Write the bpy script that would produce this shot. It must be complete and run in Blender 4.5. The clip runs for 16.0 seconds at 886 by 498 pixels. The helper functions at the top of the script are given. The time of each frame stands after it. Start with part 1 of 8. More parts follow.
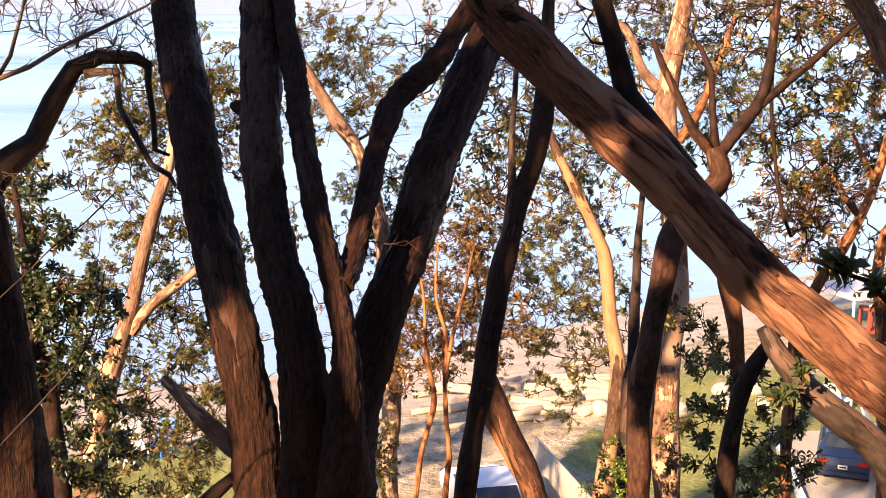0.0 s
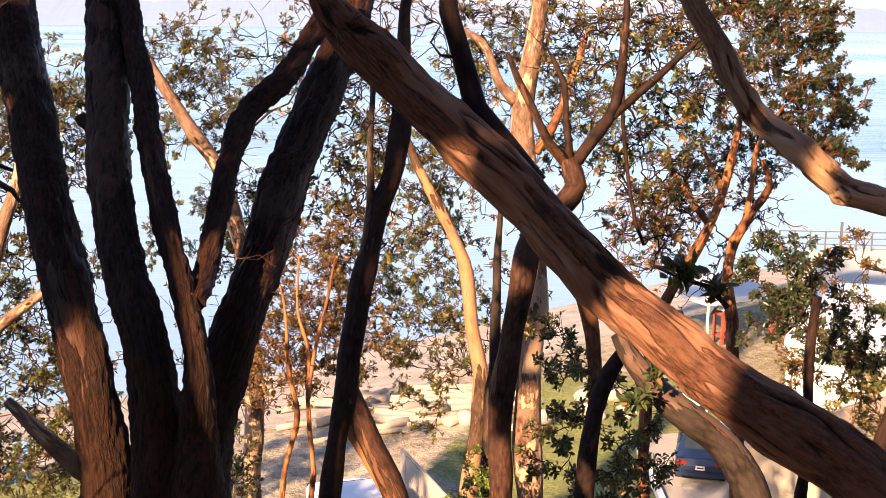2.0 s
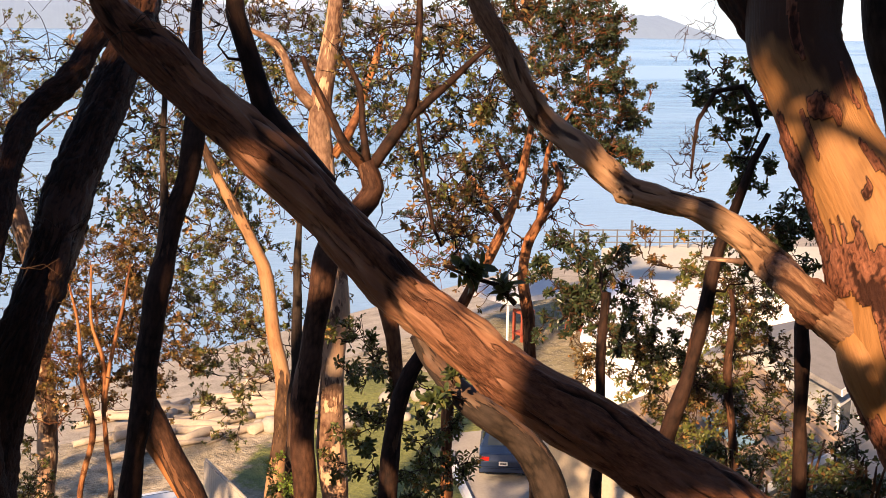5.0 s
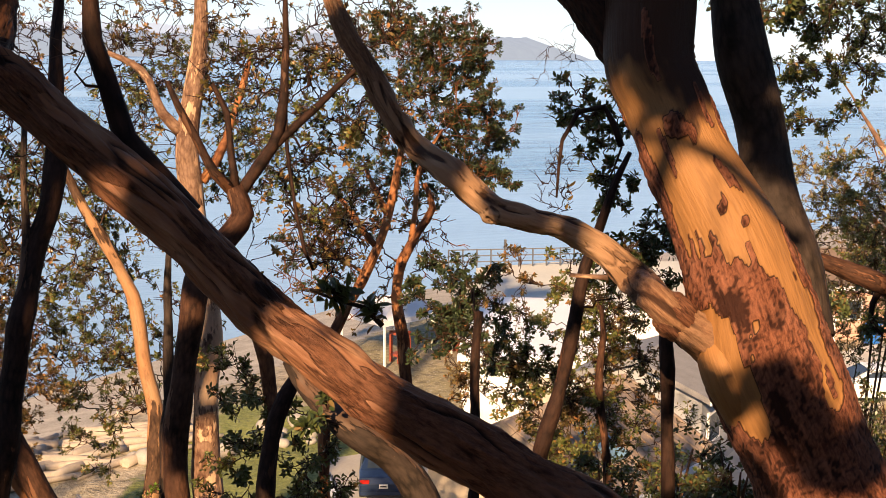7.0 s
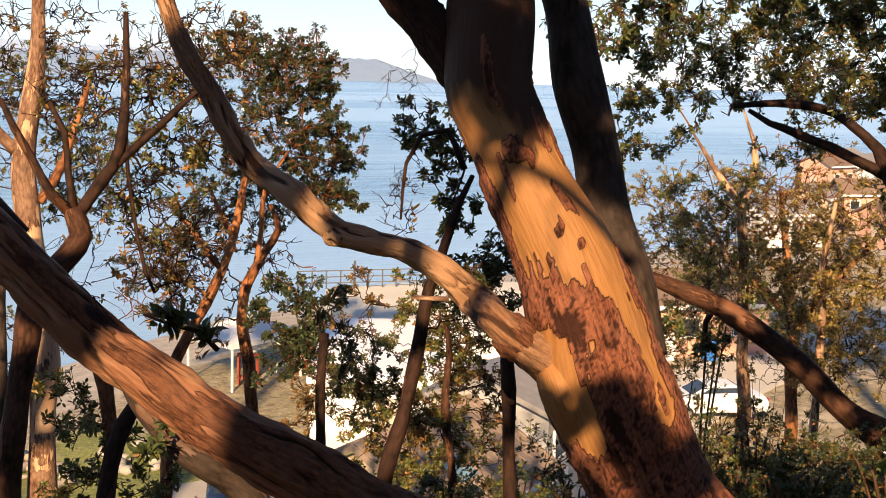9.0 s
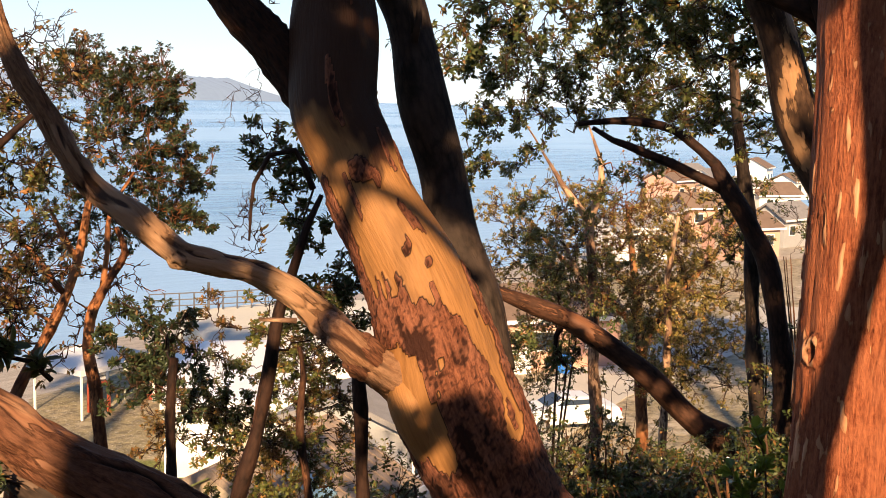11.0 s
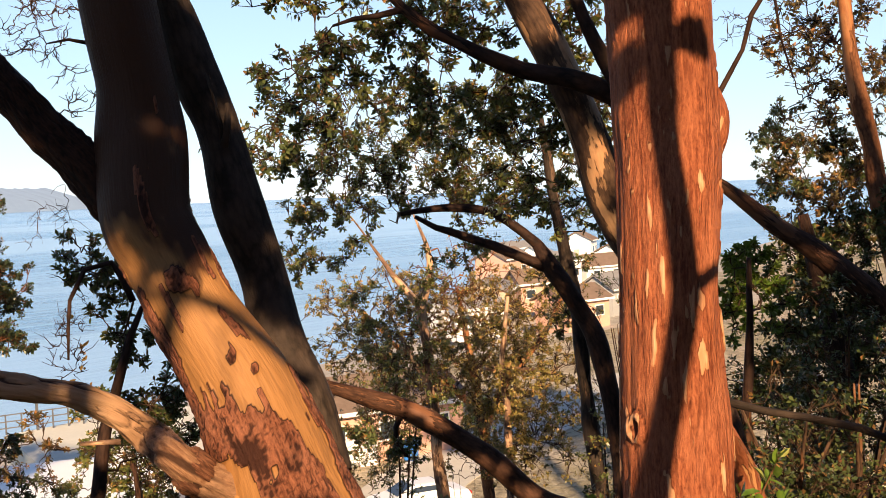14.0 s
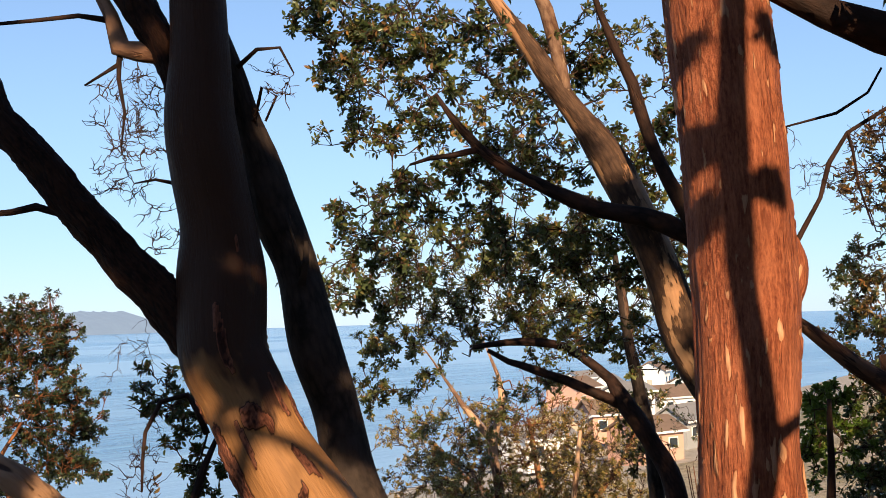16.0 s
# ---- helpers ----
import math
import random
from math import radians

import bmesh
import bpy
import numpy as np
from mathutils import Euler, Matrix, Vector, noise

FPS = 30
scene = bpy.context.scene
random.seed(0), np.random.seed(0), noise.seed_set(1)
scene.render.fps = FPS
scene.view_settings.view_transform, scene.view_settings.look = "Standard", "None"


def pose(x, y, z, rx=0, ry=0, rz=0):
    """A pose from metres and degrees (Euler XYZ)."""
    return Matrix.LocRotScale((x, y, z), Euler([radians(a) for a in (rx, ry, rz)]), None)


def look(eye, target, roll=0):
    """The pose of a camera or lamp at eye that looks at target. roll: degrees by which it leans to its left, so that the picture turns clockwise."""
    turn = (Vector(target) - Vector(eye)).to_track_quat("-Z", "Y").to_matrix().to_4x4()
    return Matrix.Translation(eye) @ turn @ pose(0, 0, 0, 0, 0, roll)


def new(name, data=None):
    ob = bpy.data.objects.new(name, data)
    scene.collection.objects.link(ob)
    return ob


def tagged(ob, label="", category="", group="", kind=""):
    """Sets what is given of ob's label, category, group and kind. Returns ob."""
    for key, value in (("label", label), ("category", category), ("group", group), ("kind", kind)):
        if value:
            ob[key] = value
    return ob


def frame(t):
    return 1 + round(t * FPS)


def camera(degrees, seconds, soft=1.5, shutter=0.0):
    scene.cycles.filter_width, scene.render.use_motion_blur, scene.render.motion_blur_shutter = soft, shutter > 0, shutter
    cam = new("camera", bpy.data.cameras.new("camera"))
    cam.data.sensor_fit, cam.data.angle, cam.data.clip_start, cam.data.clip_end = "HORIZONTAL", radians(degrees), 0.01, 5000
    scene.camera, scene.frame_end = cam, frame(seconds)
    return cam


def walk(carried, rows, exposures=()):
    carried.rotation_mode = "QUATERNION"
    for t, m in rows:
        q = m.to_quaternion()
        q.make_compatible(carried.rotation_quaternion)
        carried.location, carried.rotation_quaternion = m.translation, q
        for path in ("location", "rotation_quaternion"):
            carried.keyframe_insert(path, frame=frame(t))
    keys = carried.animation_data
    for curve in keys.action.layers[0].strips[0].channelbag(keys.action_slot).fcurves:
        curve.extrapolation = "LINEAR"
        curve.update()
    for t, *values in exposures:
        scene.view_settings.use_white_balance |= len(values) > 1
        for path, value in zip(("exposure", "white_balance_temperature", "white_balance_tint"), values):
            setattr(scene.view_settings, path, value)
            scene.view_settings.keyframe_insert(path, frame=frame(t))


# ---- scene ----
cam = camera(40.36, 16.0, 0.55)
# seconds, place, heading, pitch, lean to the left
PATH = [
    (0, 1.634, 1.978, 16.365, -2.104, -11.264, 0.224),
    (0.5, 1.644, 1.979, 16.362, -3.783, -11.241, 0.317),
    (1, 1.653, 1.978, 16.363, -5.097, -11.078, 0.062),
    (1.5, 1.661, 1.977, 16.364, -6.737, -11, 0.136),
    (2, 1.669, 1.975, 16.365, -8.651, -10.634, 0.55),
    (2.5, 1.675, 1.972, 16.365, -11.251, -10.627, 1.05),
    (3, 1.68, 1.969, 16.365, -12.399, -10.538, 1.202),
    (3.5, 1.684, 1.965, 16.365, -14.308, -10.495, 1.134),
    (4, 1.688, 1.961, 16.365, -16.083, -10.501, 1.509),
    (4.2, 1.689, 1.959, 16.365, -16.534, -10.518, 1.359),
    (6.3, 1.702, 1.929, 16.368, -21.707, -9.796, 0.797),
    (6.5, 1.704, 1.925, 16.369, -22.446, -9.763, 0.63),
    (7, 1.708, 1.916, 16.371, -24.148, -9.189, 0.635),
    (7.5, 1.713, 1.907, 16.374, -26.359, -9.149, 1.084),
    (8, 1.718, 1.898, 16.377, -28.367, -9.221, 1.438),
    (8.2, 1.72, 1.894, 16.378, -28.975, -8.92, 1.615),
    (10.3, 1.751, 1.864, 16.387, -35.422, -7.295, 0.817),
    (10.5, 1.754, 1.862, 16.388, -36.182, -7.328, 0.906),
    (11, 1.763, 1.858, 16.389, -38.163, -7.017, 1.406),
    (11.5, 1.773, 1.854, 16.391, -40.56, -6.327, 2.031),
    (12, 1.783, 1.851, 16.394, -41.964, -5.665, 1.404),
    (12.5, 1.794, 1.849, 16.398, -42.802, -5.796, 0.637),
    (13, 1.804, 1.847, 16.403, -43.573, -5.55, -0.356),
    (13.5, 1.813, 1.844, 16.411, -44.645, -4.789, -1.041),
    (14, 1.82, 1.841, 16.422, -46.056, -2.856, -2.441),
    (14.5, 1.824, 1.838, 16.434, -45.479, -1.242, -2.331),
    (15, 1.823, 1.836, 16.449, -45.23, 0.583, -2.066),
    (15.5, 1.815, 1.835, 16.465, -44.654, 1.996, -1.884),
    (16, 1.796, 1.837, 16.479, -42.902, 3.308, -1.786),
]
walk(cam, [(t, pose(x, y, z, 90 + pitch, 0, yaw) @ pose(0, 0, 0, 0, 0, lean)) for t, x, y, z, yaw, pitch, lean in PATH],
     [(0, 1.42, 7350, 23), (3.5, 1.12, 7400, 22), (6.5, 0.63, 7500, 16), (11, 0.68, 7450, 14), (14, 0.66, 7300, 12), (16, 0.40, 6450, 8)])

# ---- world and sun ----
SUN_AZ, SUN_EL = radians(233), radians(25)      # measured from +x, counter-clockwise; height
SUN = Vector((math.cos(SUN_AZ) * math.cos(SUN_EL), math.sin(SUN_AZ) * math.cos(SUN_EL), math.sin(SUN_EL)))
world = bpy.data.worlds.new("sky")
scene.world = world
world.use_nodes = True
wn = world.node_tree.nodes
sky = wn.new("ShaderNodeTexSky")
sky.sky_type, sky.sun_disc = "NISHITA", False
sky.sun_elevation, sky.sun_rotation = SUN_EL, math.pi / 2 - SUN_AZ
sky.air_density, sky.dust_density, sky.ozone_density = 0.9, 0.12, 1.2
wn["Background"].inputs[1].default_value = 0.08
tint = wn.new("ShaderNodeMix")
tint.data_type, tint.blend_type = "RGBA", "MULTIPLY"
tint.inputs[0].default_value, tint.inputs[7].default_value = 1.0, (0.97, 1.03, 1.24, 1)
world.node_tree.links.new(sky.outputs[0], tint.inputs[6])
# sea haze, thick near the horizon and thinning out smoothly towards the zenith
way, split, thin = wn.new("ShaderNodeTexCoord"), wn.new("ShaderNodeSeparateXYZ"), wn.new("ShaderNodeMapRange")
thin.inputs["From Min"].default_value, thin.inputs["From Max"].default_value = 0.08, 0.5
thin.inputs["To Min"].default_value, thin.inputs["To Max"].default_value = 0.55, 0.0
veil = wn.new("ShaderNodeMix")
veil.data_type, veil.blend_type = "RGBA", "MIX"
veil.inputs[7].default_value = (5.0, 7.9, 11.8, 1)
for a, b in ((way.outputs["Generated"], split.inputs[0]), (split.outputs["Z"], thin.inputs["Value"]), (thin.outputs[0], veil.inputs[0]), (tint.outputs[2], veil.inputs[6]), (veil.outputs[2], wn["Background"].inputs[0])):
    world.node_tree.links.new(a, b)
sun = new("sun", bpy.data.lights.new("sun", "SUN"))
sun.data.energy, sun.data.angle, sun.data.color = 6.4, radians(0.6), (1.0, 0.76, 0.50)
sun.matrix_world = look(SUN * 50, (0, 0, 0))


# ---- materials ----
class Mat:
    """A node material under construction."""
    def __init__(self, name, rough=0.7, metal=0.0):
        self.m = bpy.data.materials.new(name)
        self.m.use_nodes = True
        self.t = self.m.node_tree
        self.b = self.t.nodes["Principled BSDF"]
        self.b.inputs["Roughness"].default_value = rough
        self.b.inputs["Metallic"].default_value = metal

    def n(self, kind, **inputs):
        node = self.t.nodes.new("ShaderNode" + kind)
        for key, value in inputs.items():
            key = key.replace("_", " ")
            if isinstance(value, bpy.types.NodeSocket):
                self.t.links.new(value, node.inputs[key])
            else:
                node.inputs[key].default_value = value
        return node

    def link(self, out, name):
        self.t.links.new(out, self.b.inputs[name])
        return self

    def coords(self, kind="Object"):
        if kind == "bark":
            a = self.t.nodes.new("ShaderNodeAttribute")
            a.attribute_name = "bark"
            return a.outputs["Vector"]
        return self.n("TexCoord").outputs[kind]

    def scaled(self, v, x, y, z):
        return self.n("Mapping", Vector=v, Scale=(x, y, z)).outputs[0]

    def noise(self, v, scale, detail=4.0, rough=0.6, warp=0.0):
        return self.n("TexNoise", Vector=v, Scale=scale, Detail=detail, Roughness=rough, Distortion=warp).outputs[0]

    def ramp(self, fac, *stops):
        node = self.n("ValToRGB", Fac=fac)
        e = node.color_ramp.elements
        while len(e) < len(stops):
            e.new(0.5)
        for k, (p, c) in enumerate(stops):
            e[k].position = p
            e[k].color = (*c, 1) if isinstance(c, tuple) else (c, c, c, 1)
        return node.outputs[0]

    def mix(self, fac, a, b, how="MIX"):
        node = self.t.nodes.new("ShaderNodeMix")
        node.data_type, node.blend_type = "RGBA", how
        for k, value in ((0, fac), (6, a), (7, b)):
            if isinstance(value, bpy.types.NodeSocket):
                self.t.links.new(value, node.inputs[k])
            else:
                node.inputs[k].default_value = (*value, 1) if isinstance(value, tuple) else value
        return node.outputs[2]

    def math(self, how, a, b):
        node = self.t.nodes.new("ShaderNodeMath")
        node.operation = how
        for k, value in ((0, a), (1, b)):
            if isinstance(value, bpy.types.NodeSocket):
                self.t.links.new(value, node.inputs[k])
            else:
                node.inputs[k].default_value = value
        return node.outputs[0]

    def bump(self, height, strength=0.5, distance=0.01):
        self.link(self.n("Bump", Height=height, Strength=strength, Distance=distance).outputs[0], "Normal")
        return self


def bark_material(name, dark, light, peel, amount, scale=1.0, cracks=0.8, rough=0.75):
    """Bark whose grain runs along the limb: scaly plates, with smooth skin where they have peeled off."""
    m = Mat(name, rough)
    m.b.inputs["Specular IOR Level"].default_value = 0.15
    v = m.coords("bark")
    big = m.noise(m.scaled(v, 2.2 * scale, 2.2 * scale, 0.9 * scale), 1.0, 5, 0.62, 0.4)
    tear = m.noise(m.scaled(v, 26, 26, 4.5), 1.0, 4, 0.65)
    plates = m.n("TexVoronoi", Vector=m.scaled(v, 34, 34, 13), Scale=1.0, Randomness=1.0)
    plates.feature = "F1"
    fine = m.noise(m.scaled(v, 90, 90, 28), 1.0, 4, 0.7)
    fib = m.noise(m.scaled(v, 60, 60, 5), 1.0, 3, 0.6)
    grain = m.mix(0.5, plates.outputs["Distance"], fine)
    scaly = m.mix(m.ramp(grain, (0.25, 1.0), (0.62, 0.0)), dark, light)
    scaly = m.mix(m.ramp(m.noise(v, 5.5, 5, 0.65), (0.38, 0.0), (0.7, 0.75)), scaly, (light[0] * 1.15, light[1] * 1.2, light[2] * 1.35))
    where = m.mix(0.2, big, tear)
    mask = m.ramp(where, (max(0.0, 0.62 - amount * 0.3), 0.0), (max(0.02, 0.632 - amount * 0.3), 1.0))
    skin = m.mix(m.ramp(m.noise(v, 3.0, 3, 0.5), (0.3, 0.0), (0.7, 1.0)), peel, (peel[0] * 1.2, peel[1] * 0.92, peel[2] * 0.8))
    skin = m.mix(m.ramp(m.noise(m.scaled(v, 9, 9, 5), 1.0, 5, 0.7), (0.5, 0.0), (0.66, 0.45)), skin, (light[0] * 0.6, light[1] * 0.5, light[2] * 0.45))
    skin = m.mix(m.math("MULTIPLY", m.ramp(fib, (0.35, 1.0), (0.6, 0.0)), 0.35), skin, (peel[0] * 0.62, peel[1] * 0.5, peel[2] * 0.45))
    m.link(m.mix(mask, scaly, skin), "Base Color")
    h_scaly = m.math("ADD", m.math("MULTIPLY", grain, cracks), m.math("MULTIPLY", tear, 0.5))
    h_skin = m.math("ADD", m.math("MULTIPLY", fib, 0.12), -0.15)
    m.bump(m.mix(mask, h_scaly, h_skin), 0.9, 0.012)
    m.link(m.ramp(mask, (0.0, rough), (1.0, rough - 0.2)), "Roughness")
    return m.m


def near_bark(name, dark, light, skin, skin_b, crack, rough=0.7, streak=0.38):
    """Bark seen close: the relief's own peel and crack values set scaly bark, bare skin and dark fissures apart."""
    m = Mat(name, rough)
    m.b.inputs["Specular IOR Level"].default_value = 0.15
    v = m.coords("bark")
    peel = m.t.nodes.new("ShaderNodeAttribute")
    dent = m.t.nodes.new("ShaderNodeAttribute")
    peel.attribute_name, dent.attribute_name = "peel", "dent"
    fine = m.noise(m.scaled(v, 120, 120, 40), 1.0, 5, 0.7)
    fib = m.noise(m.scaled(v, 70, 70, 7), 1.0, 5, 0.65)
    blot = m.noise(m.scaled(v, 9, 9, 5), 1.0, 5, 0.65)
    scaly = m.mix(m.ramp(m.mix(0.5, fine, fib), (0.41, 0.0), (0.59, 1.0)), dark, light)
    scaly = m.mix(m.ramp(blot, (0.45, 0.0), (0.7, 0.6)), scaly, (light[0] * 1.1, light[1] * 1.25, light[2] * 1.4))
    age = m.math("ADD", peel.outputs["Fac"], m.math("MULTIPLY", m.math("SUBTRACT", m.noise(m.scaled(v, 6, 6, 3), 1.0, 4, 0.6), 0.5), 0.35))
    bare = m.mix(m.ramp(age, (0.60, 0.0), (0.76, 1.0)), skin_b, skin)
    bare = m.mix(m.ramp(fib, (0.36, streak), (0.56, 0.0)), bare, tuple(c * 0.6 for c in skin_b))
    edge = m.math("ADD", peel.outputs["Fac"], m.math("MULTIPLY", m.math("SUBTRACT", fib, 0.5), 0.25))
    mask = m.ramp(edge, (0.495, 0.0), (0.515, 1.0))
    col = m.mix(mask, scaly, bare)
    col = m.mix(m.ramp(m.math("ADD", dent.outputs["Fac"], m.math("MULTIPLY", m.math("SUBTRACT", fine, 0.5), 0.5)), (0.25, 0.0), (0.75, 0.9)), col, crack)
    m.link(col, "Base Color")
    h = m.mix(mask, m.math("ADD", m.math("MULTIPLY", fine, 0.7), fib), m.math("MULTIPLY", fib, 0.35))
    m.bump(h, 1.0, 0.018)
    m.link(m.ramp(mask, (0.0, rough), (1.0, rough - 0.18)), "Roughness")
    return m.m


# base colour lowered further, so that it carries the stems' shade
BARK_DARK = bark_material("dark_bark_shaded", (0.009, 0.0045, 0.003), (0.044, 0.020, 0.012), (0.09, 0.045, 0.025), 0.12)
BARK_RED = bark_material("stringy_red_bark", (0.136, 0.034, 0.012), (0.298, 0.096, 0.043), (0.341, 0.186, 0.087), 0.2)
BARK_DIAG = bark_material("weathered_tan_bark", (0.081, 0.031, 0.016), (0.248, 0.124, 0.068), (0.310, 0.180, 0.105), 0.45)
BARK_PALE = bark_material("pale_smooth_bark", (0.080, 0.036, 0.022), (0.27, 0.155, 0.092), (0.52, 0.365, 0.24), 0.34)
BARK_ORANGE = bark_material("orange_bark", (0.065, 0.022, 0.010), (0.24, 0.092, 0.038), (0.35, 0.16, 0.068), 0.4)
# its second, near-black skin tone holds the upper trunk's shade as well as older bark
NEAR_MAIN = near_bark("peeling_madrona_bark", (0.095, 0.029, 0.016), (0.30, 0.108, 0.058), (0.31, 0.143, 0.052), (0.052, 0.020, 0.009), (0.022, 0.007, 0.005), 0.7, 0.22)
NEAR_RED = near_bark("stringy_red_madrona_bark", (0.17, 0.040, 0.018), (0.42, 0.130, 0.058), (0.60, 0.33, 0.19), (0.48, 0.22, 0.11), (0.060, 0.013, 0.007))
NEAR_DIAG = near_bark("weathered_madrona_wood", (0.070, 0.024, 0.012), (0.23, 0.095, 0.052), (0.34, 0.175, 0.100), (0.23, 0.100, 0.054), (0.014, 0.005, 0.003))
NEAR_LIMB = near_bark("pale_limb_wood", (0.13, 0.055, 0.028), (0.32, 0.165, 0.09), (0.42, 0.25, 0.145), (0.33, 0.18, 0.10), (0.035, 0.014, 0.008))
# brown taken down to near black: deep shade is part of this colour
NEAR_DARK = near_bark("scaly_brown_bark_shaded", (0.011, 0.0040, 0.0025), (0.058, 0.022, 0.011), (0.085, 0.034, 0.016), (0.066, 0.026, 0.012), (0.005, 0.0025, 0.0015))
BARK_GREY = bark_material("grey_bark", (0.015, 0.010, 0.007), (0.056, 0.036, 0.025), (0.115, 0.074, 0.050), 0.2)
# peeled mottling that also paints in dapples of shade
BARK_DAPPLED = bark_material("shade_dappled_bark", (0.030, 0.015, 0.010), (0.11, 0.058, 0.032), (0.36, 0.22, 0.12), 0.5)
BARK_BROWN = bark_material("brown_bark", (0.022, 0.009, 0.005), (0.090, 0.039, 0.021), (0.16, 0.080, 0.045), 0.25)
BARK_TWIG = bark_material("twig_bark", (0.031, 0.017, 0.011), (0.105, 0.056, 0.031), (0.174, 0.093, 0.050), 0.3)


def leaf_material(name, deep, mid, bright, dead, dead_share):
    m = Mat(name, 0.30)
    r = m.n("NewGeometry").outputs["Random Per Island"]
    c = m.ramp(r, (0.0, deep), (0.35, mid), (max(0.5, 0.93 - dead_share), bright), (max(0.52, 0.97 - dead_share), dead))
    v = m.coords()
    c = m.mix(m.ramp(m.noise(v, 40.0, 3), (0.35, 0.0), (0.75, 0.4)), c, bright)
    m.link(c, "Base Color")
    m.b.inputs["Specular IOR Level"].default_value = 0.45
    t = m.n("BsdfTranslucent", Color=(bright[0] * 1.6, bright[1] * 1.5, bright[2], 1))
    mixed = m.n("MixShader", Fac=0.18)
    m.t.links.new(m.b.outputs[0], mixed.inputs[1])
    m.t.links.new(t.outputs[0], mixed.inputs[2])
    m.t.links.new(mixed.outputs[0], m.t.nodes["Material Output"].inputs[0])
    return m.m


# One leaf species: darker and brighter copies carry shade and sun in their colour.
LEAF = leaf_material("leaf_green", (0.024, 0.038, 0.012), (0.066, 0.082, 0.022), (0.18, 0.18, 0.052), (0.30, 0.14, 0.042), 0.08)
LEAF_DARK = leaf_material("leaf_shade_green", (0.016, 0.03, 0.012), (0.042, 0.06, 0.02), (0.11, 0.125, 0.04), (0.24, 0.11, 0.04), 0.09)
# deepest copy, with shade put into the green
LEAF_DEEP_SHADE = leaf_material("leaf_shaded_green", (0.010, 0.020, 0.011), (0.026, 0.042, 0.020), (0.075, 0.095, 0.040), (0.20, 0.10, 0.04), 0.03)
LEAF_BROWN = leaf_material("leaf_rusty", (0.035, 0.032, 0.011), (0.10, 0.072, 0.024), (0.25, 0.155, 0.055), (0.34, 0.145, 0.05), 0.14)
# brightest copy, with sunlight put into the olive
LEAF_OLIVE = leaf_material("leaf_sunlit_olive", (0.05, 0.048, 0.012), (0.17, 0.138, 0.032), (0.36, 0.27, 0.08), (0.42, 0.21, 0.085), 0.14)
LEAF_FRESH = leaf_material("leaf_fresh_green", (0.035, 0.08, 0.012), (0.09, 0.16, 0.022), (0.2, 0.27, 0.045), (0.25, 0.24, 0.06), 0.03)


def plain(name, color, rough=0.7, var=0.25, scale=3.0, metal=0.0, bump=0.15):
    """A worn surface of one colour with fine grain and larger stains."""
    m = Mat(name, rough, metal)
    v = m.coords()
    f = m.mix(0.5, m.noise(v, scale, 5), m.noise(v, scale * 14, 3))
    dark = tuple(c * (1 - var) for c in color)
    m.link(m.mix(m.ramp(f, (0.35, 0.0), (0.65, 1.0)), dark, color), "Base Color")
    m.bump(f, bump, 0.01)
    return m.m


def ground_material():
    m = Mat("hillside_soil", 0.95)
    v = m.coords()
    a, b = m.noise(v, 0.35, 5), m.noise(v, 7.0, 5)
    c = m.mix(m.ramp(b, (0.3, 0.0), (0.7, 1.0)), (0.05, 0.035, 0.022), (0.16, 0.11, 0.065))
    c = m.mix(m.ramp(a, (0.45, 0.0), (0.6, 0.8)), c, (0.06, 0.075, 0.025))
    m.link(c, "Base Color")
    m.bump(b, 0.8, 0.08)
    return m.m


def water_material():
    m = Mat("sea_water", 0.2)
    m.b.inputs["IOR"].default_value = 1.33
    v = m.coords()
    w0 = m.noise(m.scaled(v, 0.012, 0.085, 1), 1.0, 5, 0.62, 0.4)
    w1 = m.noise(m.scaled(v, 0.10, 0.5, 1), 1.0, 4, 0.6, 0.3)
    w2 = m.noise(m.scaled(v, 0.7, 1.8, 1), 1.0, 4, 0.65)
    slick = m.ramp(m.noise(m.scaled(v, 0.0012, 0.0045, 1), 1.0, 3, 0.5), (0.46, 0.15), (0.56, 1.0))
    h = m.math("ADD", m.math("MULTIPLY", w0, 3.0), m.mix(0.35, w1, w2))
    m.bump(m.math("MULTIPLY", h, slick), 0.6, 0.9)
    # ripple streaks and the slicks' pale sheen are painted into the base colour
    tone = m.mix(m.ramp(m.mix(0.4, w0, w1), (0.36, 0.0), (0.62, 1.0)), (0.09, 0.225, 0.42), (0.20, 0.375, 0.56))
    m.link(m.mix(m.ramp(slick, (0.2, 0.7), (0.9, 0.0)), tone, (0.30, 0.45, 0.60)), "Base Color")
    return m.m


SOIL, WATER = ground_material(), water_material()
GRASS = plain("lawn", (0.24, 0.27, 0.06), 0.9, 0.5, 1.2, bump=0.6)
SAND = plain("beach_gravel", (0.56, 0.49, 0.40), 0.95, 0.55, 0.9, bump=0.8)
CONCRETE = plain("concrete", (0.55, 0.51, 0.44), 0.9, 0.15, 0.6)
WHITE = plain("white_paint", (0.8, 0.79, 0.77), 0.6, 0.1, 1.0)


# ---- mesh helpers ----
def place_mesh(name, me, mat, parent=None, label="", kind=""):
    if mat:
        me.materials.append(mat)
    ob = new(name, me)
    if parent:
        ob.parent = parent
        root = parent.parent or parent
        me.transform(Matrix.Translation(-Vector(root["base"])))
    return tagged(ob, label, kind=kind)


def part(name, bm, mat, parent=None, label="", smooth=False):
    me = bpy.data.meshes.new(name)
    bm.to_mesh(me)
    bm.free()
    if smooth:
        me.shade_smooth()
    return place_mesh(name, me, mat, parent, label)


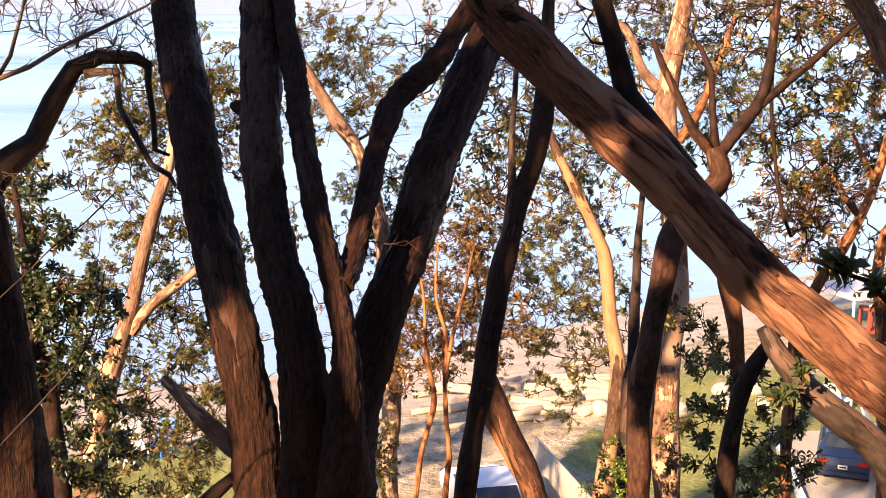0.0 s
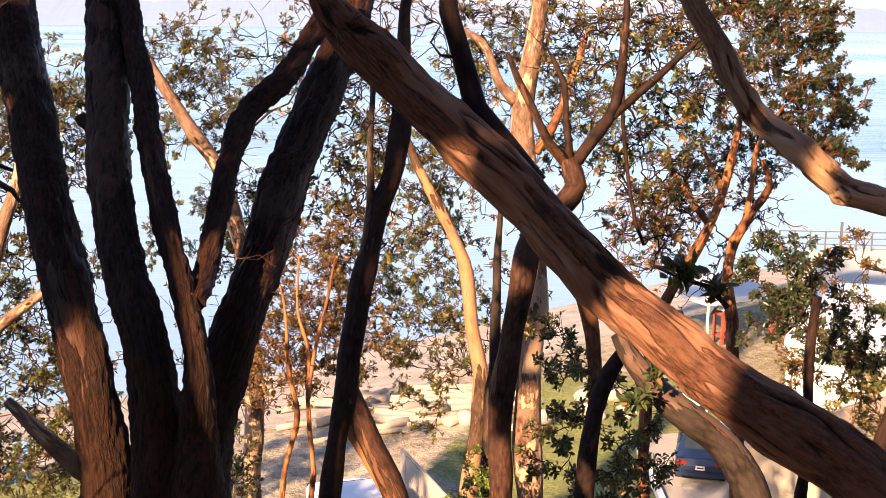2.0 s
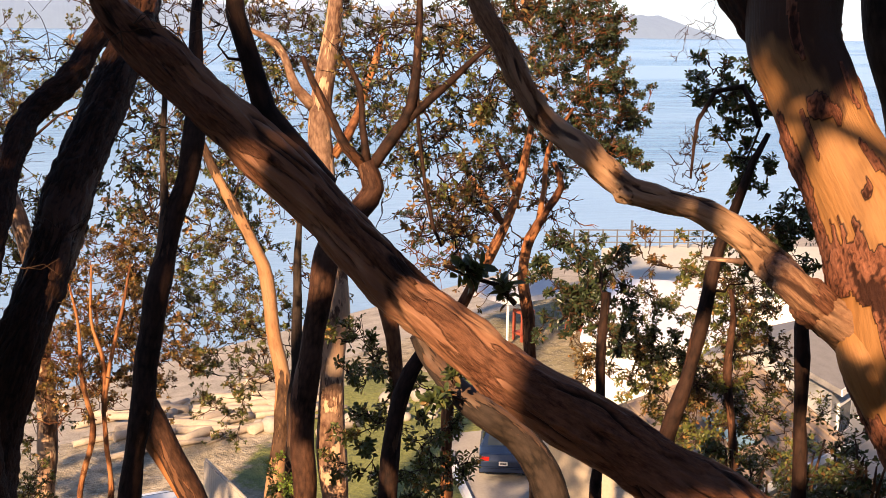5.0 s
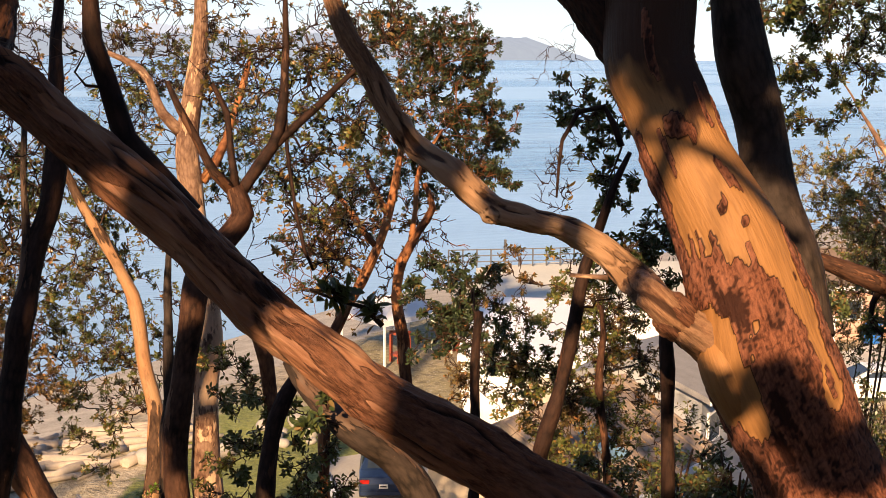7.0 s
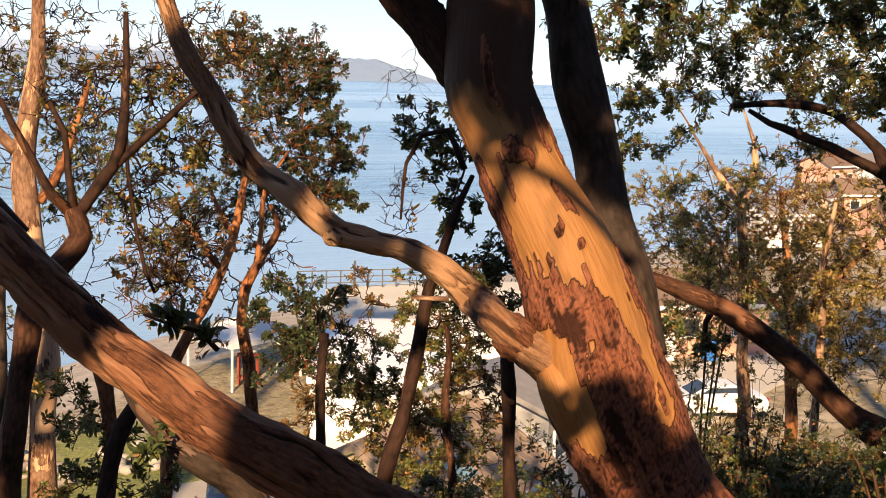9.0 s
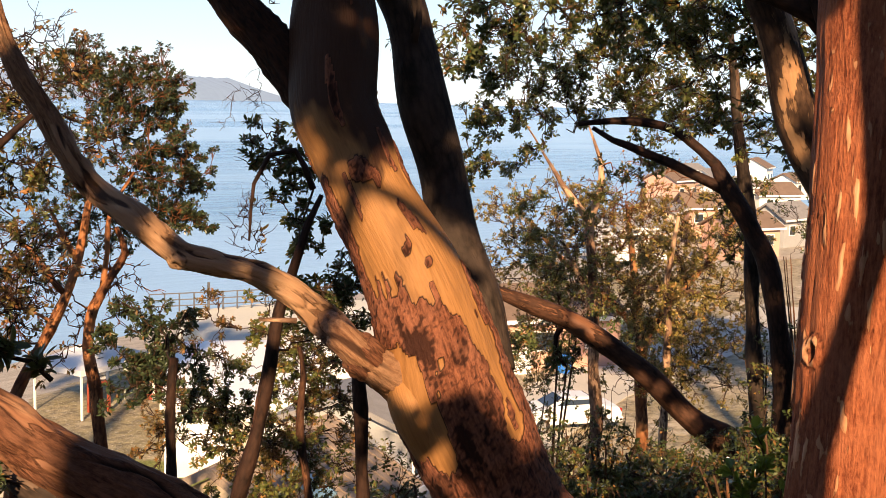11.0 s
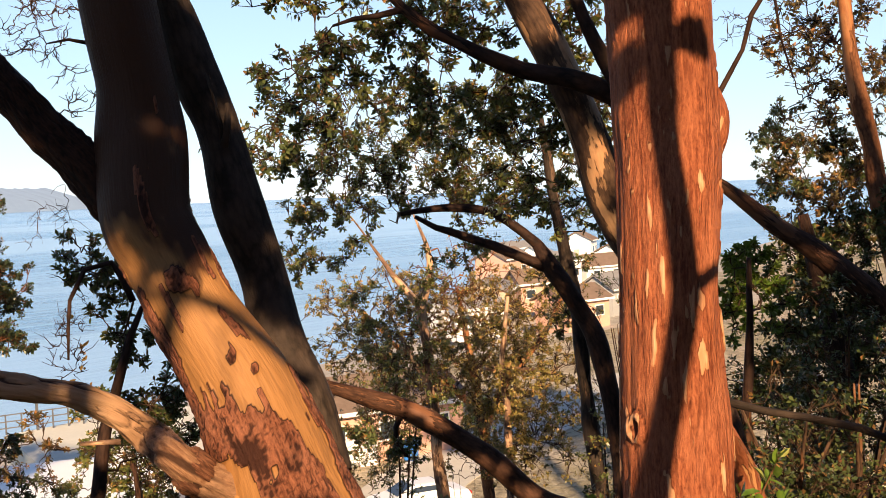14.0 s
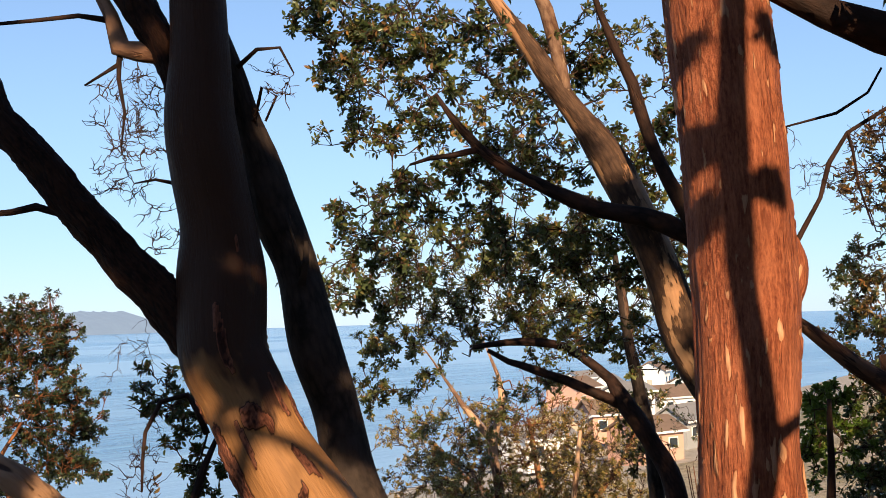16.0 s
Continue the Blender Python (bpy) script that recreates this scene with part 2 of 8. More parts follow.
def thing(name, base, label, category, group="", kind=""):
    ob = new(name)
    ob.location = base
    ob["base"] = tuple(base)
    ob.empty_display_size = 0.2
    return tagged(ob, label, category, group, kind)


def downhill(x, y):
    """Metres out from the path, across the bluff's edge."""
    return (0.06 if x > 1.7 else -0.3) * (x - 1.7) + 0.954 * (y - 1.9)


def height(x, y):
    """The lie of the land: a bluff under the camera, a flat by the shore, the beach and the sea floor."""
    s = downhill(x, y)
    if s < 2:
        z = 14.85 - 0.08 * s
        # unseen bank and hill behind the path, added to block low skylight
        if s < -1.5:
            z += 0.62 * min(3.6, -1.5 - s) + 0.38 * min(34, max(0, -5.1 - s))
    elif s < 22:
        k = (s - 2) / 20
        k = k * k * (3 - 2 * k) * 0.6 + k * 0.4
        z = 14.69 - 12.3 * k
    else:
        z = 2.39
    shore = 56 + (0.3 * x if x < 0 else 0.7 * x if x < 30 else 21 + 0.3 * (x - 30))
    e = shore - y
    if e < 16 and s > 15:
        z = min(z, 2.39 * max(-3.0, e / 16)) if e > -60 else -7
    if s < 24:
        z += 0.25 * noise.noise((x * 0.35, y * 0.35, 0)) * min(1, max(0, abs(x - 1.7) + abs(y - 1.9) - 1) / 4)
    return z


def catmull(ctrl, step):
    p = np.array(ctrl, float)
    p = np.vstack([2 * p[0] - p[1], p, 2 * p[-1] - p[-2]])
    p[:, 3] = np.maximum(p[:, 3], 0.002)
    out = []
    for i in range(1, len(p) - 2):
        k = max(1, int(np.linalg.norm(p[i + 1, :3] - p[i, :3]) / step))
        t = (np.arange(k) / k)[:, None]
        a, b, c, d = p[i - 1], p[i], p[i + 1], p[i + 2]
        out.append(0.5 * (2 * b + (c - a) * t + (2 * a - 5 * b + 4 * c - d) * t * t + (3 * b - a - 3 * c + d) * t ** 3))
    out.append(p[-2][None])
    return np.vstack(out)


def tube_arrays(path, seg, rough=0.0, lump=0.0, seed=0.0):
    """Vertices, quads and bark coordinates of a limb along the path (x, y, z, radius)."""
    c, r = path[:, :3], path[:, 3]
    tan = np.gradient(c, axis=0)
    tan /= np.linalg.norm(tan, axis=1)[:, None] + 1e-9
    u = np.cross(tan[0], (0.31, 0.9, 0.2))
    u /= np.linalg.norm(u)
    us = []
    for t in tan:
        u = u - t * (u @ t)
        u /= np.linalg.norm(u) + 1e-9
        us.append(u)
    us = np.array(us)
    vs = np.cross(tan, us)
    along = np.r_[0, np.cumsum(np.linalg.norm(np.diff(c, axis=0), axis=1))]
    a = np.arange(seg) / seg * 2 * math.pi
    ca, sa = np.cos(a), np.sin(a)
    rm = float(np.median(r))
    bark = np.stack(np.broadcast_arrays(rm * ca[None] + seed, rm * sa[None] + seed, along[:, None]), -1)
    rad = np.repeat(r[:, None], seg, 1)
    if rough or lump:
        for i in range(len(c)):
            for j in range(seg):
                q = bark[i, j]
                rad[i, j] += lump * r[i] * noise.noise((q[0] * 3, q[1] * 3, q[2] * 1.6))
                if rough:
                    rad[i, j] += rough * (noise.noise((q[0] * 22, q[1] * 22, q[2] * 6)) + 0.5 * noise.noise((q[0] * 60, q[1] * 60, q[2] * 22)))
    v = c[:, None] + rad[..., None] * (us[:, None] * ca[None, :, None] + vs[:, None] * sa[None, :, None])
    n = len(c)
    i, j = np.meshgrid(np.arange(n - 1), np.arange(seg), indexing="ij")
    k = (j + 1) % seg
    f = np.stack([i * seg + j, i * seg + k, (i + 1) * seg + k, (i + 1) * seg + j], -1).reshape(-1, 4)
    return v.reshape(-1, 3), f, bark.reshape(-1, 3)


def quad_mesh(name, v, f, bark=None, smooth=True):
    me = bpy.data.meshes.new(name)
    me.vertices.add(len(v))
    me.vertices.foreach_set("co", np.ascontiguousarray(v, np.float32).ravel())
    k = f.shape[1]
    me.loops.add(f.size)
    me.loops.foreach_set("vertex_index", np.ascontiguousarray(f, np.int32).ravel())
    me.polygons.add(len(f))
    me.polygons.foreach_set("loop_start", np.arange(0, f.size, k, dtype=np.int32))
    me.update(calc_edges=True)
    if smooth:
        me.polygons.foreach_set("use_smooth", np.ones(len(f), bool))
    if bark is not None:
        at = me.attributes.new("bark", "FLOAT_VECTOR", "POINT")
        at.data.foreach_set("vector", np.ascontiguousarray(bark, np.float32).ravel())
    return me


NODES = {}


def relief(kind, x, y, a, z, bias):
    """How far the bark stands out at a place on a limb, its peel value (over 0.5: bare skin) and how deep in a crack it lies."""
    n = noise.noise
    if kind == "plate":
        w = max(-0.16, min(0.24, (z - 15.52) * 1.5)) + bias
        w += 0.07 * n((x * 6, y * 6, a * 3)) + 0.17 * n((x * 26, y * 26, a * 4.5)) + 0.06 * n((x * 60, y * 60, a * 16))
        if n((x * 20 + 9, y * 20, a * 3.6)) > 0.36 + 0.5 * max(0.0, z - 16.2):
            w -= 0.4
        peel = 0.5 + max(-0.45, min(0.45, w * 4))
        # upper skin turns browner with age, and its shade is put into the colour
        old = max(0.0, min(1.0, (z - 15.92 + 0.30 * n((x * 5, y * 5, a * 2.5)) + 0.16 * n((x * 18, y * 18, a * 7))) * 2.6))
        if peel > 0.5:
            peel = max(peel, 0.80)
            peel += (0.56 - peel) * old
        d = noise.voronoi((x * 62, y * 62, a * 24))[0]
        e = d[1] - d[0]
        k = max(0.0, min(1.0, (0.53 - peel) * 10))
        lift = 0.006 + 0.006 * min(1.0, e * 2.5) + 0.007 * (0.5 - abs(n((x * 16, y * 16, a * 4.5)))) + 0.008 * n((x * 40, y * 40, a * 20))
        dent = k * max(0.0, 1 - e / 0.2) * 0.75 + k * max(0.0, abs(n((x * 16, y * 16, a * 4.5))) - 0.28) * 2.0
        return k * lift + 0.003 * n((x * 9, y * 9, a * 5)), peel, dent + (0.3 if 0.0 < peel - 0.5 < 0.04 else 0)
    if kind == "skin":
        return 0.004 * n((x * 6, y * 6, a * 4)), 0.75 + 0.5 * n((x * 5, y * 5, a * 2)) + 0.2 * n((x * 25, y * 25, a * 6)), 0.0
    if kind == "grain":
        u = n((x * 3, y * 3, a * 2.2))
        w = n((x * 7 + 3, y * 7, a * 4.5))
        g1 = abs(n((x * 21 + u * 1.6, y * 21 + u * 1.6, a * 2.0 + u)))
        g2 = abs(n((x * 38 + u * 2, y * 38 + 5, a * 4.5)))
        dent = max(0.0, 1 - g1 / 0.12) * max(0.0, min(1.0, 0.35 + 3.0 * w)) + 0.7 * max(0.0, 1 - g2 / 0.10) * max(0.0, min(1.0, -0.1 - 3.0 * w))
        hole = noise.voronoi((x * 7, y * 7, a * 5))[0][0]
        dent = min(1.0, dent + max(0.0, 1 - hole / 0.16))
        f = n((x * 30 + u * 4, y * 30 + u * 4, a * 6))
        peel = 0.5 + 0.45 * n((x * 3 + 4, y * 3, a * 1.2)) + 0.22 * n((x * 14, y * 14, a * 3.5)) + 0.14 * n((x * 40, y * 40, a * 9)) - 0.02
        fold = 0.5 - abs(n((x * 13 + u * 2, y * 13 + u * 2, a * 2.6 + u)))
        return -0.014 * dent + 0.008 * f + 0.012 * w + 0.016 * fold + 0.005 * n((x * 70, y * 70, a * 18)), peel, dent * 0.95 + max(0.0, 0.14 - fold) * 3
    if kind == "string":
        u = 0.3 * n((x * 4, y * 4, a * 1.5))
        g = abs(n((x * 22 + u * 3, y * 22 + u * 3, a * 1.3)))
        dent = max(0.0, 1 - g / 0.06) * max(0.0, min(1.0, 0.25 + 1.5 * n((x * 7, y * 7, a * 1.1))))
        w = 0.6 * n((x * 42, y * 42, a * 9)) + 0.25 * n((x * 8, y * 8, a * 2)) + 0.25 * n((x * 90, y * 90, a * 22)) + 0.11
        return -0.008 * dent + 0.005 * n((x * 45, y * 45, a * 4)) + 0.007 * n((x * 12, y * 12, a * 5)) + (0.006 if w > 0.42 else 0), 0.5 + (w - 0.42), dent * 0.8
    d = noise.voronoi((x * 52, y * 52, a * 30))[0]
    e = d[1] - d[0]
    return 0.008 * min(1.0, e * 2) + 0.010 * n((x * 14, y * 14, a * 7)) + 0.006 * n((x * 40, y * 40, a * 30)), 0.42 + 0.25 * n((x * 3, y * 3, a * 1.5)) + 0.1 * n((x * 25, y * 25, a * 7)), max(0.0, 1 - e / 0.2) * 0.7


def carve(v, bark, path, seg, kind, knots, patches):
    """Moves a limb's vertices by the relief of its bark and by healed knots (x, y, z, radius); patches (x, y, z, across, high, percent) are more or less peeled. Returns them with the peel and crack values."""
    mid = np.repeat(path[:, :3], seg, 0)
    out = v - mid
    out /= np.linalg.norm(out, axis=1)[:, None] + 1e-9
    bias = np.zeros(len(v))
    for x, y, z, rh, rv, n in patches:
        off = (v - (x, y, z)) / (rh, rh, rv)
        bias += n / 100 * np.exp(-(off * off).sum(1))
    k = np.array([relief(kind, *b, p[2], w) for b, p, w in zip(bark.tolist(), v.tolist(), bias.tolist())])
    for x, y, z, r in knots:
        off = v - (x, y, z)
        q = np.linalg.norm(off * (1, 1, 0.75), axis=1) / r * (1 + 0.05 * np.sin(off[:, 0] / r * 3.1 + off[:, 2] / r * 2.3))
        q += np.array([0.22 * noise.noise((p[0] * 45, p[1] * 45, p[2] * 45)) + 0.12 * noise.noise((p[0] * 120, p[1] * 120, p[2] * 120)) for p in v.tolist()])
        ring, pit, rim = np.exp(-((q - 0.8) / 0.25) ** 2), np.exp(-(q / 0.42) ** 2), np.exp(-((q - 1.25) / 0.12) ** 2)
        k[:, 0] += r * (0.38 * ring - 0.45 * pit - 0.12 * rim)
        k[:, 1] += 0.5 * ring
        k[:, 2] = np.clip(k[:, 2] * (q > 1.3) + 1.2 * pit + 0.8 * rim + 0.5 * np.exp(-((q - 0.55) / 0.06) ** 2), 0, 1)
    return v + out * k[:, :1], k[:, 1], k[:, 2]


def limb(tree, name, ctrl, mat, seg=10, rough=0.0, lump=0.08, root=False, step=0.12, grow=True, label="", kind="", knots=(), patches=()):
    """One trunk or limb along control points (x, y, z, radius); root=True carries its last end into the ground."""
    ctrl = [tuple(c) for c in ctrl]
    if root:
        a, b = Vector(ctrl[-2][:3]), Vector(ctrl[-1][:3])
        r, d = ctrl[-1][3], (b - a).normalized()
        for k in range(60):
            if b.z < height(b.x, b.y) - 0.25:
                break
            d = (d * 0.85 + Vector((0, 0, -0.3))).normalized()
            b = b + d * 0.5
            r *= 1.03
            ctrl.append((*b, r))
    path = catmull(ctrl, step)
    seed = (abs(ctrl[0][0]) * 13.7 + abs(ctrl[0][2]) * 5.1) % 20
    if grow:
        sway = 0.07 if kind else 0.5
        run = np.concatenate([[0.0], np.cumsum(np.linalg.norm(np.diff(path[:, :3], axis=0), axis=1))])
        thick = float(np.mean(path[:, 3])) + 0.012
        for i, a in enumerate(run):
            hold = min(1.0, a / (thick * 6), (run[-1] - a) / (thick * 6))
            for j in range(3):
                path[i, j] += sway * path[i, 3] * hold * (noise.noise((a / (thick * 9), seed + j * 7, 1.5)) + 0.5 * noise.noise((a / (thick * 3.5), seed + j * 7, 4.5)))
            path[i, 3] *= 1 + (0.0 if kind else 0.22) * noise.noise((a / (thick * 4), seed, 9.5))
    v, f, bark = tube_arrays(path, seg, rough, lump, seed)
    if kind:
        v, peel, dent = carve(v, bark, path, seg, kind, knots, patches)
    me = quad_mesh(name, v, f, bark)
    if kind:
        for key, value in (("peel", peel), ("dent", dent)):
            me.attributes.new(key, "FLOAT", "POINT").data.foreach_set("value", value.astype(np.float32))
    caps = bmesh.new()
    caps.from_mesh(me)
    caps.verts.ensure_lookup_table()
    n = len(path)
    for ring in (range(seg), range((n - 1) * seg, n * seg)):
        caps.faces.new([caps.verts[k] for k in ring])
    bmesh.ops.recalc_face_normals(caps, faces=caps.faces)
    caps.to_mesh(me)
    caps.free()
    if grow:
        NODES.setdefault(tree.name, []).append(path[::3])
    return place_mesh(name, me, mat, tree, label)


def leaf_arrays(pos, out, up, size, rng, slim=1.0, fine=True):
    """Folded leaves: base at pos, pointing along out."""
    n = len(pos)
    out = out / (np.linalg.norm(out, axis=1)[:, None] + 1e-9)
    side = np.cross(out, up)
    side /= np.linalg.norm(side, axis=1)[:, None] + 1e-9
    nrm = np.cross(side, out)
    L = (size * rng.uniform(0.7, 1.25, n))[:, None]
    W = L * rng.uniform(0.2, 0.27, n)[:, None] * slim
    fold = L * rng.uniform(0.02, 0.12, n)[:, None]
    droop = L * rng.uniform(-0.05, 0.25, n)[:, None]
    b = pos
    if not fine:
        t = pos + out * L - nrm * droop
        v = np.stack([b, pos + out * L * 0.52 + side * W * 1.1 + nrm * fold, t, pos + out * L * 0.52 - side * W * 1.1 + nrm * fold], 1).reshape(-1, 3)
        return v, np.arange(n)[:, None] * 4 + np.array([[0, 3, 2, 1]])
    l1 = pos + out * L * 0.35 + side * W + nrm * fold
    l2 = pos + out * L * 0.72 + side * W * 0.85 + nrm * (fold - droop * 0.4)
    t = pos + out * L - nrm * droop
    r2 = pos + out * L * 0.72 - side * W * 0.85 + nrm * (fold - droop * 0.4)
    r1 = pos + out * L * 0.35 - side * W + nrm * fold
    v = np.stack([b, l1, l2, t, r2, r1], 1).reshape(-1, 3)
    k = np.arange(n)[:, None] * 6
    f = np.concatenate([k + np.array([[0, 3, 2, 1]]), k + np.array([[0, 5, 4, 3]])])
    return v, f


def crown(tree, blobs, mat, leaf=0.085, per=10, seed=1, twig=0.006, twig_mat=None, dense=4.2, wiggle=0.45, bare=0.0, spread=1.6, kink=0.08):
    """Crooked boughs from the tree's limbs to clumps spread in the blobs (x, y, z, across, high, count); each clump is a dome of short twigs with a rosette of leaves at each end."""
    rng = np.random.default_rng(seed)
    group, fine = (2 if bare > 0.5 else 7), 0.0495 < leaf < 0.08
    if leaf < 0.08 and bare <= 0.5:
        leaf, dense, per = leaf * 0.78, dense * 1.5, max(6, int(per * (0.62 if per > 14 else 0.85)))
    heads = []
    for x, y, z, rh, rv, n in blobs:
        n = max(1, int(n * dense))
        rh, rv = rh * spread, rv * spread
        k = max(1, int(n / group + 0.5))
        q = rng.normal(size=(k, 3))
        q /= np.linalg.norm(q, axis=1)[:, None]
        q *= rng.uniform(0.02, 1, (k, 1)) ** 0.5
        wide = (rh * rh * rv * (0.9 if bare > 0.5 else 0.3) / k) ** (1 / 3)
        for p in q * (rh, rh, rv) + (x, y, z):
            heads.append((p, wide * rng.uniform(0.65, 1.3), max(1, int(n / k * rng.uniform(0.6, 1.4) + 0.5))))
    base = np.vstack(NODES[tree.name])
    arr = base[:, :3]
    heads.sort(key=lambda h: float(np.linalg.norm(arr - h[0], axis=1).min()))
    store = np.zeros((len(arr) + len(heads) * 8, 3))
    srad = np.zeros(len(store))
    m = len(arr)
    store[:m], srad[:m] = arr, np.minimum(base[:, 3] * 0.5, 0.03)
    V, F, B, off = [], [], [], 0
    ends, dirs = [], []
    for c, wide, count in heads:
        dist = np.linalg.norm(store[:m] - c, axis=1)
        k = int(np.argmin(dist))
        a, L = store[k].copy(), dist[k]
        foot = c + (a - c) * min(0.8, 0.55 * wide / (L + 1e-6))
        steps = 7 if L > 0.5 else 5 if L > 0.15 else 3
        t = np.linspace(0, 1, steps + 1)[:, None]
        bend = rng.normal(size=3) * L * wiggle
        bend[2] -= L * 0.12
        line = a + (foot - a) * t + bend * (t * (1 - t)) + rng.normal(size=(steps + 1, 3)) * L * kink * 0.8 * np.sqrt(t * (1 - t)) * 2
        r0 = max(min(srad[k] * 0.8, twig * 1.5 + 0.012 * L), twig * 0.8)
        rr = np.linspace(r0, twig * 0.75, steps + 1)
        v, f, bk = tube_arrays(np.c_[line, rr], 3)
        V.append(v), F.append(f + off), B.append(bk)
        off += len(v)
        store[m:m + steps], srad[m:m + steps] = line[1:], rr[1:]
        m += steps
        away = (c - a) / (L + 1e-6)
        for q in range(count):
            d = rng.normal(size=3) + away * 0.5 + (0, 0, 0.45)
            d /= np.linalg.norm(d)
            e = c + d * wide * rng.uniform(0.45, 1.0)
            b = line[-1 - int(rng.integers(0, 2))]
            mid = (b + e) / 2 + rng.normal(size=3) * wide * 0.16
            way = [(*b, twig * 0.6), (*mid, twig * 0.48), (*e, twig * 0.36)]
            v, f, bk = tube_arrays(np.array(way if fine else way[::2]), 3)
            V.append(v), F.append(f + off), B.append(bk)
            off += len(v)
            if rng.random() >= bare:
                ends.append(e)
                dirs.append(e - mid)
    me = quad_mesh("branchwork", np.vstack(V), np.vstack(F), np.vstack(B))
    place_mesh("branchwork", me, twig_mat or BARK_TWIG, tree, kind="stuff")
    if not ends:
        return
    ends, dirs = np.array(ends), np.array(dirs)
    axis = dirs / (np.linalg.norm(dirs, axis=1)[:, None] + 1e-9) + (0, 0, 0.3)
    axis /= np.linalg.norm(axis, axis=1)[:, None] + 1e-9
    count = rng.integers(int(per * 0.6), int(per * 1.4) + 1, len(ends))
    pos, ax = np.repeat(ends, count, 0), np.repeat(axis, count, 0)
    n = len(pos)
    e1 = np.cross(ax, (0.36, 0.48, 0.8))
    e1 /= np.linalg.norm(e1, axis=1)[:, None] + 1e-9
    e2 = np.cross(ax, e1)
    phi = (np.arange(n) * 2.4 + rng.uniform(0, 0.9, n))[:, None]
    tilt = rng.uniform(0.45, 1.75, (n, 1))
    out = ax * np.cos(tilt) + (e1 * np.cos(phi) + e2 * np.sin(phi)) * np.sin(tilt) + rng.normal(size=(n, 3)) * 0.16 - (0, 0, 0.12)
    pos = pos - ax * rng.uniform(0, leaf * 1.1, (n, 1)) + out * leaf * 0.12
    v, f = leaf_arrays(pos, out, ax + rng.normal(size=(n, 3)) * 0.3 + (0, 0, 0.2), leaf, rng, 1.0, fine)
    me = quad_mesh("crown", v, f, smooth=False)
    place_mesh("crown", me, mat, tree, kind="stuff")


# ---- large structure ----
def land_material():
    """Shore gravel and dry grass, with two lawns."""
    m = Mat("shore_land", 0.95)
    v = m.coords()
    a, b, c, d = m.noise(v, 0.05, 5, 0.6), m.noise(v, 0.35, 6, 0.65), m.noise(v, 2.2, 5, 0.65), m.noise(v, 9.0, 3, 0.6)
    k = m.mix(m.ramp(b, (0.38, 0.0), (0.62, 1.0)), (0.52, 0.43, 0.31), (0.34, 0.27, 0.16))
    k = m.mix(m.ramp(a, (0.47, 0.0), (0.58, 0.7)), k, (0.24, 0.20, 0.09))
    k = m.mix(m.ramp(c, (0.36, 0.75), (0.56, 0.0)), k, (0.10, 0.08, 0.05))
    k = m.mix(m.ramp(d, (0.55, 0.0), (0.7, 0.6)), k, (0.62, 0.56, 0.46))
    p = m.n("SeparateXYZ", Vector=v)
    ragged = m.math("MULTIPLY", m.math("SUBTRACT", m.noise(v, 0.3, 5, 0.65), 0.5), 2.2)
    near = None
    for x, y, rx, ry in ((15.5, 39.0, 7.9, 8.7), (-9.0, 34.0, 7.7, 7.7)):
        u = m.math("MULTIPLY", m.math("SUBTRACT", p.outputs[0], x), 1 / rx)
        w = m.math("MULTIPLY", m.math("SUBTRACT", p.outputs[1], y), 1 / ry)
        r = m.math("ADD", m.math("ADD", m.math("MULTIPLY", u, u), m.math("MULTIPLY", w, w)), ragged)
        near = r if near is None else m.math("MINIMUM", near, r)
    turf = m.mix(m.ramp(m.mix(0.5, b, d), (0.4, 0.0), (0.6, 1.0)), (0.10, 0.125, 0.022), (0.26, 0.27, 0.065))
    k = m.mix(m.ramp(near, (0.85, 0.92), (1.15, 0.0)), k, turf)
    m.link(k, "Base Color")
    m.bump(m.math("ADD", c, d), 0.8, 0.12)
    return m.m


def ground_sheet():
    xs = np.unique(np.concatenate([np.linspace(-14, 60, 110), np.linspace(-300, -14, 16), np.linspace(60, 900, 24)]))
    ys = np.unique(np.concatenate([np.linspace(-14, 70, 120), np.linspace(-200, -14, 10), np.linspace(70, 700, 24)]))
    v = [(x, y, height(x, y)) for x in xs for y in ys]
    n = len(ys)
    f = np.array([(i * n + j, (i + 1) * n + j, (i + 1) * n + j + 1, i * n + j + 1) for i in range(len(xs) - 1) for j in range(n - 1)])
    me = quad_mesh("ground", np.array(v), f)
    ob = place_mesh("ground", me, SOIL)
    tagged(ob, "brown soil of a steep wooded bluff", "ground", kind="structure")
    me.materials.append(GRASS)
    me.materials.append(SAND)
    me.materials.append(land_material())
    for p in me.polygons:
        x, y, z = p.center
        s = downhill(x, y)
        if s > 21.5:
            p.material_index = 2 if z < 2.0 else 3


ground_sheet()
water = quad_mesh("water", np.array([(-4900, -300, 0), (4900, -300, 0), (4900, 4900, 0), (-4900, 4900, 0)], float), np.array([[0, 1, 2, 3]]), smooth=False)
tagged(place_mesh("water", water, WATER), "calm blue sea with fine ripples", "water", kind="structure")


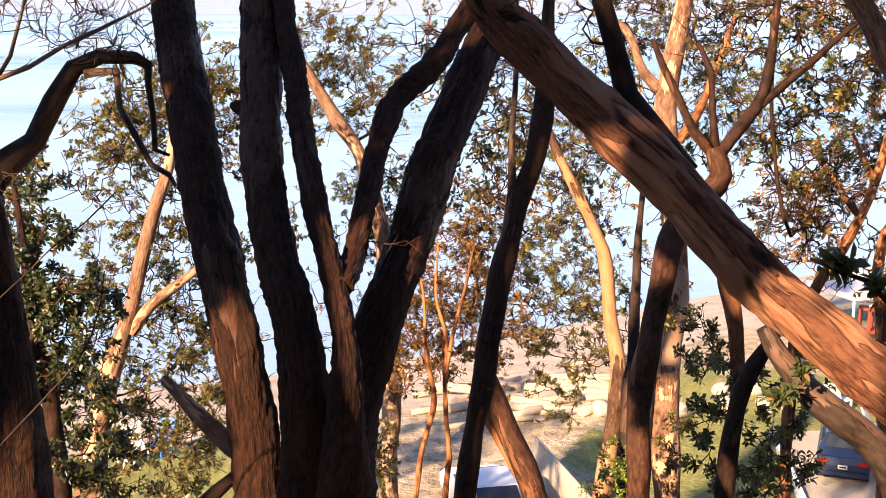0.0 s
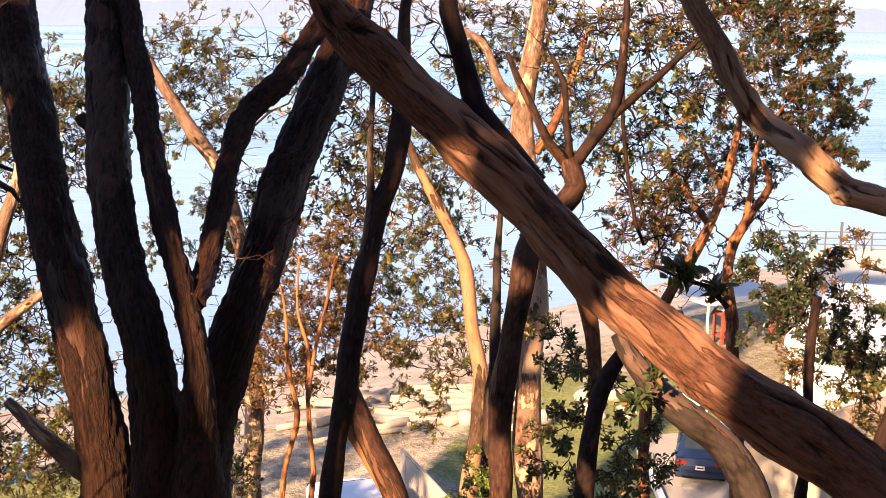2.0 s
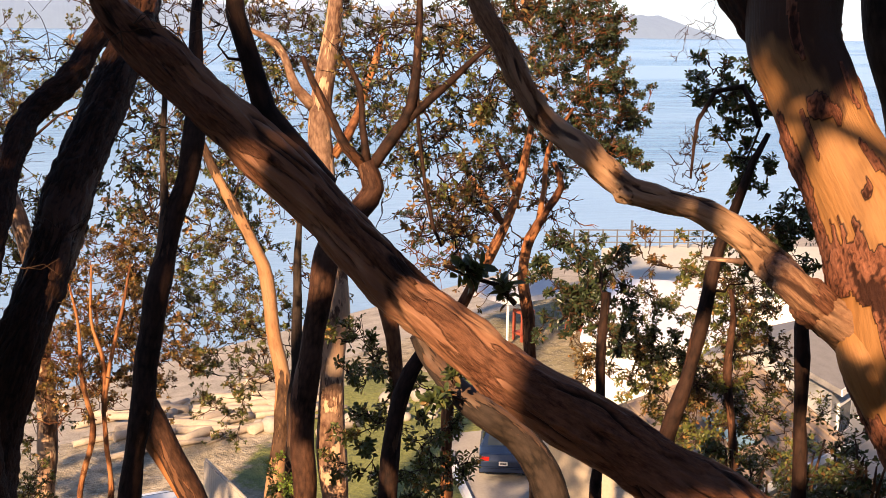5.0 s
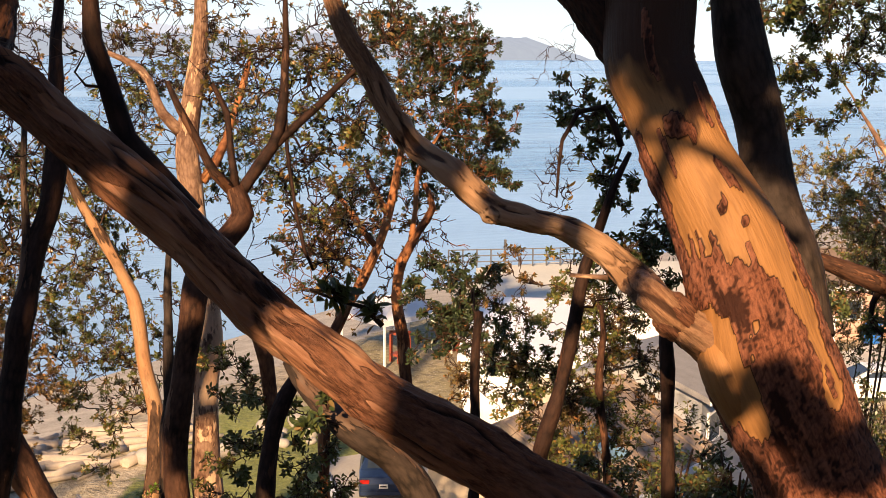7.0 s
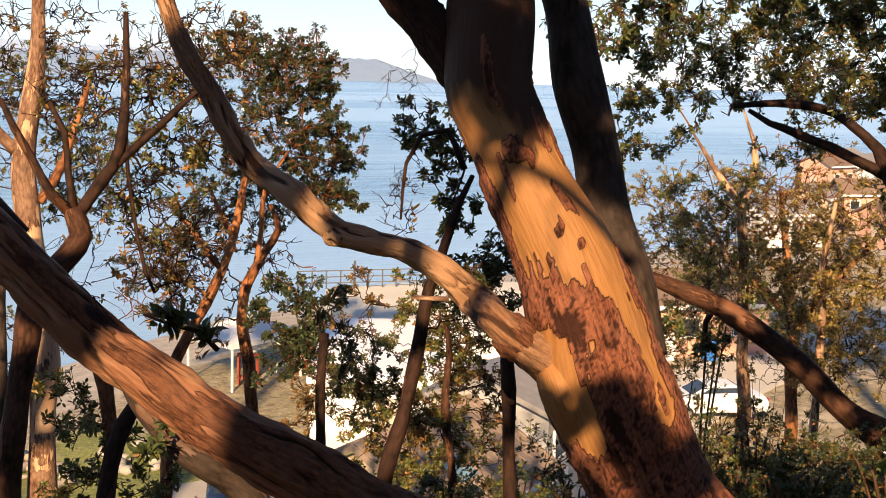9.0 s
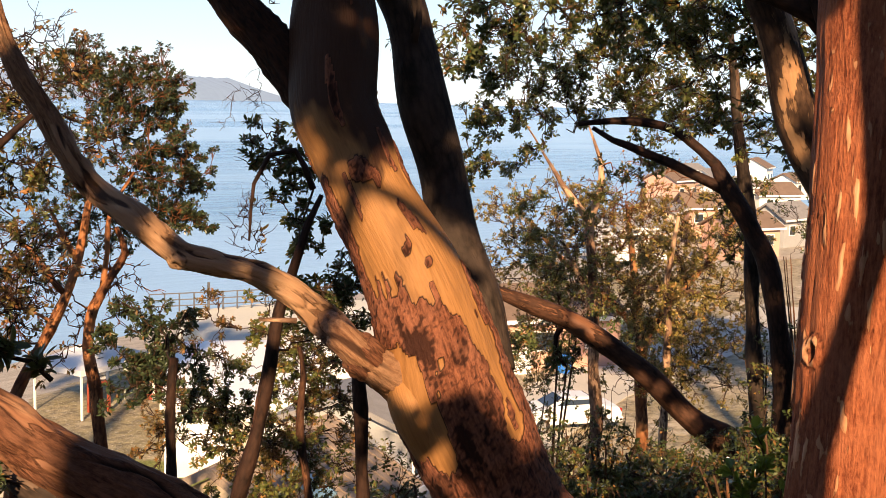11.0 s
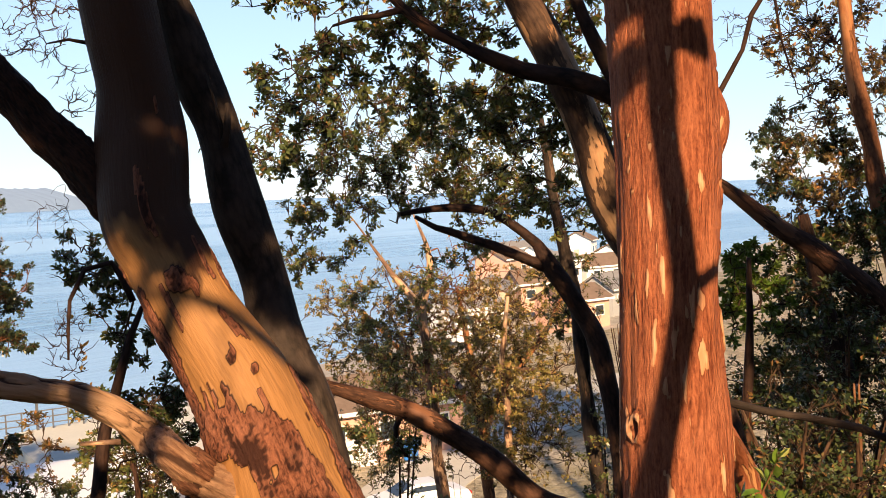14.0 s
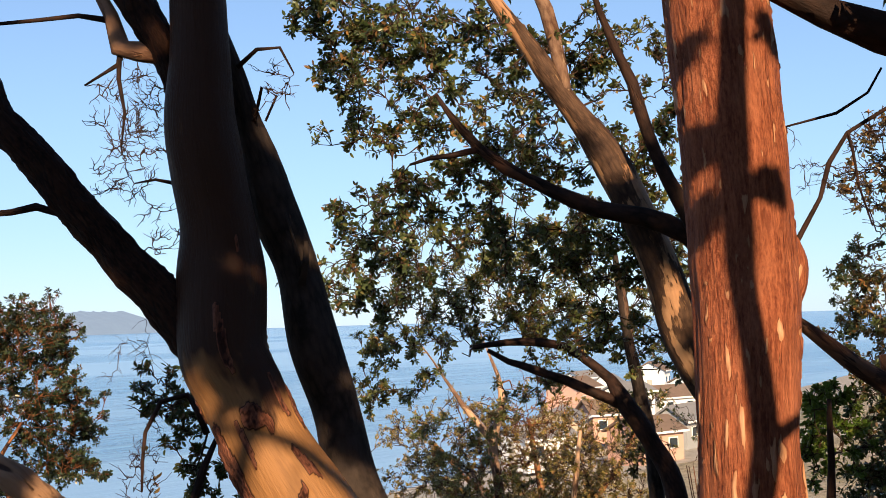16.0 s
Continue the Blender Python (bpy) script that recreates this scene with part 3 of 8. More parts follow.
def far_hills(name, y0, x0, x1, top, seed, color, haze, slope=0.0, blunt=40):
    m = Mat(name, 1.0)
    v = m.coords()
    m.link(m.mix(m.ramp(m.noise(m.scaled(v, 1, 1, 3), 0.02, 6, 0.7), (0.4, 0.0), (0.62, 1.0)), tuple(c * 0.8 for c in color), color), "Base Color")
    # distance haze is painted on as a glow of the hills themselves
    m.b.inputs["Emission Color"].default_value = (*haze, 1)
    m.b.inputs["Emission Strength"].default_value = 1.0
    n = 900
    rows = []
    for i in range(n + 1):
        k = i / n
        x = x0 + (x1 - x0) * k
        env = min(1, k * 9) * min(1, (1 - k) * blunt) ** 0.6
        h = top * env * (1 + 0.22 * noise.noise((x * 0.0016 + seed, 0, 0))) + env * (9 * noise.noise((x * 0.014, seed, 0)) + 4 * noise.noise((x * 0.07, seed, 3)) + 3 * noise.noise((x * 0.25, seed, 6)))
        rows += [(x, y0 + slope * x, -2), (x, y0 + 60 + slope * x, h * 0.45), (x, y0 + 300 + slope * x, h), (x, y0 + 900 + slope * x, -2)]
    f = np.array([(i * 4 + j, i * 4 + 4 + j, i * 4 + 5 + j, i * 4 + 1 + j) for i in range(n) for j in range(3)])
    ob = place_mesh(name, quad_mesh(name, np.array(rows), f), m.m)
    tagged(ob, "hazy wooded hills across the water", "hills", kind="structure")


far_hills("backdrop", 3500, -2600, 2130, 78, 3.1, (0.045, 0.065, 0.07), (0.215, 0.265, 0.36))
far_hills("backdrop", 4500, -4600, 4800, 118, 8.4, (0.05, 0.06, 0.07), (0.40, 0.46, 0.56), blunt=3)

# ---- the shore: buildings, cars, fences ----
GLASS = Mat("window_glass", 0.08)
GLASS.b.inputs["Base Color"].default_value = (0.03, 0.04, 0.05, 1)
GLASS.b.inputs["Specular IOR Level"].default_value = 0.8
GLASS = GLASS.m
ROOF_BROWN = plain("brown_shingle", (0.22, 0.15, 0.11), 0.9, 0.35, 2.0, bump=0.5)
ROOF_GREY = plain("grey_shingle", (0.26, 0.25, 0.25), 0.9, 0.3, 2.0, bump=0.5)
ROOF_RIB = plain("weathered_metal_roof", (0.36, 0.27, 0.20), 0.6, 0.3, 1.5)
PINK = plain("salmon_siding", (0.62, 0.36, 0.27), 0.8, 0.12, 1.0)
TAN = plain("tan_siding", (0.5, 0.40, 0.29), 0.8, 0.15, 1.0)
GREY = plain("grey_siding", (0.38, 0.38, 0.38), 0.8, 0.15, 1.0)
WOOD_GREY = plain("bleached_wood", (0.52, 0.45, 0.37), 0.85, 0.3, 3.0)
STEEL = plain("grey_steel", (0.2, 0.2, 0.2), 0.5, 0.2, 3.0, 0.6)
REDPAINT = plain("red_paint", (0.34, 0.07, 0.035), 0.6, 0.2, 2.0)
BLUEPLASTIC = plain("blue_plastic", (0.03, 0.2, 0.6), 0.5, 0.1, 2.0)
RUBBER = plain("tyre_rubber", (0.02, 0.02, 0.02), 0.85, 0.2, 3.0)
CHROME = plain("wheel_alloy", (0.5, 0.5, 0.52), 0.35, 0.15, 3.0, 0.8)
TAIL = plain("tail_light_red", (0.45, 0.015, 0.01), 0.25, 0.1, 2.0)
CARBLUE = plain("dark_blue_car_paint", (0.015, 0.03, 0.07), 0.25, 0.1, 1.0)
CARWHITE = plain("white_car_paint", (0.78, 0.78, 0.78), 0.3, 0.05, 1.0)
ROCK = plain("grey_rock", (0.42, 0.38, 0.33), 0.9, 0.35, 4.0, bump=0.6)
DRIFT = plain("driftwood", (0.50, 0.41, 0.32), 0.9, 0.35, 4.0, bump=0.5)


def box_bm(sx, sy, sz, at=(0, 0, 0), bevel=0.0, turn=0.0):
    bm = bmesh.new()
    bmesh.ops.create_cube(bm, size=1)
    bmesh.ops.scale(bm, vec=(sx, sy, sz), verts=bm.verts)
    if bevel:
        bmesh.ops.bevel(bm, geom=bm.edges[:], offset=bevel, segments=2, affect="EDGES")
    bmesh.ops.rotate(bm, cent=(0, 0, 0), matrix=Matrix.Rotation(turn, 3, "Z"), verts=bm.verts)
    bmesh.ops.translate(bm, vec=at, verts=bm.verts)
    return bm


def local_thing(name, base, turn, label, category, group="", kind=""):
    """An Empty whose parts are built round the origin and turned with it."""
    ob = new(name)
    ob.matrix_basis = Matrix.Translation(base) @ Matrix.Rotation(turn, 4, "Z")
    ob["base"] = (0.0, 0.0, 0.0)
    return tagged(ob, label, category, group, kind)


def house(base, turn, w, d, h, rise, wall_mat, roof_mat, label, seed=0, group=""):
    """A house with walls, a gabled or flat roof, windows and a door on its front."""
    t = local_thing("house", base, turn, label, "house", group)
    part("wall", box_bm(w, d, h + 0.6, (0, 0, h / 2 - 0.3)), wall_mat, t)
    bm = bmesh.new()
    o = 0.4
    if rise > 0:
        ring = [(-w / 2 - o, -d / 2 - o, h - 0.1), (-w / 2 - o, 0, h + rise), (-w / 2 - o, d / 2 + o, h - 0.1), (-w / 2 - o, d / 2 + o, h + 0.1), (-w / 2 - o, 0, h + rise + 0.22), (-w / 2 - o, -d / 2 - o, h + 0.1)]
    else:
        ring = [(-w / 2 - 0.15, -d / 2 - 0.15, h), (-w / 2 - 0.15, d / 2 + 0.15, h), (-w / 2 - 0.15, d / 2 + 0.15, h + 0.25), (-w / 2 - 0.15, -d / 2 - 0.15, h + 0.25)]
    a = [bm.verts.new(p) for p in ring]
    b = [bm.verts.new((-p[0], p[1], p[2])) for p in ring]
    n = len(ring)
    bm.faces.new(a)
    bm.faces.new(b[::-1])
    for k in range(n):
        bm.faces.new((a[k], b[k], b[(k + 1) % n], a[(k + 1) % n]))
    bmesh.ops.recalc_face_normals(bm, faces=bm.faces)
    part("roof", bm, roof_mat, t)
    if rise > 0:
        for sx in (-1, 1):
            g = bmesh.new()
            x = sx * w / 2
            vs = [g.verts.new(p) for p in ((x, -d / 2, h - 0.02), (x, d / 2, h - 0.02), (x, 0, h + rise - 0.05), (x - sx * 0.15, -d / 2, h - 0.02), (x - sx * 0.15, d / 2, h - 0.02), (x - sx * 0.15, 0, h + rise - 0.05))]
            for q in ((0, 1, 2), (3, 5, 4), (0, 3, 4, 1), (1, 4, 5, 2), (2, 5, 3, 0)):
                g.faces.new([vs[k] for k in q])
            bmesh.ops.recalc_face_normals(g, faces=g.faces)
            part("gable", g, wall_mat, t)
    for side in (-1, 1):
        k = max(2, int(w / 2.6))
        for q in range(k):
            x = -w / 2 + w * (q + 0.5) / k
            fr = part("window", box_bm(1.2, 0.1, 1.1, (x, side * (d / 2 + 0.03), h * 0.58)), WHITE, t)
            part("pane", box_bm(1.0, 0.06, 0.9, (x, side * (d / 2 + 0.065), h * 0.58)), GLASS, fr)
    part("door", box_bm(0.06, 0.95, 2.05, (-w / 2 - 0.03, 0, 1.03)), WOOD_GREY, t)
    part("fascia", box_bm(w + 0.82, 0.06, 0.22, (0, -d / 2 - o - 0.03, h)), WHITE, t)
    return t


def car(base, turn, mat, label):
    """A parked saloon: shaped body, dark glass house, wheels with rims, lamps and a plate with bars."""
    t = local_thing("car", base, turn, label, "car", group="parked cars")
    prof = [(-2.2, 0.35), (-2.25, 0.75), (-2.1, 0.98), (-1.45, 1.05), (-0.85, 1.42), (0.35, 1.45), (1.15, 1.02), (1.95, 0.88), (2.25, 0.68), (2.25, 0.35)]
    bm = bmesh.new()
    rows = []
    for y, inset, lift in ((-0.88, 0.0, 0), (-0.82, 0.06, 0.02), (-0.6, 0.08, 0.04), (0.6, 0.08, 0.04), (0.82, 0.06, 0.02), (0.88, 0.0, 0)):
        row = []
        for x, z in prof:
            edge = abs(y) > 0.7
            zz = z if z < 1.1 else (z - 0.06 if abs(y) > 0.85 else z)
            yy = y * (0.78 if z > 1.1 else 1.0)
            row.append(bm.verts.new((x * (0.985 if edge and abs(y) > 0.85 else 1), yy, zz + (lift if z > 0.6 else 0))))
        rows.append(row)
    n = len(prof)
    for a, b in zip(rows, rows[1:]):
        for k in range(n):
            bm.faces.new((a[k], a[(k + 1) % n], b[(k + 1) % n], b[k]))
    bm.faces.new(rows[0])
    bm.faces.new(rows[-1][::-1])
    bmesh.ops.recalc_face_normals(bm, faces=bm.faces)
    bmesh.ops.bevel(bm, geom=bm.edges[:], offset=0.03, segments=1, affect="EDGES")
    body = part("body", bm, mat, t, smooth=False)
    for name, pts in (("rear_window", [(-1.43, -0.6, 1.13), (-1.43, 0.6, 1.13), (-0.93, 0.56, 1.44), (-0.93, -0.56, 1.44)]),
                      ("windscreen", [(0.45, -0.56, 1.46), (0.45, 0.56, 1.46), (1.14, 0.62, 1.1), (1.14, -0.62, 1.1)]),
                      ("side_window", [(-1.2, -0.84, 1.1), (-0.8, -0.73, 1.38), (0.35, -0.73, 1.38), (0.95, -0.84, 1.08)]),
                      ("side_window", [(-1.2, 0.84, 1.1), (-0.8, 0.73, 1.38), (0.35, 0.73, 1.38), (0.95, 0.84, 1.08)])):
        g = bmesh.new()
        c = Vector((0, 0, 0.9))
        out = [g.verts.new(p) for p in pts]
        inn = [g.verts.new(Vector(p) + (c - Vector(p)).normalized() * 0.06) for p in pts]
        g.faces.new(out)
        g.faces.new(inn[::-1])
        for k in range(4):
            g.faces.new((out[k], inn[k], inn[(k + 1) % 4], out[(k + 1) % 4]))
        bmesh.ops.recalc_face_normals(g, faces=g.faces)
        part(name, g, GLASS, t)
    for x in (-1.35, 1.4):
        for y in (-0.8, 0.8):
            g = bmesh.new()
            bmesh.ops.create_cone(g, cap_ends=True, segments=20, radius1=0.32, radius2=0.32, depth=0.2, matrix=Matrix.Translation((x, y, 0.32)) @ Matrix.Rotation(math.pi / 2, 4, "X"))
            bmesh.ops.bevel(g, geom=g.edges[:], offset=0.02, segments=1, affect="EDGES")
            wheel = part("wheel", g, RUBBER, t)
            g = bmesh.new()
            bmesh.ops.create_cone(g, cap_ends=True, segments=16, radius1=0.2, radius2=0.17, depth=0.22, matrix=Matrix.Translation((x, y * 1.01, 0.32)) @ Matrix.Rotation(math.pi / 2, 4, "X"))
            part("rim", g, CHROME, wheel)
    for y in (-0.68, 0.68):
        part("tail_light", box_bm(0.08, 0.34, 0.16, (-2.2, y, 0.86), 0.02), TAIL, t, "red tail light")
        part("headlight", box_bm(0.1, 0.36, 0.14, (2.18, y, 0.74), 0.02), GLASS, t)
    plate = part("number_plate", box_bm(0.03, 0.32, 0.15, (-2.275, 0, 0.72)), WHITE, t)
    part("bar", box_bm(0.01, 0.24, 0.05, (-2.295, 0, 0.72)), RUBBER, plate)
    part("bumper", box_bm(0.2, 1.72, 0.2, (-2.22, 0, 0.48), 0.04), mat, t)
    return t


def flat_slab(name, corners, z0, z1, mat, label, category, kind="structure"):
    bm = bmesh.new()
    lo = [bm.verts.new((x, y, z0)) for x, y in corners]
    hi = [bm.verts.new((x, y, z1)) for x, y in corners]
    bm.faces.new(lo[::-1])
    bm.faces.new(hi)
    n = len(corners)
    for k in range(n):
        bm.faces.new((lo[k], lo[(k + 1) % n], hi[(k + 1) % n], hi[k]))
    bmesh.ops.recalc_face_normals(bm, faces=bm.faces)
    return tagged(part(name, bm, mat), label, category, kind=kind)


flat_slab("terrace", [(29.6, 55.2), (44, 48), (58, 60), (40, 67.5), (33.2, 67.2)], 1.0, 3.5, plain("pale_terrace", (0.62, 0.60, 0.52), 0.9, 0.12, 0.5), "pale flat concrete terrace above the beach", "terrace")
flat_slab("road", [(20, 33.5), (24, 31.5), (44, 41), (75, 50), (73, 55), (42, 45.5)], 2.2, 2.44, CONCRETE, "pale concrete lane behind the houses", "road")
flat_slab("road", [(13.2, 33.6), (16.8, 33.2), (18.6, 40.4), (14.0, 40.2)], 2.2, 2.43, plain("driveway", (0.42, 0.38, 0.33), 0.9, 0.2, 0.7), "worn pale driveway by the lawn", "driveway")
flat_slab("kerb", [(28.9, 54.4), (43.4, 47.2), (43.7, 47.8), (29.2, 55.0)], 2.2, 3.75, WHITE, "white low wall along the terrace", "wall")
flat_slab("kerb", [(13.0, 33.4), (13.2, 33.4), (14.0, 38.6), (13.8, 38.6)], 2.2, 2.6, WHITE, "white kerb beside the driveway", "kerb")


def railing():
    t = thing("railing", (33.4, 67.1, 3.5), "grey steel railing along the terrace edge", "railing")
    pts = [(31.6 + 0.86 * k, 67.75 - 0.2 * k, 3.5) for k in range(14)]
    for x, y, z in pts:
        part("post", box_bm(0.07, 0.07, 1.15, (x, y, z + 0.57)), STEEL, t)
    for h in (0.35, 0.72, 1.1):
        a, b = Vector(pts[0]), Vector(pts[-1])
        part("rail", box_bm((b - a).length, 0.06, 0.06, (a + b) / 2 + Vector((0, 0, h)), 0, math.atan2(b.y - a.y, b.x - a.x)), STEEL, t)
    part("gatepost", box_bm(0.12, 0.12, 1.7, (pts[4][0], pts[4][1], 4.35)), STEEL, t)


railing()
house((25.6, 45.2, 2.4), radians(62), 11.0, 6.0, 2.6, 0, WHITE, plain("white_membrane_roof", (0.85, 0.85, 0.85), 0.5, 0.05, 0.5), "long low house with a white flat roof")
house((18.4, 30.4, 2.4), radians(28), 5.6, 5.6, 2.7, 1.6, TAN, ROOF_RIB, "small house with a ribbed brown metal roof")
house((25.8, 36.6, 2.4), radians(35), 4.6, 4.6, 2.9, 0.9, GREY, ROOF_GREY, "grey house behind the shrubs")
house((45.5, 50.4, 2.4), radians(-18), 9.0, 6.0, 2.7, 1.3, PINK, ROOF_BROWN, "salmon-sided bungalow with a brown roof")


def metal_ribs():
    """Ribs and a skylight on the small metal roof."""
    t = local_thing("skylight", Vector((18.4, 30.4, 2.4)), radians(28), "blue-tinted skylight and ribs on a metal roof", "skylight")
    pitch = math.atan2(1.7, 3.2)
    for side in (-1, 1):
        for k in range(17):
            x = -3.1 + k * 0.385
            bm = box_bm(0.06, 3.5, 0.05)
            bmesh.ops.rotate(bm, cent=(0, 0, 0), matrix=Matrix.Rotation(-side * pitch, 3, "X"), verts=bm.verts)
            bmesh.ops.translate(bm, vec=(x, side * 1.6, 3.68), verts=bm.verts)
            part("rib", bm, ROOF_RIB, t)
    bm = box_bm(0.8, 1.3, 0.12, bevel=0.02)
    bmesh.ops.rotate(bm, cent=(0, 0, 0), matrix=Matrix.Rotation(pitch, 3, "X"), verts=bm.verts)
    bmesh.ops.translate(bm, vec=(-0.9, -1.7, 3.72), verts=bm.verts)
    part("pane", bm, plain("skylight_glass", (0.2, 0.34, 0.42), 0.1, 0.1, 2.0), t)


metal_ribs()
rng_town = random.Random(5)
for k, (x, y) in enumerate(((133.262, 116.731), (156.311, 129.534), (129.638, 103.989), (138.022, 103.732), (168.104, 121.692), (177.556, 136.594), (101.902, 91.741), (110.157, 92.117), (108.292, 79.515), (87.677, 81.879), (96.204, 75.394), (173.342, 149.085))):
    house((x, y, 2.4), rng_town.uniform(-0.6, 0.6), rng_town.uniform(4.5, 7), rng_town.uniform(4, 5.5), rng_town.choice((2.4, 2.6, 3.6)), rng_town.uniform(1.0, 1.6),
          rng_town.choice((WHITE, WHITE, TAN, GREY, PINK)), rng_town.choice((ROOF_BROWN, ROOF_GREY, ROOF_GREY)), "small house of the shore town with gabled roof", k, "houses of the town")
small_car = car((15.5, 37.2, 2.43), radians(68), CARBLUE, "small dark blue saloon parked on the driveway")
small_car.scale = (0.86, 0.86, 0.86)
car(Vector((37.681, 38.611, 2.44)), radians(158), CARWHITE, "white saloon parked on the lane")
car(Vector((4.035, 33.215, 2.4)), radians(100), CARWHITE, "white saloon parked below the bluff")


def board_fence():
    t = thing("board_fence", (6.3, 33.5, 2.39), "pale board fence between gravel and lawn", "fence")
    a, b = Vector((5.7, 36.6, 2.35)), Vector((7.3, 28.6, 2.35))
    n, turn = 48, math.atan2((b - a).y, (b - a).x)
    for k in range(n):
        p = a.lerp(b, (k + 0.5) / n)
        part("board", box_bm((b - a).length / n - 0.015, 0.03, 1.25, (p.x, p.y, p.z + 0.62 + 0.02 * (k % 3)), 0, turn), WOOD_GREY, t)
    part("rail", box_bm((b - a).length, 0.05, 0.09, ((a + b) / 2 + Vector((0.04, 0, 1.28))), 0, turn), WOOD_GREY, t)


board_fence()


def tent():
    t = local_thing("canopy_tent", (22.3, 53.0, 2.39), radians(20), "white canopy tent on posts", "tent")
    bm = bmesh.new()
    c = [bm.verts.new(p) for p in ((-2.2, -1.6, 2.2), (2.2, -1.6, 2.2), (2.2, 1.6, 2.2), (-2.2, 1.6, 2.2), (0, 0, 3.0), (-2.2, -1.6, 1.95), (2.2, -1.6, 1.95), (2.2, 1.6, 1.95), (-2.2, 1.6, 1.95))]
    for q in ((0, 1, 4), (1, 2, 4), (2, 3, 4), (3, 0, 4), (0, 5, 6, 1), (1, 6, 7, 2), (2, 7, 8, 3), (3, 8, 5, 0)):
        bm.faces.new([c[k] for k in q])
    part("canopy", bm, WHITE, t)
    for x in (-2.1, 2.1):
        for y in (-1.5, 1.5):
            part("post", box_bm(0.08, 0.08, 2.2, (x, y, 1.1)), WHITE, t)


tent()


def marker_post():
    t = local_thing("marker_post", (21.994, 51.849, 2.4), 0.3, "white ribbed post on a red frame", "post")
    for x in (-0.3, 0.3):
        for y in (-0.3, 0.3):
            part("leg", box_bm(0.12, 0.12, 1.45, (x, y, 0.72), 0.01), REDPAINT, t)
    for z in (0.35, 1.35):
        part("brace", box_bm(0.72, 0.72, 0.12, (0, 0, z), 0.01), REDPAINT, t)
    for k in range(7):
        part("ring", box_bm(0.5, 0.5, 0.14, (0, 0, 1.55 + 0.2 * k), 0.04), WHITE, t)
    part("core", box_bm(0.3, 0.3, 1.6, (0, 0, 2.1)), STEEL, t)


marker_post()
for k in range(5):
    p = Vector((25.142, 53.003, 2.6)).lerp(Vector((27.383, 51.161, 2.6)), k / 4)
    t = local_thing("planter", (p.x, p.y, 2.39), 0.5, "red wooden planter box by the white house", "planter", "red planters")
    part("box", box_bm(1.0, 0.5, 0.7, (0, 0, 0.35), 0.03), REDPAINT, t)
    part("rim", box_bm(1.1, 0.6, 0.06, (0, 0, 0.72)), WOOD_GREY, t)


def lawn_chair(base, turn, mat, label):
    t = local_thing("lawn_chair", base, turn, label, "chair", "lawn chairs")
    for x in (-0.28, 0.28):
        for y in (-0.3, 0.3):
            part("leg", box_bm(0.06, 0.06, 0.4, (x, y, 0.2)), mat, t)
    part("seat", box_bm(0.62, 0.7, 0.06, (0, 0, 0.4), 0.01), mat, t)
    bm = box_bm(0.62, 0.06, 0.75, (0, 0, 0.37), 0.01)
    bmesh.ops.rotate(bm, cent=(0, 0, 0), matrix=Matrix.Rotation(-0.4, 3, "X"), verts=bm.verts)
    bmesh.ops.translate(bm, vec=(0, 0.3, 0.4), verts=bm.verts)
    part("backrest", bm, mat, t)


lawn_chair(Vector((-6.683, 38.335, 2.4)), 0.5, WHITE, "white lawn chair on the grass")
lawn_chair(Vector((-6.028, 38.613, 2.4)), -0.4, BLUEPLASTIC, "pale blue lawn chair on the grass")
lawn_chair(Vector((-7.012, 37.673, 2.4)), 1.2, WHITE, "white lawn chair on the grass")
lawn_chair(Vector((17.264, 42.468, 2.4)), 2.2, WHITE, "white lawn chair on the grass")
lawn_chair(Vector((17.54, 39.528, 2.4)), 1.1, WHITE, "white lawn chair on the grass")
bin_ob = local_thing("bin", Vector((45.039, 46.416, 2.4)), 0.3, "blue plastic bin by the bungalow", "bin")
part("tub", box_bm(0.6, 0.6, 0.95, (0, 0, 0.5), 0.05), BLUEPLASTIC, bin_ob)
part("lid", box_bm(0.66, 0.66, 0.08, (0, 0, 1.02), 0.02), BLUEPLASTIC, bin_ob)
rng_logs = random.Random(9)
for k in range(34):
    p = Vector((6.181, 47.929, 2)).lerp(Vector((9.167, 42.983, 2.2)), rng_logs.random())
    x, y = p.x + rng_logs.uniform(-4, 3), p.y + rng_logs.uniform(-4.5, 2.5)
    a, L, r = rng_logs.uniform(-0.5, 0.9), rng_logs.uniform(1.6, 4.5), rng_logs.uniform(0.1, 0.24)
    z = height(x, y) + r * 0.7
    t = thing("driftwood_log", (x, y, z), "bleached driftwood log on the beach", "log", "driftwood logs")
    dx, dy = math.cos(a) * L / 2, math.sin(a) * L / 2
    limb(t, "log", [(x - dx, y - dy, z, r), (x, y, z + 0.05, r * 1.05), (x + dx, y + dy, z, r * 0.75)], DRIFT, 8, 0, 0.15, step=0.4, grow=False)
for k in range(16):
    x0, y0, z0 = (11.471, 43.278, 2.4)
    x, y = x0 + rng_logs.uniform(-3.5, 3.5), y0 + rng_logs.uniform(-1.2, 1.2)
    bm = bmesh.new()
    r = rng_logs.uniform(0.18, 0.42)
    bmesh.ops.create_icosphere(bm, subdivisions=2, radius=r)
    for v in bm.verts:
        v.co *= 1 + 0.3 * noise.noise(v.co * 3 + Vector((k, 0, 0)))
        v.co.z *= 0.75
    bmesh.ops.translate(bm, vec=(x, y, height(x, y) + r * 0.45), verts=bm.verts)
    tagged(part("boulder", bm, ROCK, None, "", True), "pale rounded boulder at the lawn's edge", "rock", "boulders")


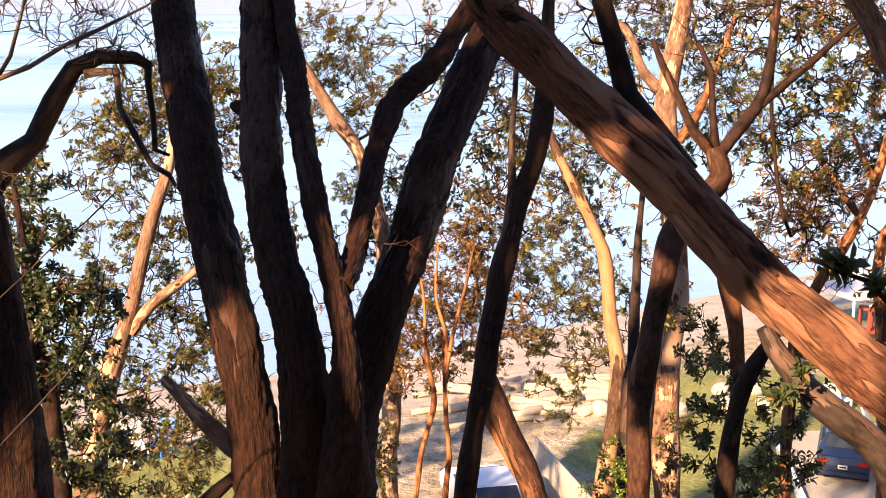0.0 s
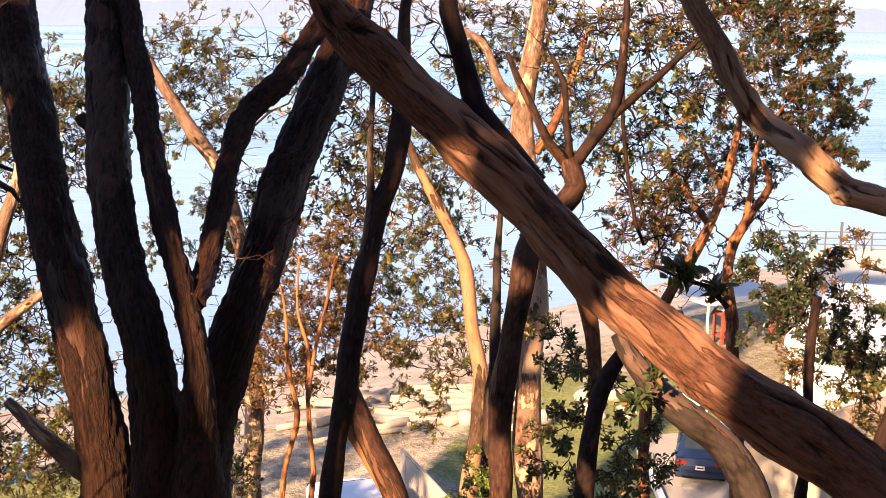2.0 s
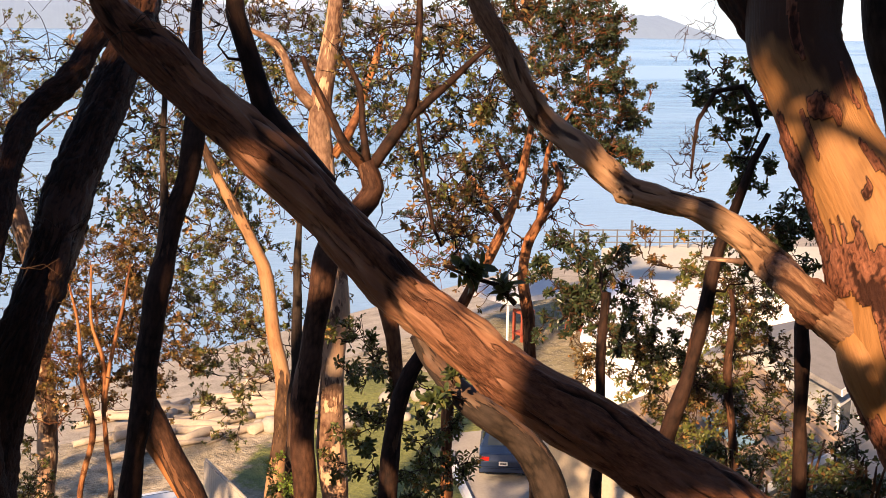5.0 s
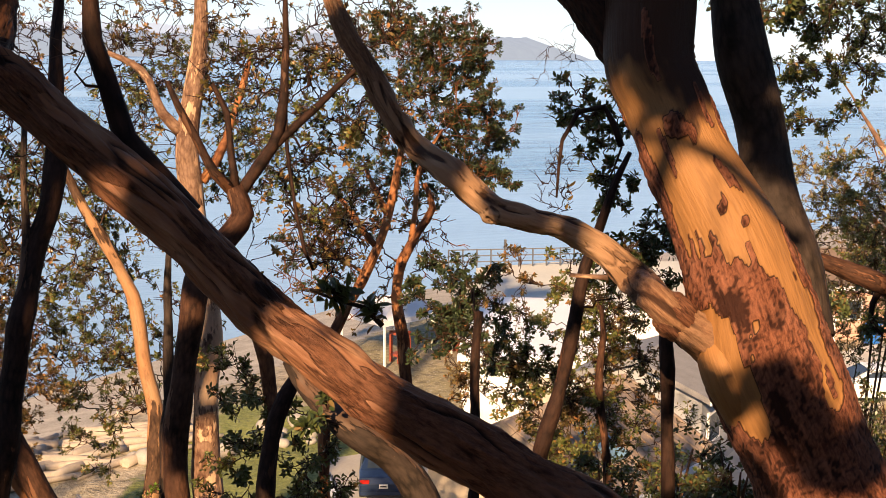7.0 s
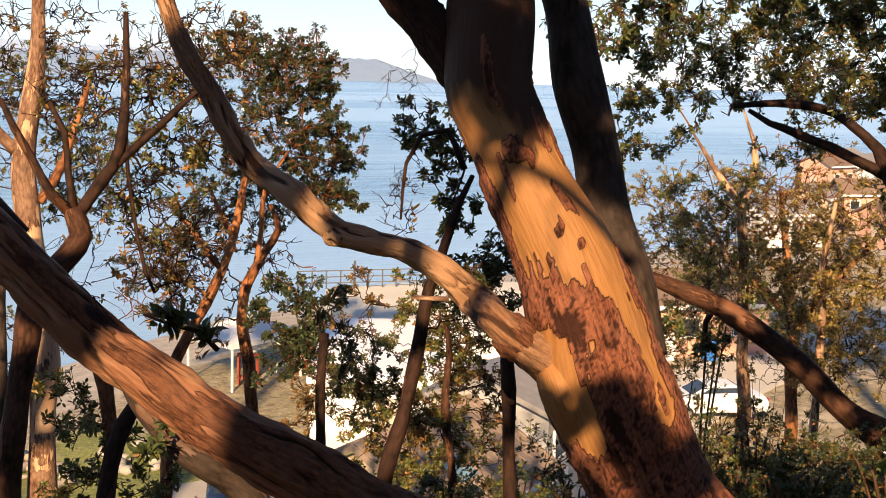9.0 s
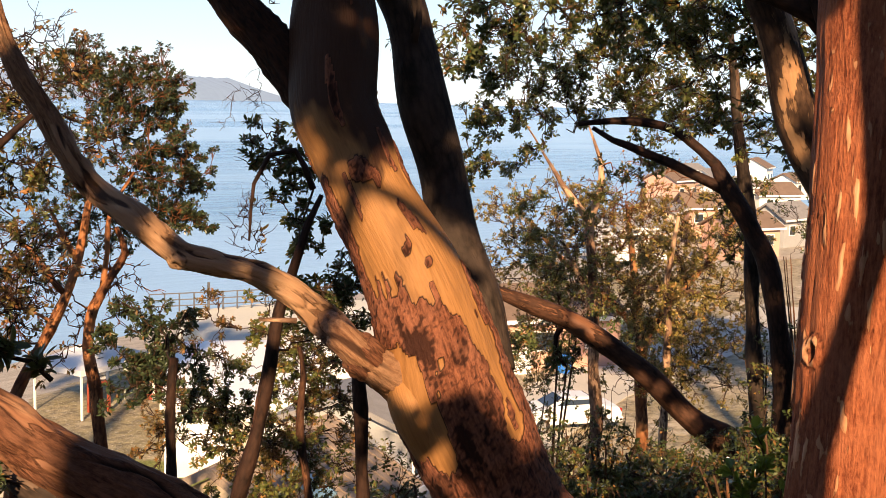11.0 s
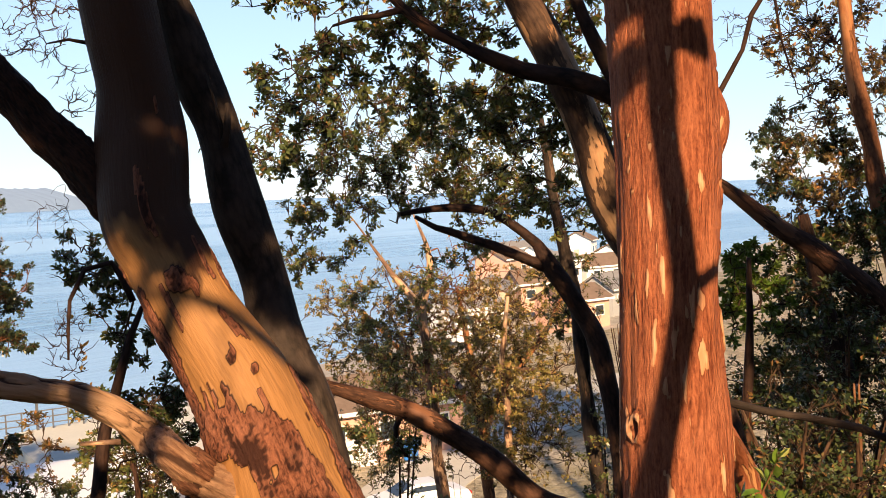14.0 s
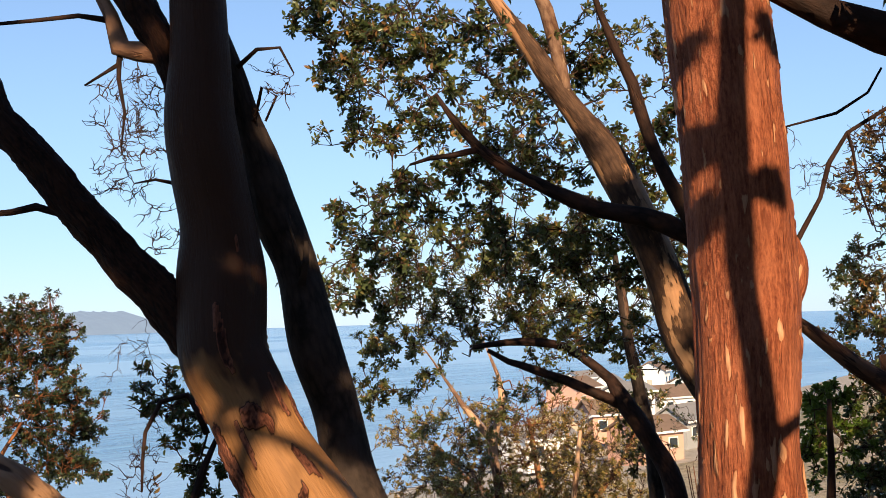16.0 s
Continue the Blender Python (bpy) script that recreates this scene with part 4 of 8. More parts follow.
# ---- trees: the near ones ----
t1 = thing("madrona_tree", (1.183, 5.745, 14.439), "dark multi-stemmed madrona with lit patches on scaly bark", "tree")
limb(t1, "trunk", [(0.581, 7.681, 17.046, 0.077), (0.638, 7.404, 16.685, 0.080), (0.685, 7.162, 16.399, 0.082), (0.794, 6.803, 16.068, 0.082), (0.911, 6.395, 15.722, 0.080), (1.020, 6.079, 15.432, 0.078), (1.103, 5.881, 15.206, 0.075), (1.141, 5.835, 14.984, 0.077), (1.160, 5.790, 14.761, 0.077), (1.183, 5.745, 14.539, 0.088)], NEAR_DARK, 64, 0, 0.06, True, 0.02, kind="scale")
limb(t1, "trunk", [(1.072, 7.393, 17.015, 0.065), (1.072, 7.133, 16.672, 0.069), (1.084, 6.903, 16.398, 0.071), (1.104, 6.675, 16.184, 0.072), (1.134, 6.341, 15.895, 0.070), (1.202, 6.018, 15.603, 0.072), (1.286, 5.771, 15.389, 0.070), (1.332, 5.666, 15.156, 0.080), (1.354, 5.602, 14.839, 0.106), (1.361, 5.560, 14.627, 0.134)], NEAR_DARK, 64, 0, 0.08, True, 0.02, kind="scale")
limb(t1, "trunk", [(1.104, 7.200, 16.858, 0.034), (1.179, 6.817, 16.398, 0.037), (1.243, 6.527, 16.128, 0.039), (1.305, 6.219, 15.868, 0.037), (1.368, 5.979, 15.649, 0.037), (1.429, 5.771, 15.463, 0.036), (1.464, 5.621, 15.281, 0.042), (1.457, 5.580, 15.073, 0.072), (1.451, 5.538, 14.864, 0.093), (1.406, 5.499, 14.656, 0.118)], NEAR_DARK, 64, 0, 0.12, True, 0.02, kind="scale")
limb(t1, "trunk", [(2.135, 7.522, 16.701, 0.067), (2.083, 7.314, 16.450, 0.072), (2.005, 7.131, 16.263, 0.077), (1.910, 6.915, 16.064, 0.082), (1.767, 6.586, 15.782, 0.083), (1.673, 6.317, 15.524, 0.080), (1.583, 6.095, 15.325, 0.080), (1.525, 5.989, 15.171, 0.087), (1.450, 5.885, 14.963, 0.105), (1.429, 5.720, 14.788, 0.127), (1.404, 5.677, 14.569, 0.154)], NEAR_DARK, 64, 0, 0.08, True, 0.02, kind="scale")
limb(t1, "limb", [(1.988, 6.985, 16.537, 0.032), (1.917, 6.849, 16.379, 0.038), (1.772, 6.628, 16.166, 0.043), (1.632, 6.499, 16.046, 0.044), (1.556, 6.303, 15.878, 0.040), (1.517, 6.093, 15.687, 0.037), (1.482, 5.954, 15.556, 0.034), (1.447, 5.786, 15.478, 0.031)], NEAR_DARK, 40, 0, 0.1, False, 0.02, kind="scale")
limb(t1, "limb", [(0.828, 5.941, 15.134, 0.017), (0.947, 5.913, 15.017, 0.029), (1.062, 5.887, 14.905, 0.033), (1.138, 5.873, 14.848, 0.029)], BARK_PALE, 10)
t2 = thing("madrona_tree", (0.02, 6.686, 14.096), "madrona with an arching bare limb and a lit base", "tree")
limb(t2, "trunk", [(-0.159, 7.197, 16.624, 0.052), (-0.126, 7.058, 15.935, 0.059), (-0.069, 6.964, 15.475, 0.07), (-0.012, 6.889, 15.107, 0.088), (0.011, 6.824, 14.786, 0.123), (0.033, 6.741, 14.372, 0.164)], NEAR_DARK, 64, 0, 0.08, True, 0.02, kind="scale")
limb(t2, "limb", [(0.608, 7.069, 16.126, 0.019), (0.542, 7.079, 16.16, 0.028), (0.402, 7.085, 16.166, 0.034), (0.285, 7.08, 16.12, 0.038), (0.202, 7.055, 15.982, 0.047), (0.12, 7.026, 15.821, 0.054), (-0.021, 7.009, 15.705, 0.063), (-0.115, 6.984, 15.567, 0.07)], BARK_GREY, 12)
limb(t2, "branch", [(0.682, 6.995, 15.765, 0.009), (0.623, 7.001, 15.788, 0.012), (0.612, 7.032, 15.937, 0.013), (0.594, 7.055, 16.052, 0.015), (0.594, 7.071, 16.133, 0.018)], BARK_GREY, 8)
limb(t2, "branch", [(0.709, 6.968, 15.639, 0.008), (0.681, 6.979, 15.685, 0.012), (0.607, 6.991, 15.73, 0.013), (0.541, 7.016, 15.845, 0.015), (0.476, 7.041, 15.96, 0.014), (0.46, 7.071, 16.109, 0.016), (0.331, 7.074, 16.097, 0.023)], BARK_GREY, 8)

t3 = thing("madrona_tree", (3.480, 4.685, 14.921), "madrona with a long leaning trunk of weathered tan bark", "tree")
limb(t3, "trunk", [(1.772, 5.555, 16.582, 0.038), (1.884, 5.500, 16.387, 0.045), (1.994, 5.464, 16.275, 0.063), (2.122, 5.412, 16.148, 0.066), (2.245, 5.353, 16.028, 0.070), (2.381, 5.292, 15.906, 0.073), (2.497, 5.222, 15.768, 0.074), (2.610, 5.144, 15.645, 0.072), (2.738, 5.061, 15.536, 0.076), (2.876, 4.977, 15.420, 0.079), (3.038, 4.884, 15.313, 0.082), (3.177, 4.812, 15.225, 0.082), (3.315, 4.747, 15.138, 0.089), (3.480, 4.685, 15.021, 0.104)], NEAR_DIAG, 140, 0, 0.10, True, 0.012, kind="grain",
     knots=[(*(2.706, 4.824, 15.574), 0.027), (*(2.814, 4.753, 15.504), 0.024), (*(2.271, 5.243, 16.020), 0.021), (*(2.531, 4.953, 15.733), 0.030), (*(3.201, 4.484, 15.308), 0.036)])
limb(t3, "limb", [(2.225, 5.535, 16.631, 0.021), (2.211, 5.488, 16.393, 0.028), (2.248, 5.462, 16.265, 0.034), (2.296, 5.431, 16.122, 0.040), (2.362, 5.374, 16.015, 0.047), (2.449, 5.350, 15.905, 0.045)], BARK_DARK, 14, 0.003)

t4 = thing("madrona_tree", (5.536, 5.902, 14.09), "large madrona with red bark peeling to ochre skin", "tree")
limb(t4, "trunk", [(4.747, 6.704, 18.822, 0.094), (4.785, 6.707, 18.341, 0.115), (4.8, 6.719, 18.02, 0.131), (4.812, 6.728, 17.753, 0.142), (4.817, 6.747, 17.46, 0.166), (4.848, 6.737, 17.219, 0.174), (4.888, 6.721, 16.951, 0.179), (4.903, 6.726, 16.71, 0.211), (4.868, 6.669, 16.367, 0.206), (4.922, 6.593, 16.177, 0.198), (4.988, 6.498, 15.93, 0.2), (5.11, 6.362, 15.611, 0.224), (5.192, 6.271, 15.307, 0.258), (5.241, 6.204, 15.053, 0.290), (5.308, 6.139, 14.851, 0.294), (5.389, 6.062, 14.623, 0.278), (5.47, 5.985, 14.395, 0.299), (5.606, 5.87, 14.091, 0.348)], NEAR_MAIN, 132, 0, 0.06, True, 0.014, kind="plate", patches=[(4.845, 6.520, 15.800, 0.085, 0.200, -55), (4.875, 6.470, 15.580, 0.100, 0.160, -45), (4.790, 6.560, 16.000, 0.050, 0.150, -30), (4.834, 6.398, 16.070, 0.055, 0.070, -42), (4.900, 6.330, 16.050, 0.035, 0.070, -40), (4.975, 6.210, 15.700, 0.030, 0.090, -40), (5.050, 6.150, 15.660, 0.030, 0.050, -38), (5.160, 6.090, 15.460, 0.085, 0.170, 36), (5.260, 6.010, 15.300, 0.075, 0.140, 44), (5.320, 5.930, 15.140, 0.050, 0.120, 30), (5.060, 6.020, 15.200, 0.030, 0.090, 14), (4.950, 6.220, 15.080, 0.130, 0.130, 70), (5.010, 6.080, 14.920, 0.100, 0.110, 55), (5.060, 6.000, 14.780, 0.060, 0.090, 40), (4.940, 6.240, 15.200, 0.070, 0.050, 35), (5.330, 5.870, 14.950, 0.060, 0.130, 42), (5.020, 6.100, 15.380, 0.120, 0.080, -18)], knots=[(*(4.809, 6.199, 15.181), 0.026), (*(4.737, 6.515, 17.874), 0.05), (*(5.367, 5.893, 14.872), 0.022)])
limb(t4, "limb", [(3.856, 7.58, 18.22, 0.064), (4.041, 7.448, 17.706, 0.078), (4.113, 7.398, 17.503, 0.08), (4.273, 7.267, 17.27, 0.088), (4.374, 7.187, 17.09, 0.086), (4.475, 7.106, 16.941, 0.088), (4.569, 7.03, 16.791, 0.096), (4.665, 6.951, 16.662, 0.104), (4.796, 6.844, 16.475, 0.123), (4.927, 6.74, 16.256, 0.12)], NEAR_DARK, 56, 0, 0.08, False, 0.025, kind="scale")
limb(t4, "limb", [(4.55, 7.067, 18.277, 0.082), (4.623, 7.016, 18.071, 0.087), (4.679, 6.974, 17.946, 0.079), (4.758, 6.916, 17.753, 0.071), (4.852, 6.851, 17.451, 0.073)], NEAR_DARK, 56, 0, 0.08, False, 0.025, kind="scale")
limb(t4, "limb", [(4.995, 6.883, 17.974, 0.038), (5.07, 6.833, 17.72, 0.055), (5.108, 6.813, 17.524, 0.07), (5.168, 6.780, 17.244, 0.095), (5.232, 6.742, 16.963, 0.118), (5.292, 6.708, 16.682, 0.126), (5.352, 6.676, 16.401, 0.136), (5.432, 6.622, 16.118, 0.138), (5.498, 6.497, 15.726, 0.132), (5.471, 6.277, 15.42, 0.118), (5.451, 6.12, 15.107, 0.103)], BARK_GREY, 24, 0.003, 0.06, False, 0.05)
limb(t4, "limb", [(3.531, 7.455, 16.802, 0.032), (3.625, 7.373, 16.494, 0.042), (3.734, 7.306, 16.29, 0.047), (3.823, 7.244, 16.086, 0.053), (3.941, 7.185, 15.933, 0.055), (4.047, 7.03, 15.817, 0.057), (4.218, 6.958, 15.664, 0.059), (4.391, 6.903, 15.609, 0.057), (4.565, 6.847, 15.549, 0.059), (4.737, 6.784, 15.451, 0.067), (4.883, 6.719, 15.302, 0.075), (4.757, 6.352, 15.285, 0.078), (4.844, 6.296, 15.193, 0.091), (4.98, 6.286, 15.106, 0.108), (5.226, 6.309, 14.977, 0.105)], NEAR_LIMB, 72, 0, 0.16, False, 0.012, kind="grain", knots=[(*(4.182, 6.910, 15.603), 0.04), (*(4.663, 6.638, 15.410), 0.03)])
limb(t4, "stub", [(4.35, 6.446, 15.418, 0.01), (4.423, 6.413, 15.414, 0.012), (4.502, 6.377, 15.408, 0.015)], BARK_PALE, 8)

t5 = thing("madrona_tree", (4.888, 3.856, 14.983), "straight red-barked trunk with stringy bark and a knot", "tree")
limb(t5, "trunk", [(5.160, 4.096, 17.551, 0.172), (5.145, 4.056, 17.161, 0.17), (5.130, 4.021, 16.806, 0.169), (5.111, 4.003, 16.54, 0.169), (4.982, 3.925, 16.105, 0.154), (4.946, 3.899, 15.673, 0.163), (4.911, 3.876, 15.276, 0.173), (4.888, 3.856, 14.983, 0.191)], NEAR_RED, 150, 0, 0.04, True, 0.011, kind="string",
     knots=[(*(4.791, 3.933, 15.679), 0.034)])
limb(t5, "limb", [(5.665, 3.514, 17.256, 0.055), (5.486, 3.672, 17.355, 0.064), (5.34, 3.801, 17.434, 0.051), (5.232, 3.896, 17.511, 0.037), (5.123, 3.991, 17.589, 0.046)], BARK_DARK, 14, 0.003)

# ---- trees: the middle distance ----
def tree_at(base, label):
    return thing("madrona_tree", base, label, "tree", group="madronas on the bluff")


t6 = tree_at((2.113, 10.146, 12.384), "slender dark trunk with thin bare branches")
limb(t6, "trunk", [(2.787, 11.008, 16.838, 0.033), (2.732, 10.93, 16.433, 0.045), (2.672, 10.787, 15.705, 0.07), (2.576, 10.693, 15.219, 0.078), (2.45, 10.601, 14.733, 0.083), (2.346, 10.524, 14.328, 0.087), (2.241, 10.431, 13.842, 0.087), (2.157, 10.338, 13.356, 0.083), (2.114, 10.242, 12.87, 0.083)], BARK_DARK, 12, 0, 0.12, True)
limb(t6, "branch", [(2.496, 10.866, 16.068, 0.017), (2.453, 10.738, 15.42, 0.025), (2.451, 10.666, 15.056, 0.029), (2.388, 10.595, 14.692, 0.033), (2.346, 10.524, 14.328, 0.037)], BARK_GREY, 8)
crown(t6, [(2.385, 11.189, 15.415, 0.248, 0.454, 26), (2.254, 11.126, 15.075, 0.206, 0.206, 14), (2.603, 11.257, 15.799, 0.206, 0.289, 16), (1.862, 11.088, 15.892, 0.242, 0.242, 16)], LEAF_DARK, 0.055, 7, 11, bare=0.4)

t7 = tree_at((2.795, 11.702, 11.618), "leaning reddish trunk below the bluff's edge")
limb(t7, "trunk", [(2.335, 12.104, 13.547, 0.054), (2.393, 12.044, 13.258, 0.084), (2.602, 11.931, 12.728, 0.103), (2.797, 11.818, 12.197, 0.118)], BARK_BROWN, 12, 0, 0.1, True)
limb(t7, "limb", [(2.29, 12.105, 13.033, 0.03), (2.398, 12.057, 12.814, 0.05), (2.586, 11.992, 12.522, 0.055), (2.784, 11.922, 12.206, 0.07)], BARK_ORANGE, 8)

t8 = tree_at((3.41, 10.285, 12.299), "dark forked madrona with rising limbs")
limb(t8, "trunk", [(3.976, 10.873, 15.355, 0.072), (4.031, 10.832, 15.157, 0.084), (3.925, 10.807, 15.011, 0.089), (3.777, 10.783, 14.866, 0.095), (3.649, 10.746, 14.659, 0.095), (3.522, 10.669, 14.244, 0.089), (3.457, 10.58, 13.789, 0.095), (3.413, 10.483, 13.292, 0.097), (3.411, 10.384, 12.796, 0.097)], BARK_BROWN, 14, 0, 0.12, True, 0.08)
limb(t8, "limb", [(3.528, 11.048, 16.148, 0.0195), (3.612, 11.003, 15.941, 0.0296), (3.716, 10.958, 15.735, 0.0328), (3.842, 10.9, 15.466, 0.0398), (3.989, 10.862, 15.301, 0.0491)], BARK_DARK, 10)
limb(t8, "limb", [(3.865, 11.031, 16.129, 0.0195), (3.961, 10.983, 15.901, 0.0265), (3.977, 10.924, 15.612, 0.0296), (3.989, 10.866, 15.322, 0.0398)], BARK_DARK, 10)
limb(t8, "limb", [(4.479, 11.145, 16.814, 0.0195), (4.457, 11.072, 16.441, 0.0296), (4.426, 10.991, 16.027, 0.0359), (4.306, 10.921, 15.654, 0.0429), (4.103, 10.879, 15.405, 0.046), (4.002, 10.857, 15.281, 0.0491)], BARK_DARK, 10)
limb(t8, "limb", [(5.067, 11.017, 16.278, 0.0133), (4.877, 10.995, 16.132, 0.0234), (4.56, 10.953, 15.862, 0.0328), (4.328, 10.924, 15.675, 0.0398)], BARK_DARK, 10)
limb(t8, "branch", [(4.556, 10.722, 14.704, 0.0117), (4.494, 10.757, 14.869, 0.0148), (4.44, 10.833, 15.241, 0.0148), (4.412, 10.909, 15.613, 0.0164), (4.417, 10.966, 15.903, 0.0164)], BARK_DARK, 8)
crown(t8, [(4.795, 11.424, 15.968, 0.338, 0.295, 36), (4.395, 11.348, 15.51, 0.253, 0.211, 20), (4.705, 11.324, 15.446, 0.295, 0.253, 24), (4.973, 11.47, 16.229, 0.295, 0.253, 26), (4.398, 11.482, 16.184, 0.253, 0.253, 22), (5.104, 11.335, 15.578, 0.253, 0.295, 24), (4.792, 11.243, 15.055, 0.253, 0.253, 18)], LEAF, 0.055, 8, 12, bare=0.3, dense=3.0)

t9 = tree_at((4.564, 13.964, 10.493), "pale sunlit madrona with smooth cream bark")
limb(t9, "trunk", [(4.8, 15.326, 17.368, 0.067), (4.706, 15.15, 16.471, 0.085), (4.594, 15.035, 15.873, 0.116), (4.519, 14.919, 15.275, 0.128), (4.566, 14.798, 14.678, 0.128), (4.606, 14.618, 13.781, 0.134), (4.51, 14.383, 12.585, 0.14), (4.475, 14.11, 11.21, 0.152)], BARK_PALE, 12, 0, 0.1, True)
limb(t9, "limb", [(3.731, 15.161, 16.348, 0.0255), (3.974, 15.129, 16.229, 0.0391), (4.144, 15.087, 16.051, 0.0467), (4.277, 15.011, 15.693, 0.057), (4.489, 14.961, 15.484, 0.0723)], BARK_PALE, 10)
limb(t9, "limb", [(5.254, 15.095, 16.294, 0.0255), (5.131, 15.028, 15.935, 0.0416), (4.885, 14.917, 15.336, 0.0467), (4.64, 14.855, 14.977, 0.057)], BARK_ORANGE, 10)
crown(t9, [(4.283, 15.792, 16.286, 0.427, 0.305, 26), (4.987, 15.754, 16.226, 0.366, 0.305, 26), (5.368, 15.615, 15.6, 0.427, 0.427, 34), (3.832, 15.608, 15.28, 0.427, 0.366, 26), (4.154, 15.709, 15.846, 0.366, 0.305, 20), (5.111, 15.512, 15.034, 0.366, 0.366, 26)], LEAF, 0.049, 24, 13, bare=0.1)

t10 = tree_at((3.886, 14.453, 10.264), "pale crooked madrona with a thin leafy crown")
limb(t10, "trunk", [(3.239, 15.466, 15.228, 0.0342), (3.395, 15.374, 14.794, 0.0513), (3.615, 15.28, 14.36, 0.063), (3.804, 15.199, 13.989, 0.0684), (3.96, 15.106, 13.555, 0.0801), (3.99, 14.994, 12.996, 0.0801), (4.064, 14.892, 12.5, 0.0909), (3.999, 14.746, 11.755, 0.1026), (3.889, 14.602, 11.009, 0.108)], BARK_DAPPLED, 12, 0, 0.12, True)
limb(t10, "pole", [(4.16, 14.281, 14.569, 0.029), (4.098, 14.111, 13.707, 0.044), (4.037, 13.976, 13.017, 0.056), (3.977, 13.841, 12.327, 0.064), (3.927, 13.659, 11.407, 0.07)], BARK_GREY, 8, root=True)
crown(t10, [(3.582, 15.963, 14.325, 0.506, 0.443, 40), (3.712, 15.828, 13.674, 0.57, 0.38, 44), (3.312, 15.751, 13.216, 0.443, 0.38, 36), (3.91, 15.704, 13.088, 0.38, 0.316, 30), (3.576, 15.612, 12.565, 0.443, 0.38, 34), (2.915, 15.857, 13.67, 0.316, 0.316, 24), (3.185, 16.068, 14.779, 0.38, 0.38, 24), (3.981, 15.987, 14.522, 0.316, 0.316, 18), (3.574, 15.495, 11.978, 0.316, 0.253, 16)], LEAF, 0.049, 24, 14, bare=0.1)

t11 = tree_at((1.945, 14.058, 10.483), "small rusty-leaved madrona with many thin stems")
limb(t11, "trunk", [(1.822, 14.706, 13.711, 0.0112), (1.905, 14.608, 13.233, 0.0186), (1.904, 14.512, 12.755, 0.0248), (2, 14.402, 12.217, 0.0322), (1.876, 14.311, 11.738, 0.0322), (1.795, 14.207, 11.2, 0.0322)], BARK_ORANGE, 8, 0, 0.1, True)
limb(t11, "trunk", [(2.048, 14.734, 13.891, 0.0112), (2.028, 14.627, 13.353, 0.0167), (2.124, 14.528, 12.875, 0.0229), (2.109, 14.41, 12.277, 0.0285), (2.156, 14.301, 11.739, 0.0304), (2.13, 14.195, 11.201, 0.0322)], BARK_ORANGE, 8, 0, 0.1, True)
limb(t11, "limb", [(2.444, 14.719, 13.892, 0.0112), (2.32, 14.617, 13.354, 0.0186), (2.166, 14.503, 12.756, 0.0229), (2.122, 14.433, 12.397, 0.0267)], BARK_ORANGE, 8)
crown(t11, [(2.164, 15.318, 13.516, 0.549, 0.427, 50), (2.226, 15.203, 12.952, 0.549, 0.427, 56), (1.968, 15.112, 12.449, 0.366, 0.305, 30), (2.736, 15.135, 12.703, 0.427, 0.549, 44), (2.421, 15.409, 14.02, 0.305, 0.305, 26), (1.714, 15.222, 12.95, 0.305, 0.366, 22)], LEAF_BROWN, 0.049, 24, 15)

t12 = tree_at((-1.27, 12.779, 11.15), "sunlit madrona with yellow-green foliage over the water")
limb(t12, "trunk", [(-0.502, 13.584, 15.33, 0.038), (-0.568, 13.491, 14.854, 0.054), (-0.747, 13.403, 14.377, 0.065), (-0.9, 13.292, 13.795, 0.07), (-1.02, 13.191, 13.266, 0.092), (-1.157, 13.091, 12.736, 0.113), (-1.322, 12.907, 11.784, 0.14)], BARK_PALE, 12, 0, 0.12, True)
limb(t12, "limb", [(-0.021, 13.324, 14.116, 0.027), (-0.318, 13.292, 13.903, 0.04), (-0.723, 13.244, 13.584, 0.054), (-0.939, 13.199, 13.319, 0.065)], BARK_PALE, 8)
crown(t12, [(-0.947, 14.198, 15.388, 0.647, 0.431, 60), (-0.211, 14.238, 15.724, 0.431, 0.324, 40), (-1.119, 14.105, 14.888, 0.431, 0.324, 44), (-1.065, 13.926, 14, 0.431, 0.27, 40), (-0.502, 13.773, 13.335, 0.431, 0.377, 40), (-0.674, 13.624, 12.557, 0.539, 0.431, 50), (-0.16, 13.915, 14.114, 0.27, 0.324, 30), (-0.043, 14.121, 15.169, 0.324, 0.324, 30), (-0.22, 13.663, 12.837, 0.324, 0.324, 30), (-0.789, 13.529, 12.057, 0.485, 0.324, 40)], LEAF, 0.049, 24, 16)

t13 = tree_at((-0.798, 9.506, 12.735), "shaded madrona with deep green glossy leaves")
limb(t13, "trunk", [(-0.94, 10.024, 15.31, 0.019), (-0.866, 9.934, 14.869, 0.026), (-0.793, 9.829, 14.354, 0.041), (-0.701, 9.723, 13.839, 0.056), (-0.609, 9.587, 13.177, 0.068)], BARK_DARK, 10, 0, 0.1, True)
crown(t13, [(-0.971, 10.354, 14.91, 0.225, 0.225, 30), (-0.757, 10.231, 14.331, 0.338, 0.263, 50), (-0.718, 10.152, 13.945, 0.338, 0.225, 46), (-0.523, 10.068, 13.56, 0.3, 0.225, 36), (-0.989, 10.439, 15.334, 0.15, 0.225, 16), (-0.642, 9.996, 13.173, 0.338, 0.188, 30)], LEAF_DARK, 0.062, 9, 17, dense=2.6, spread=1.3)
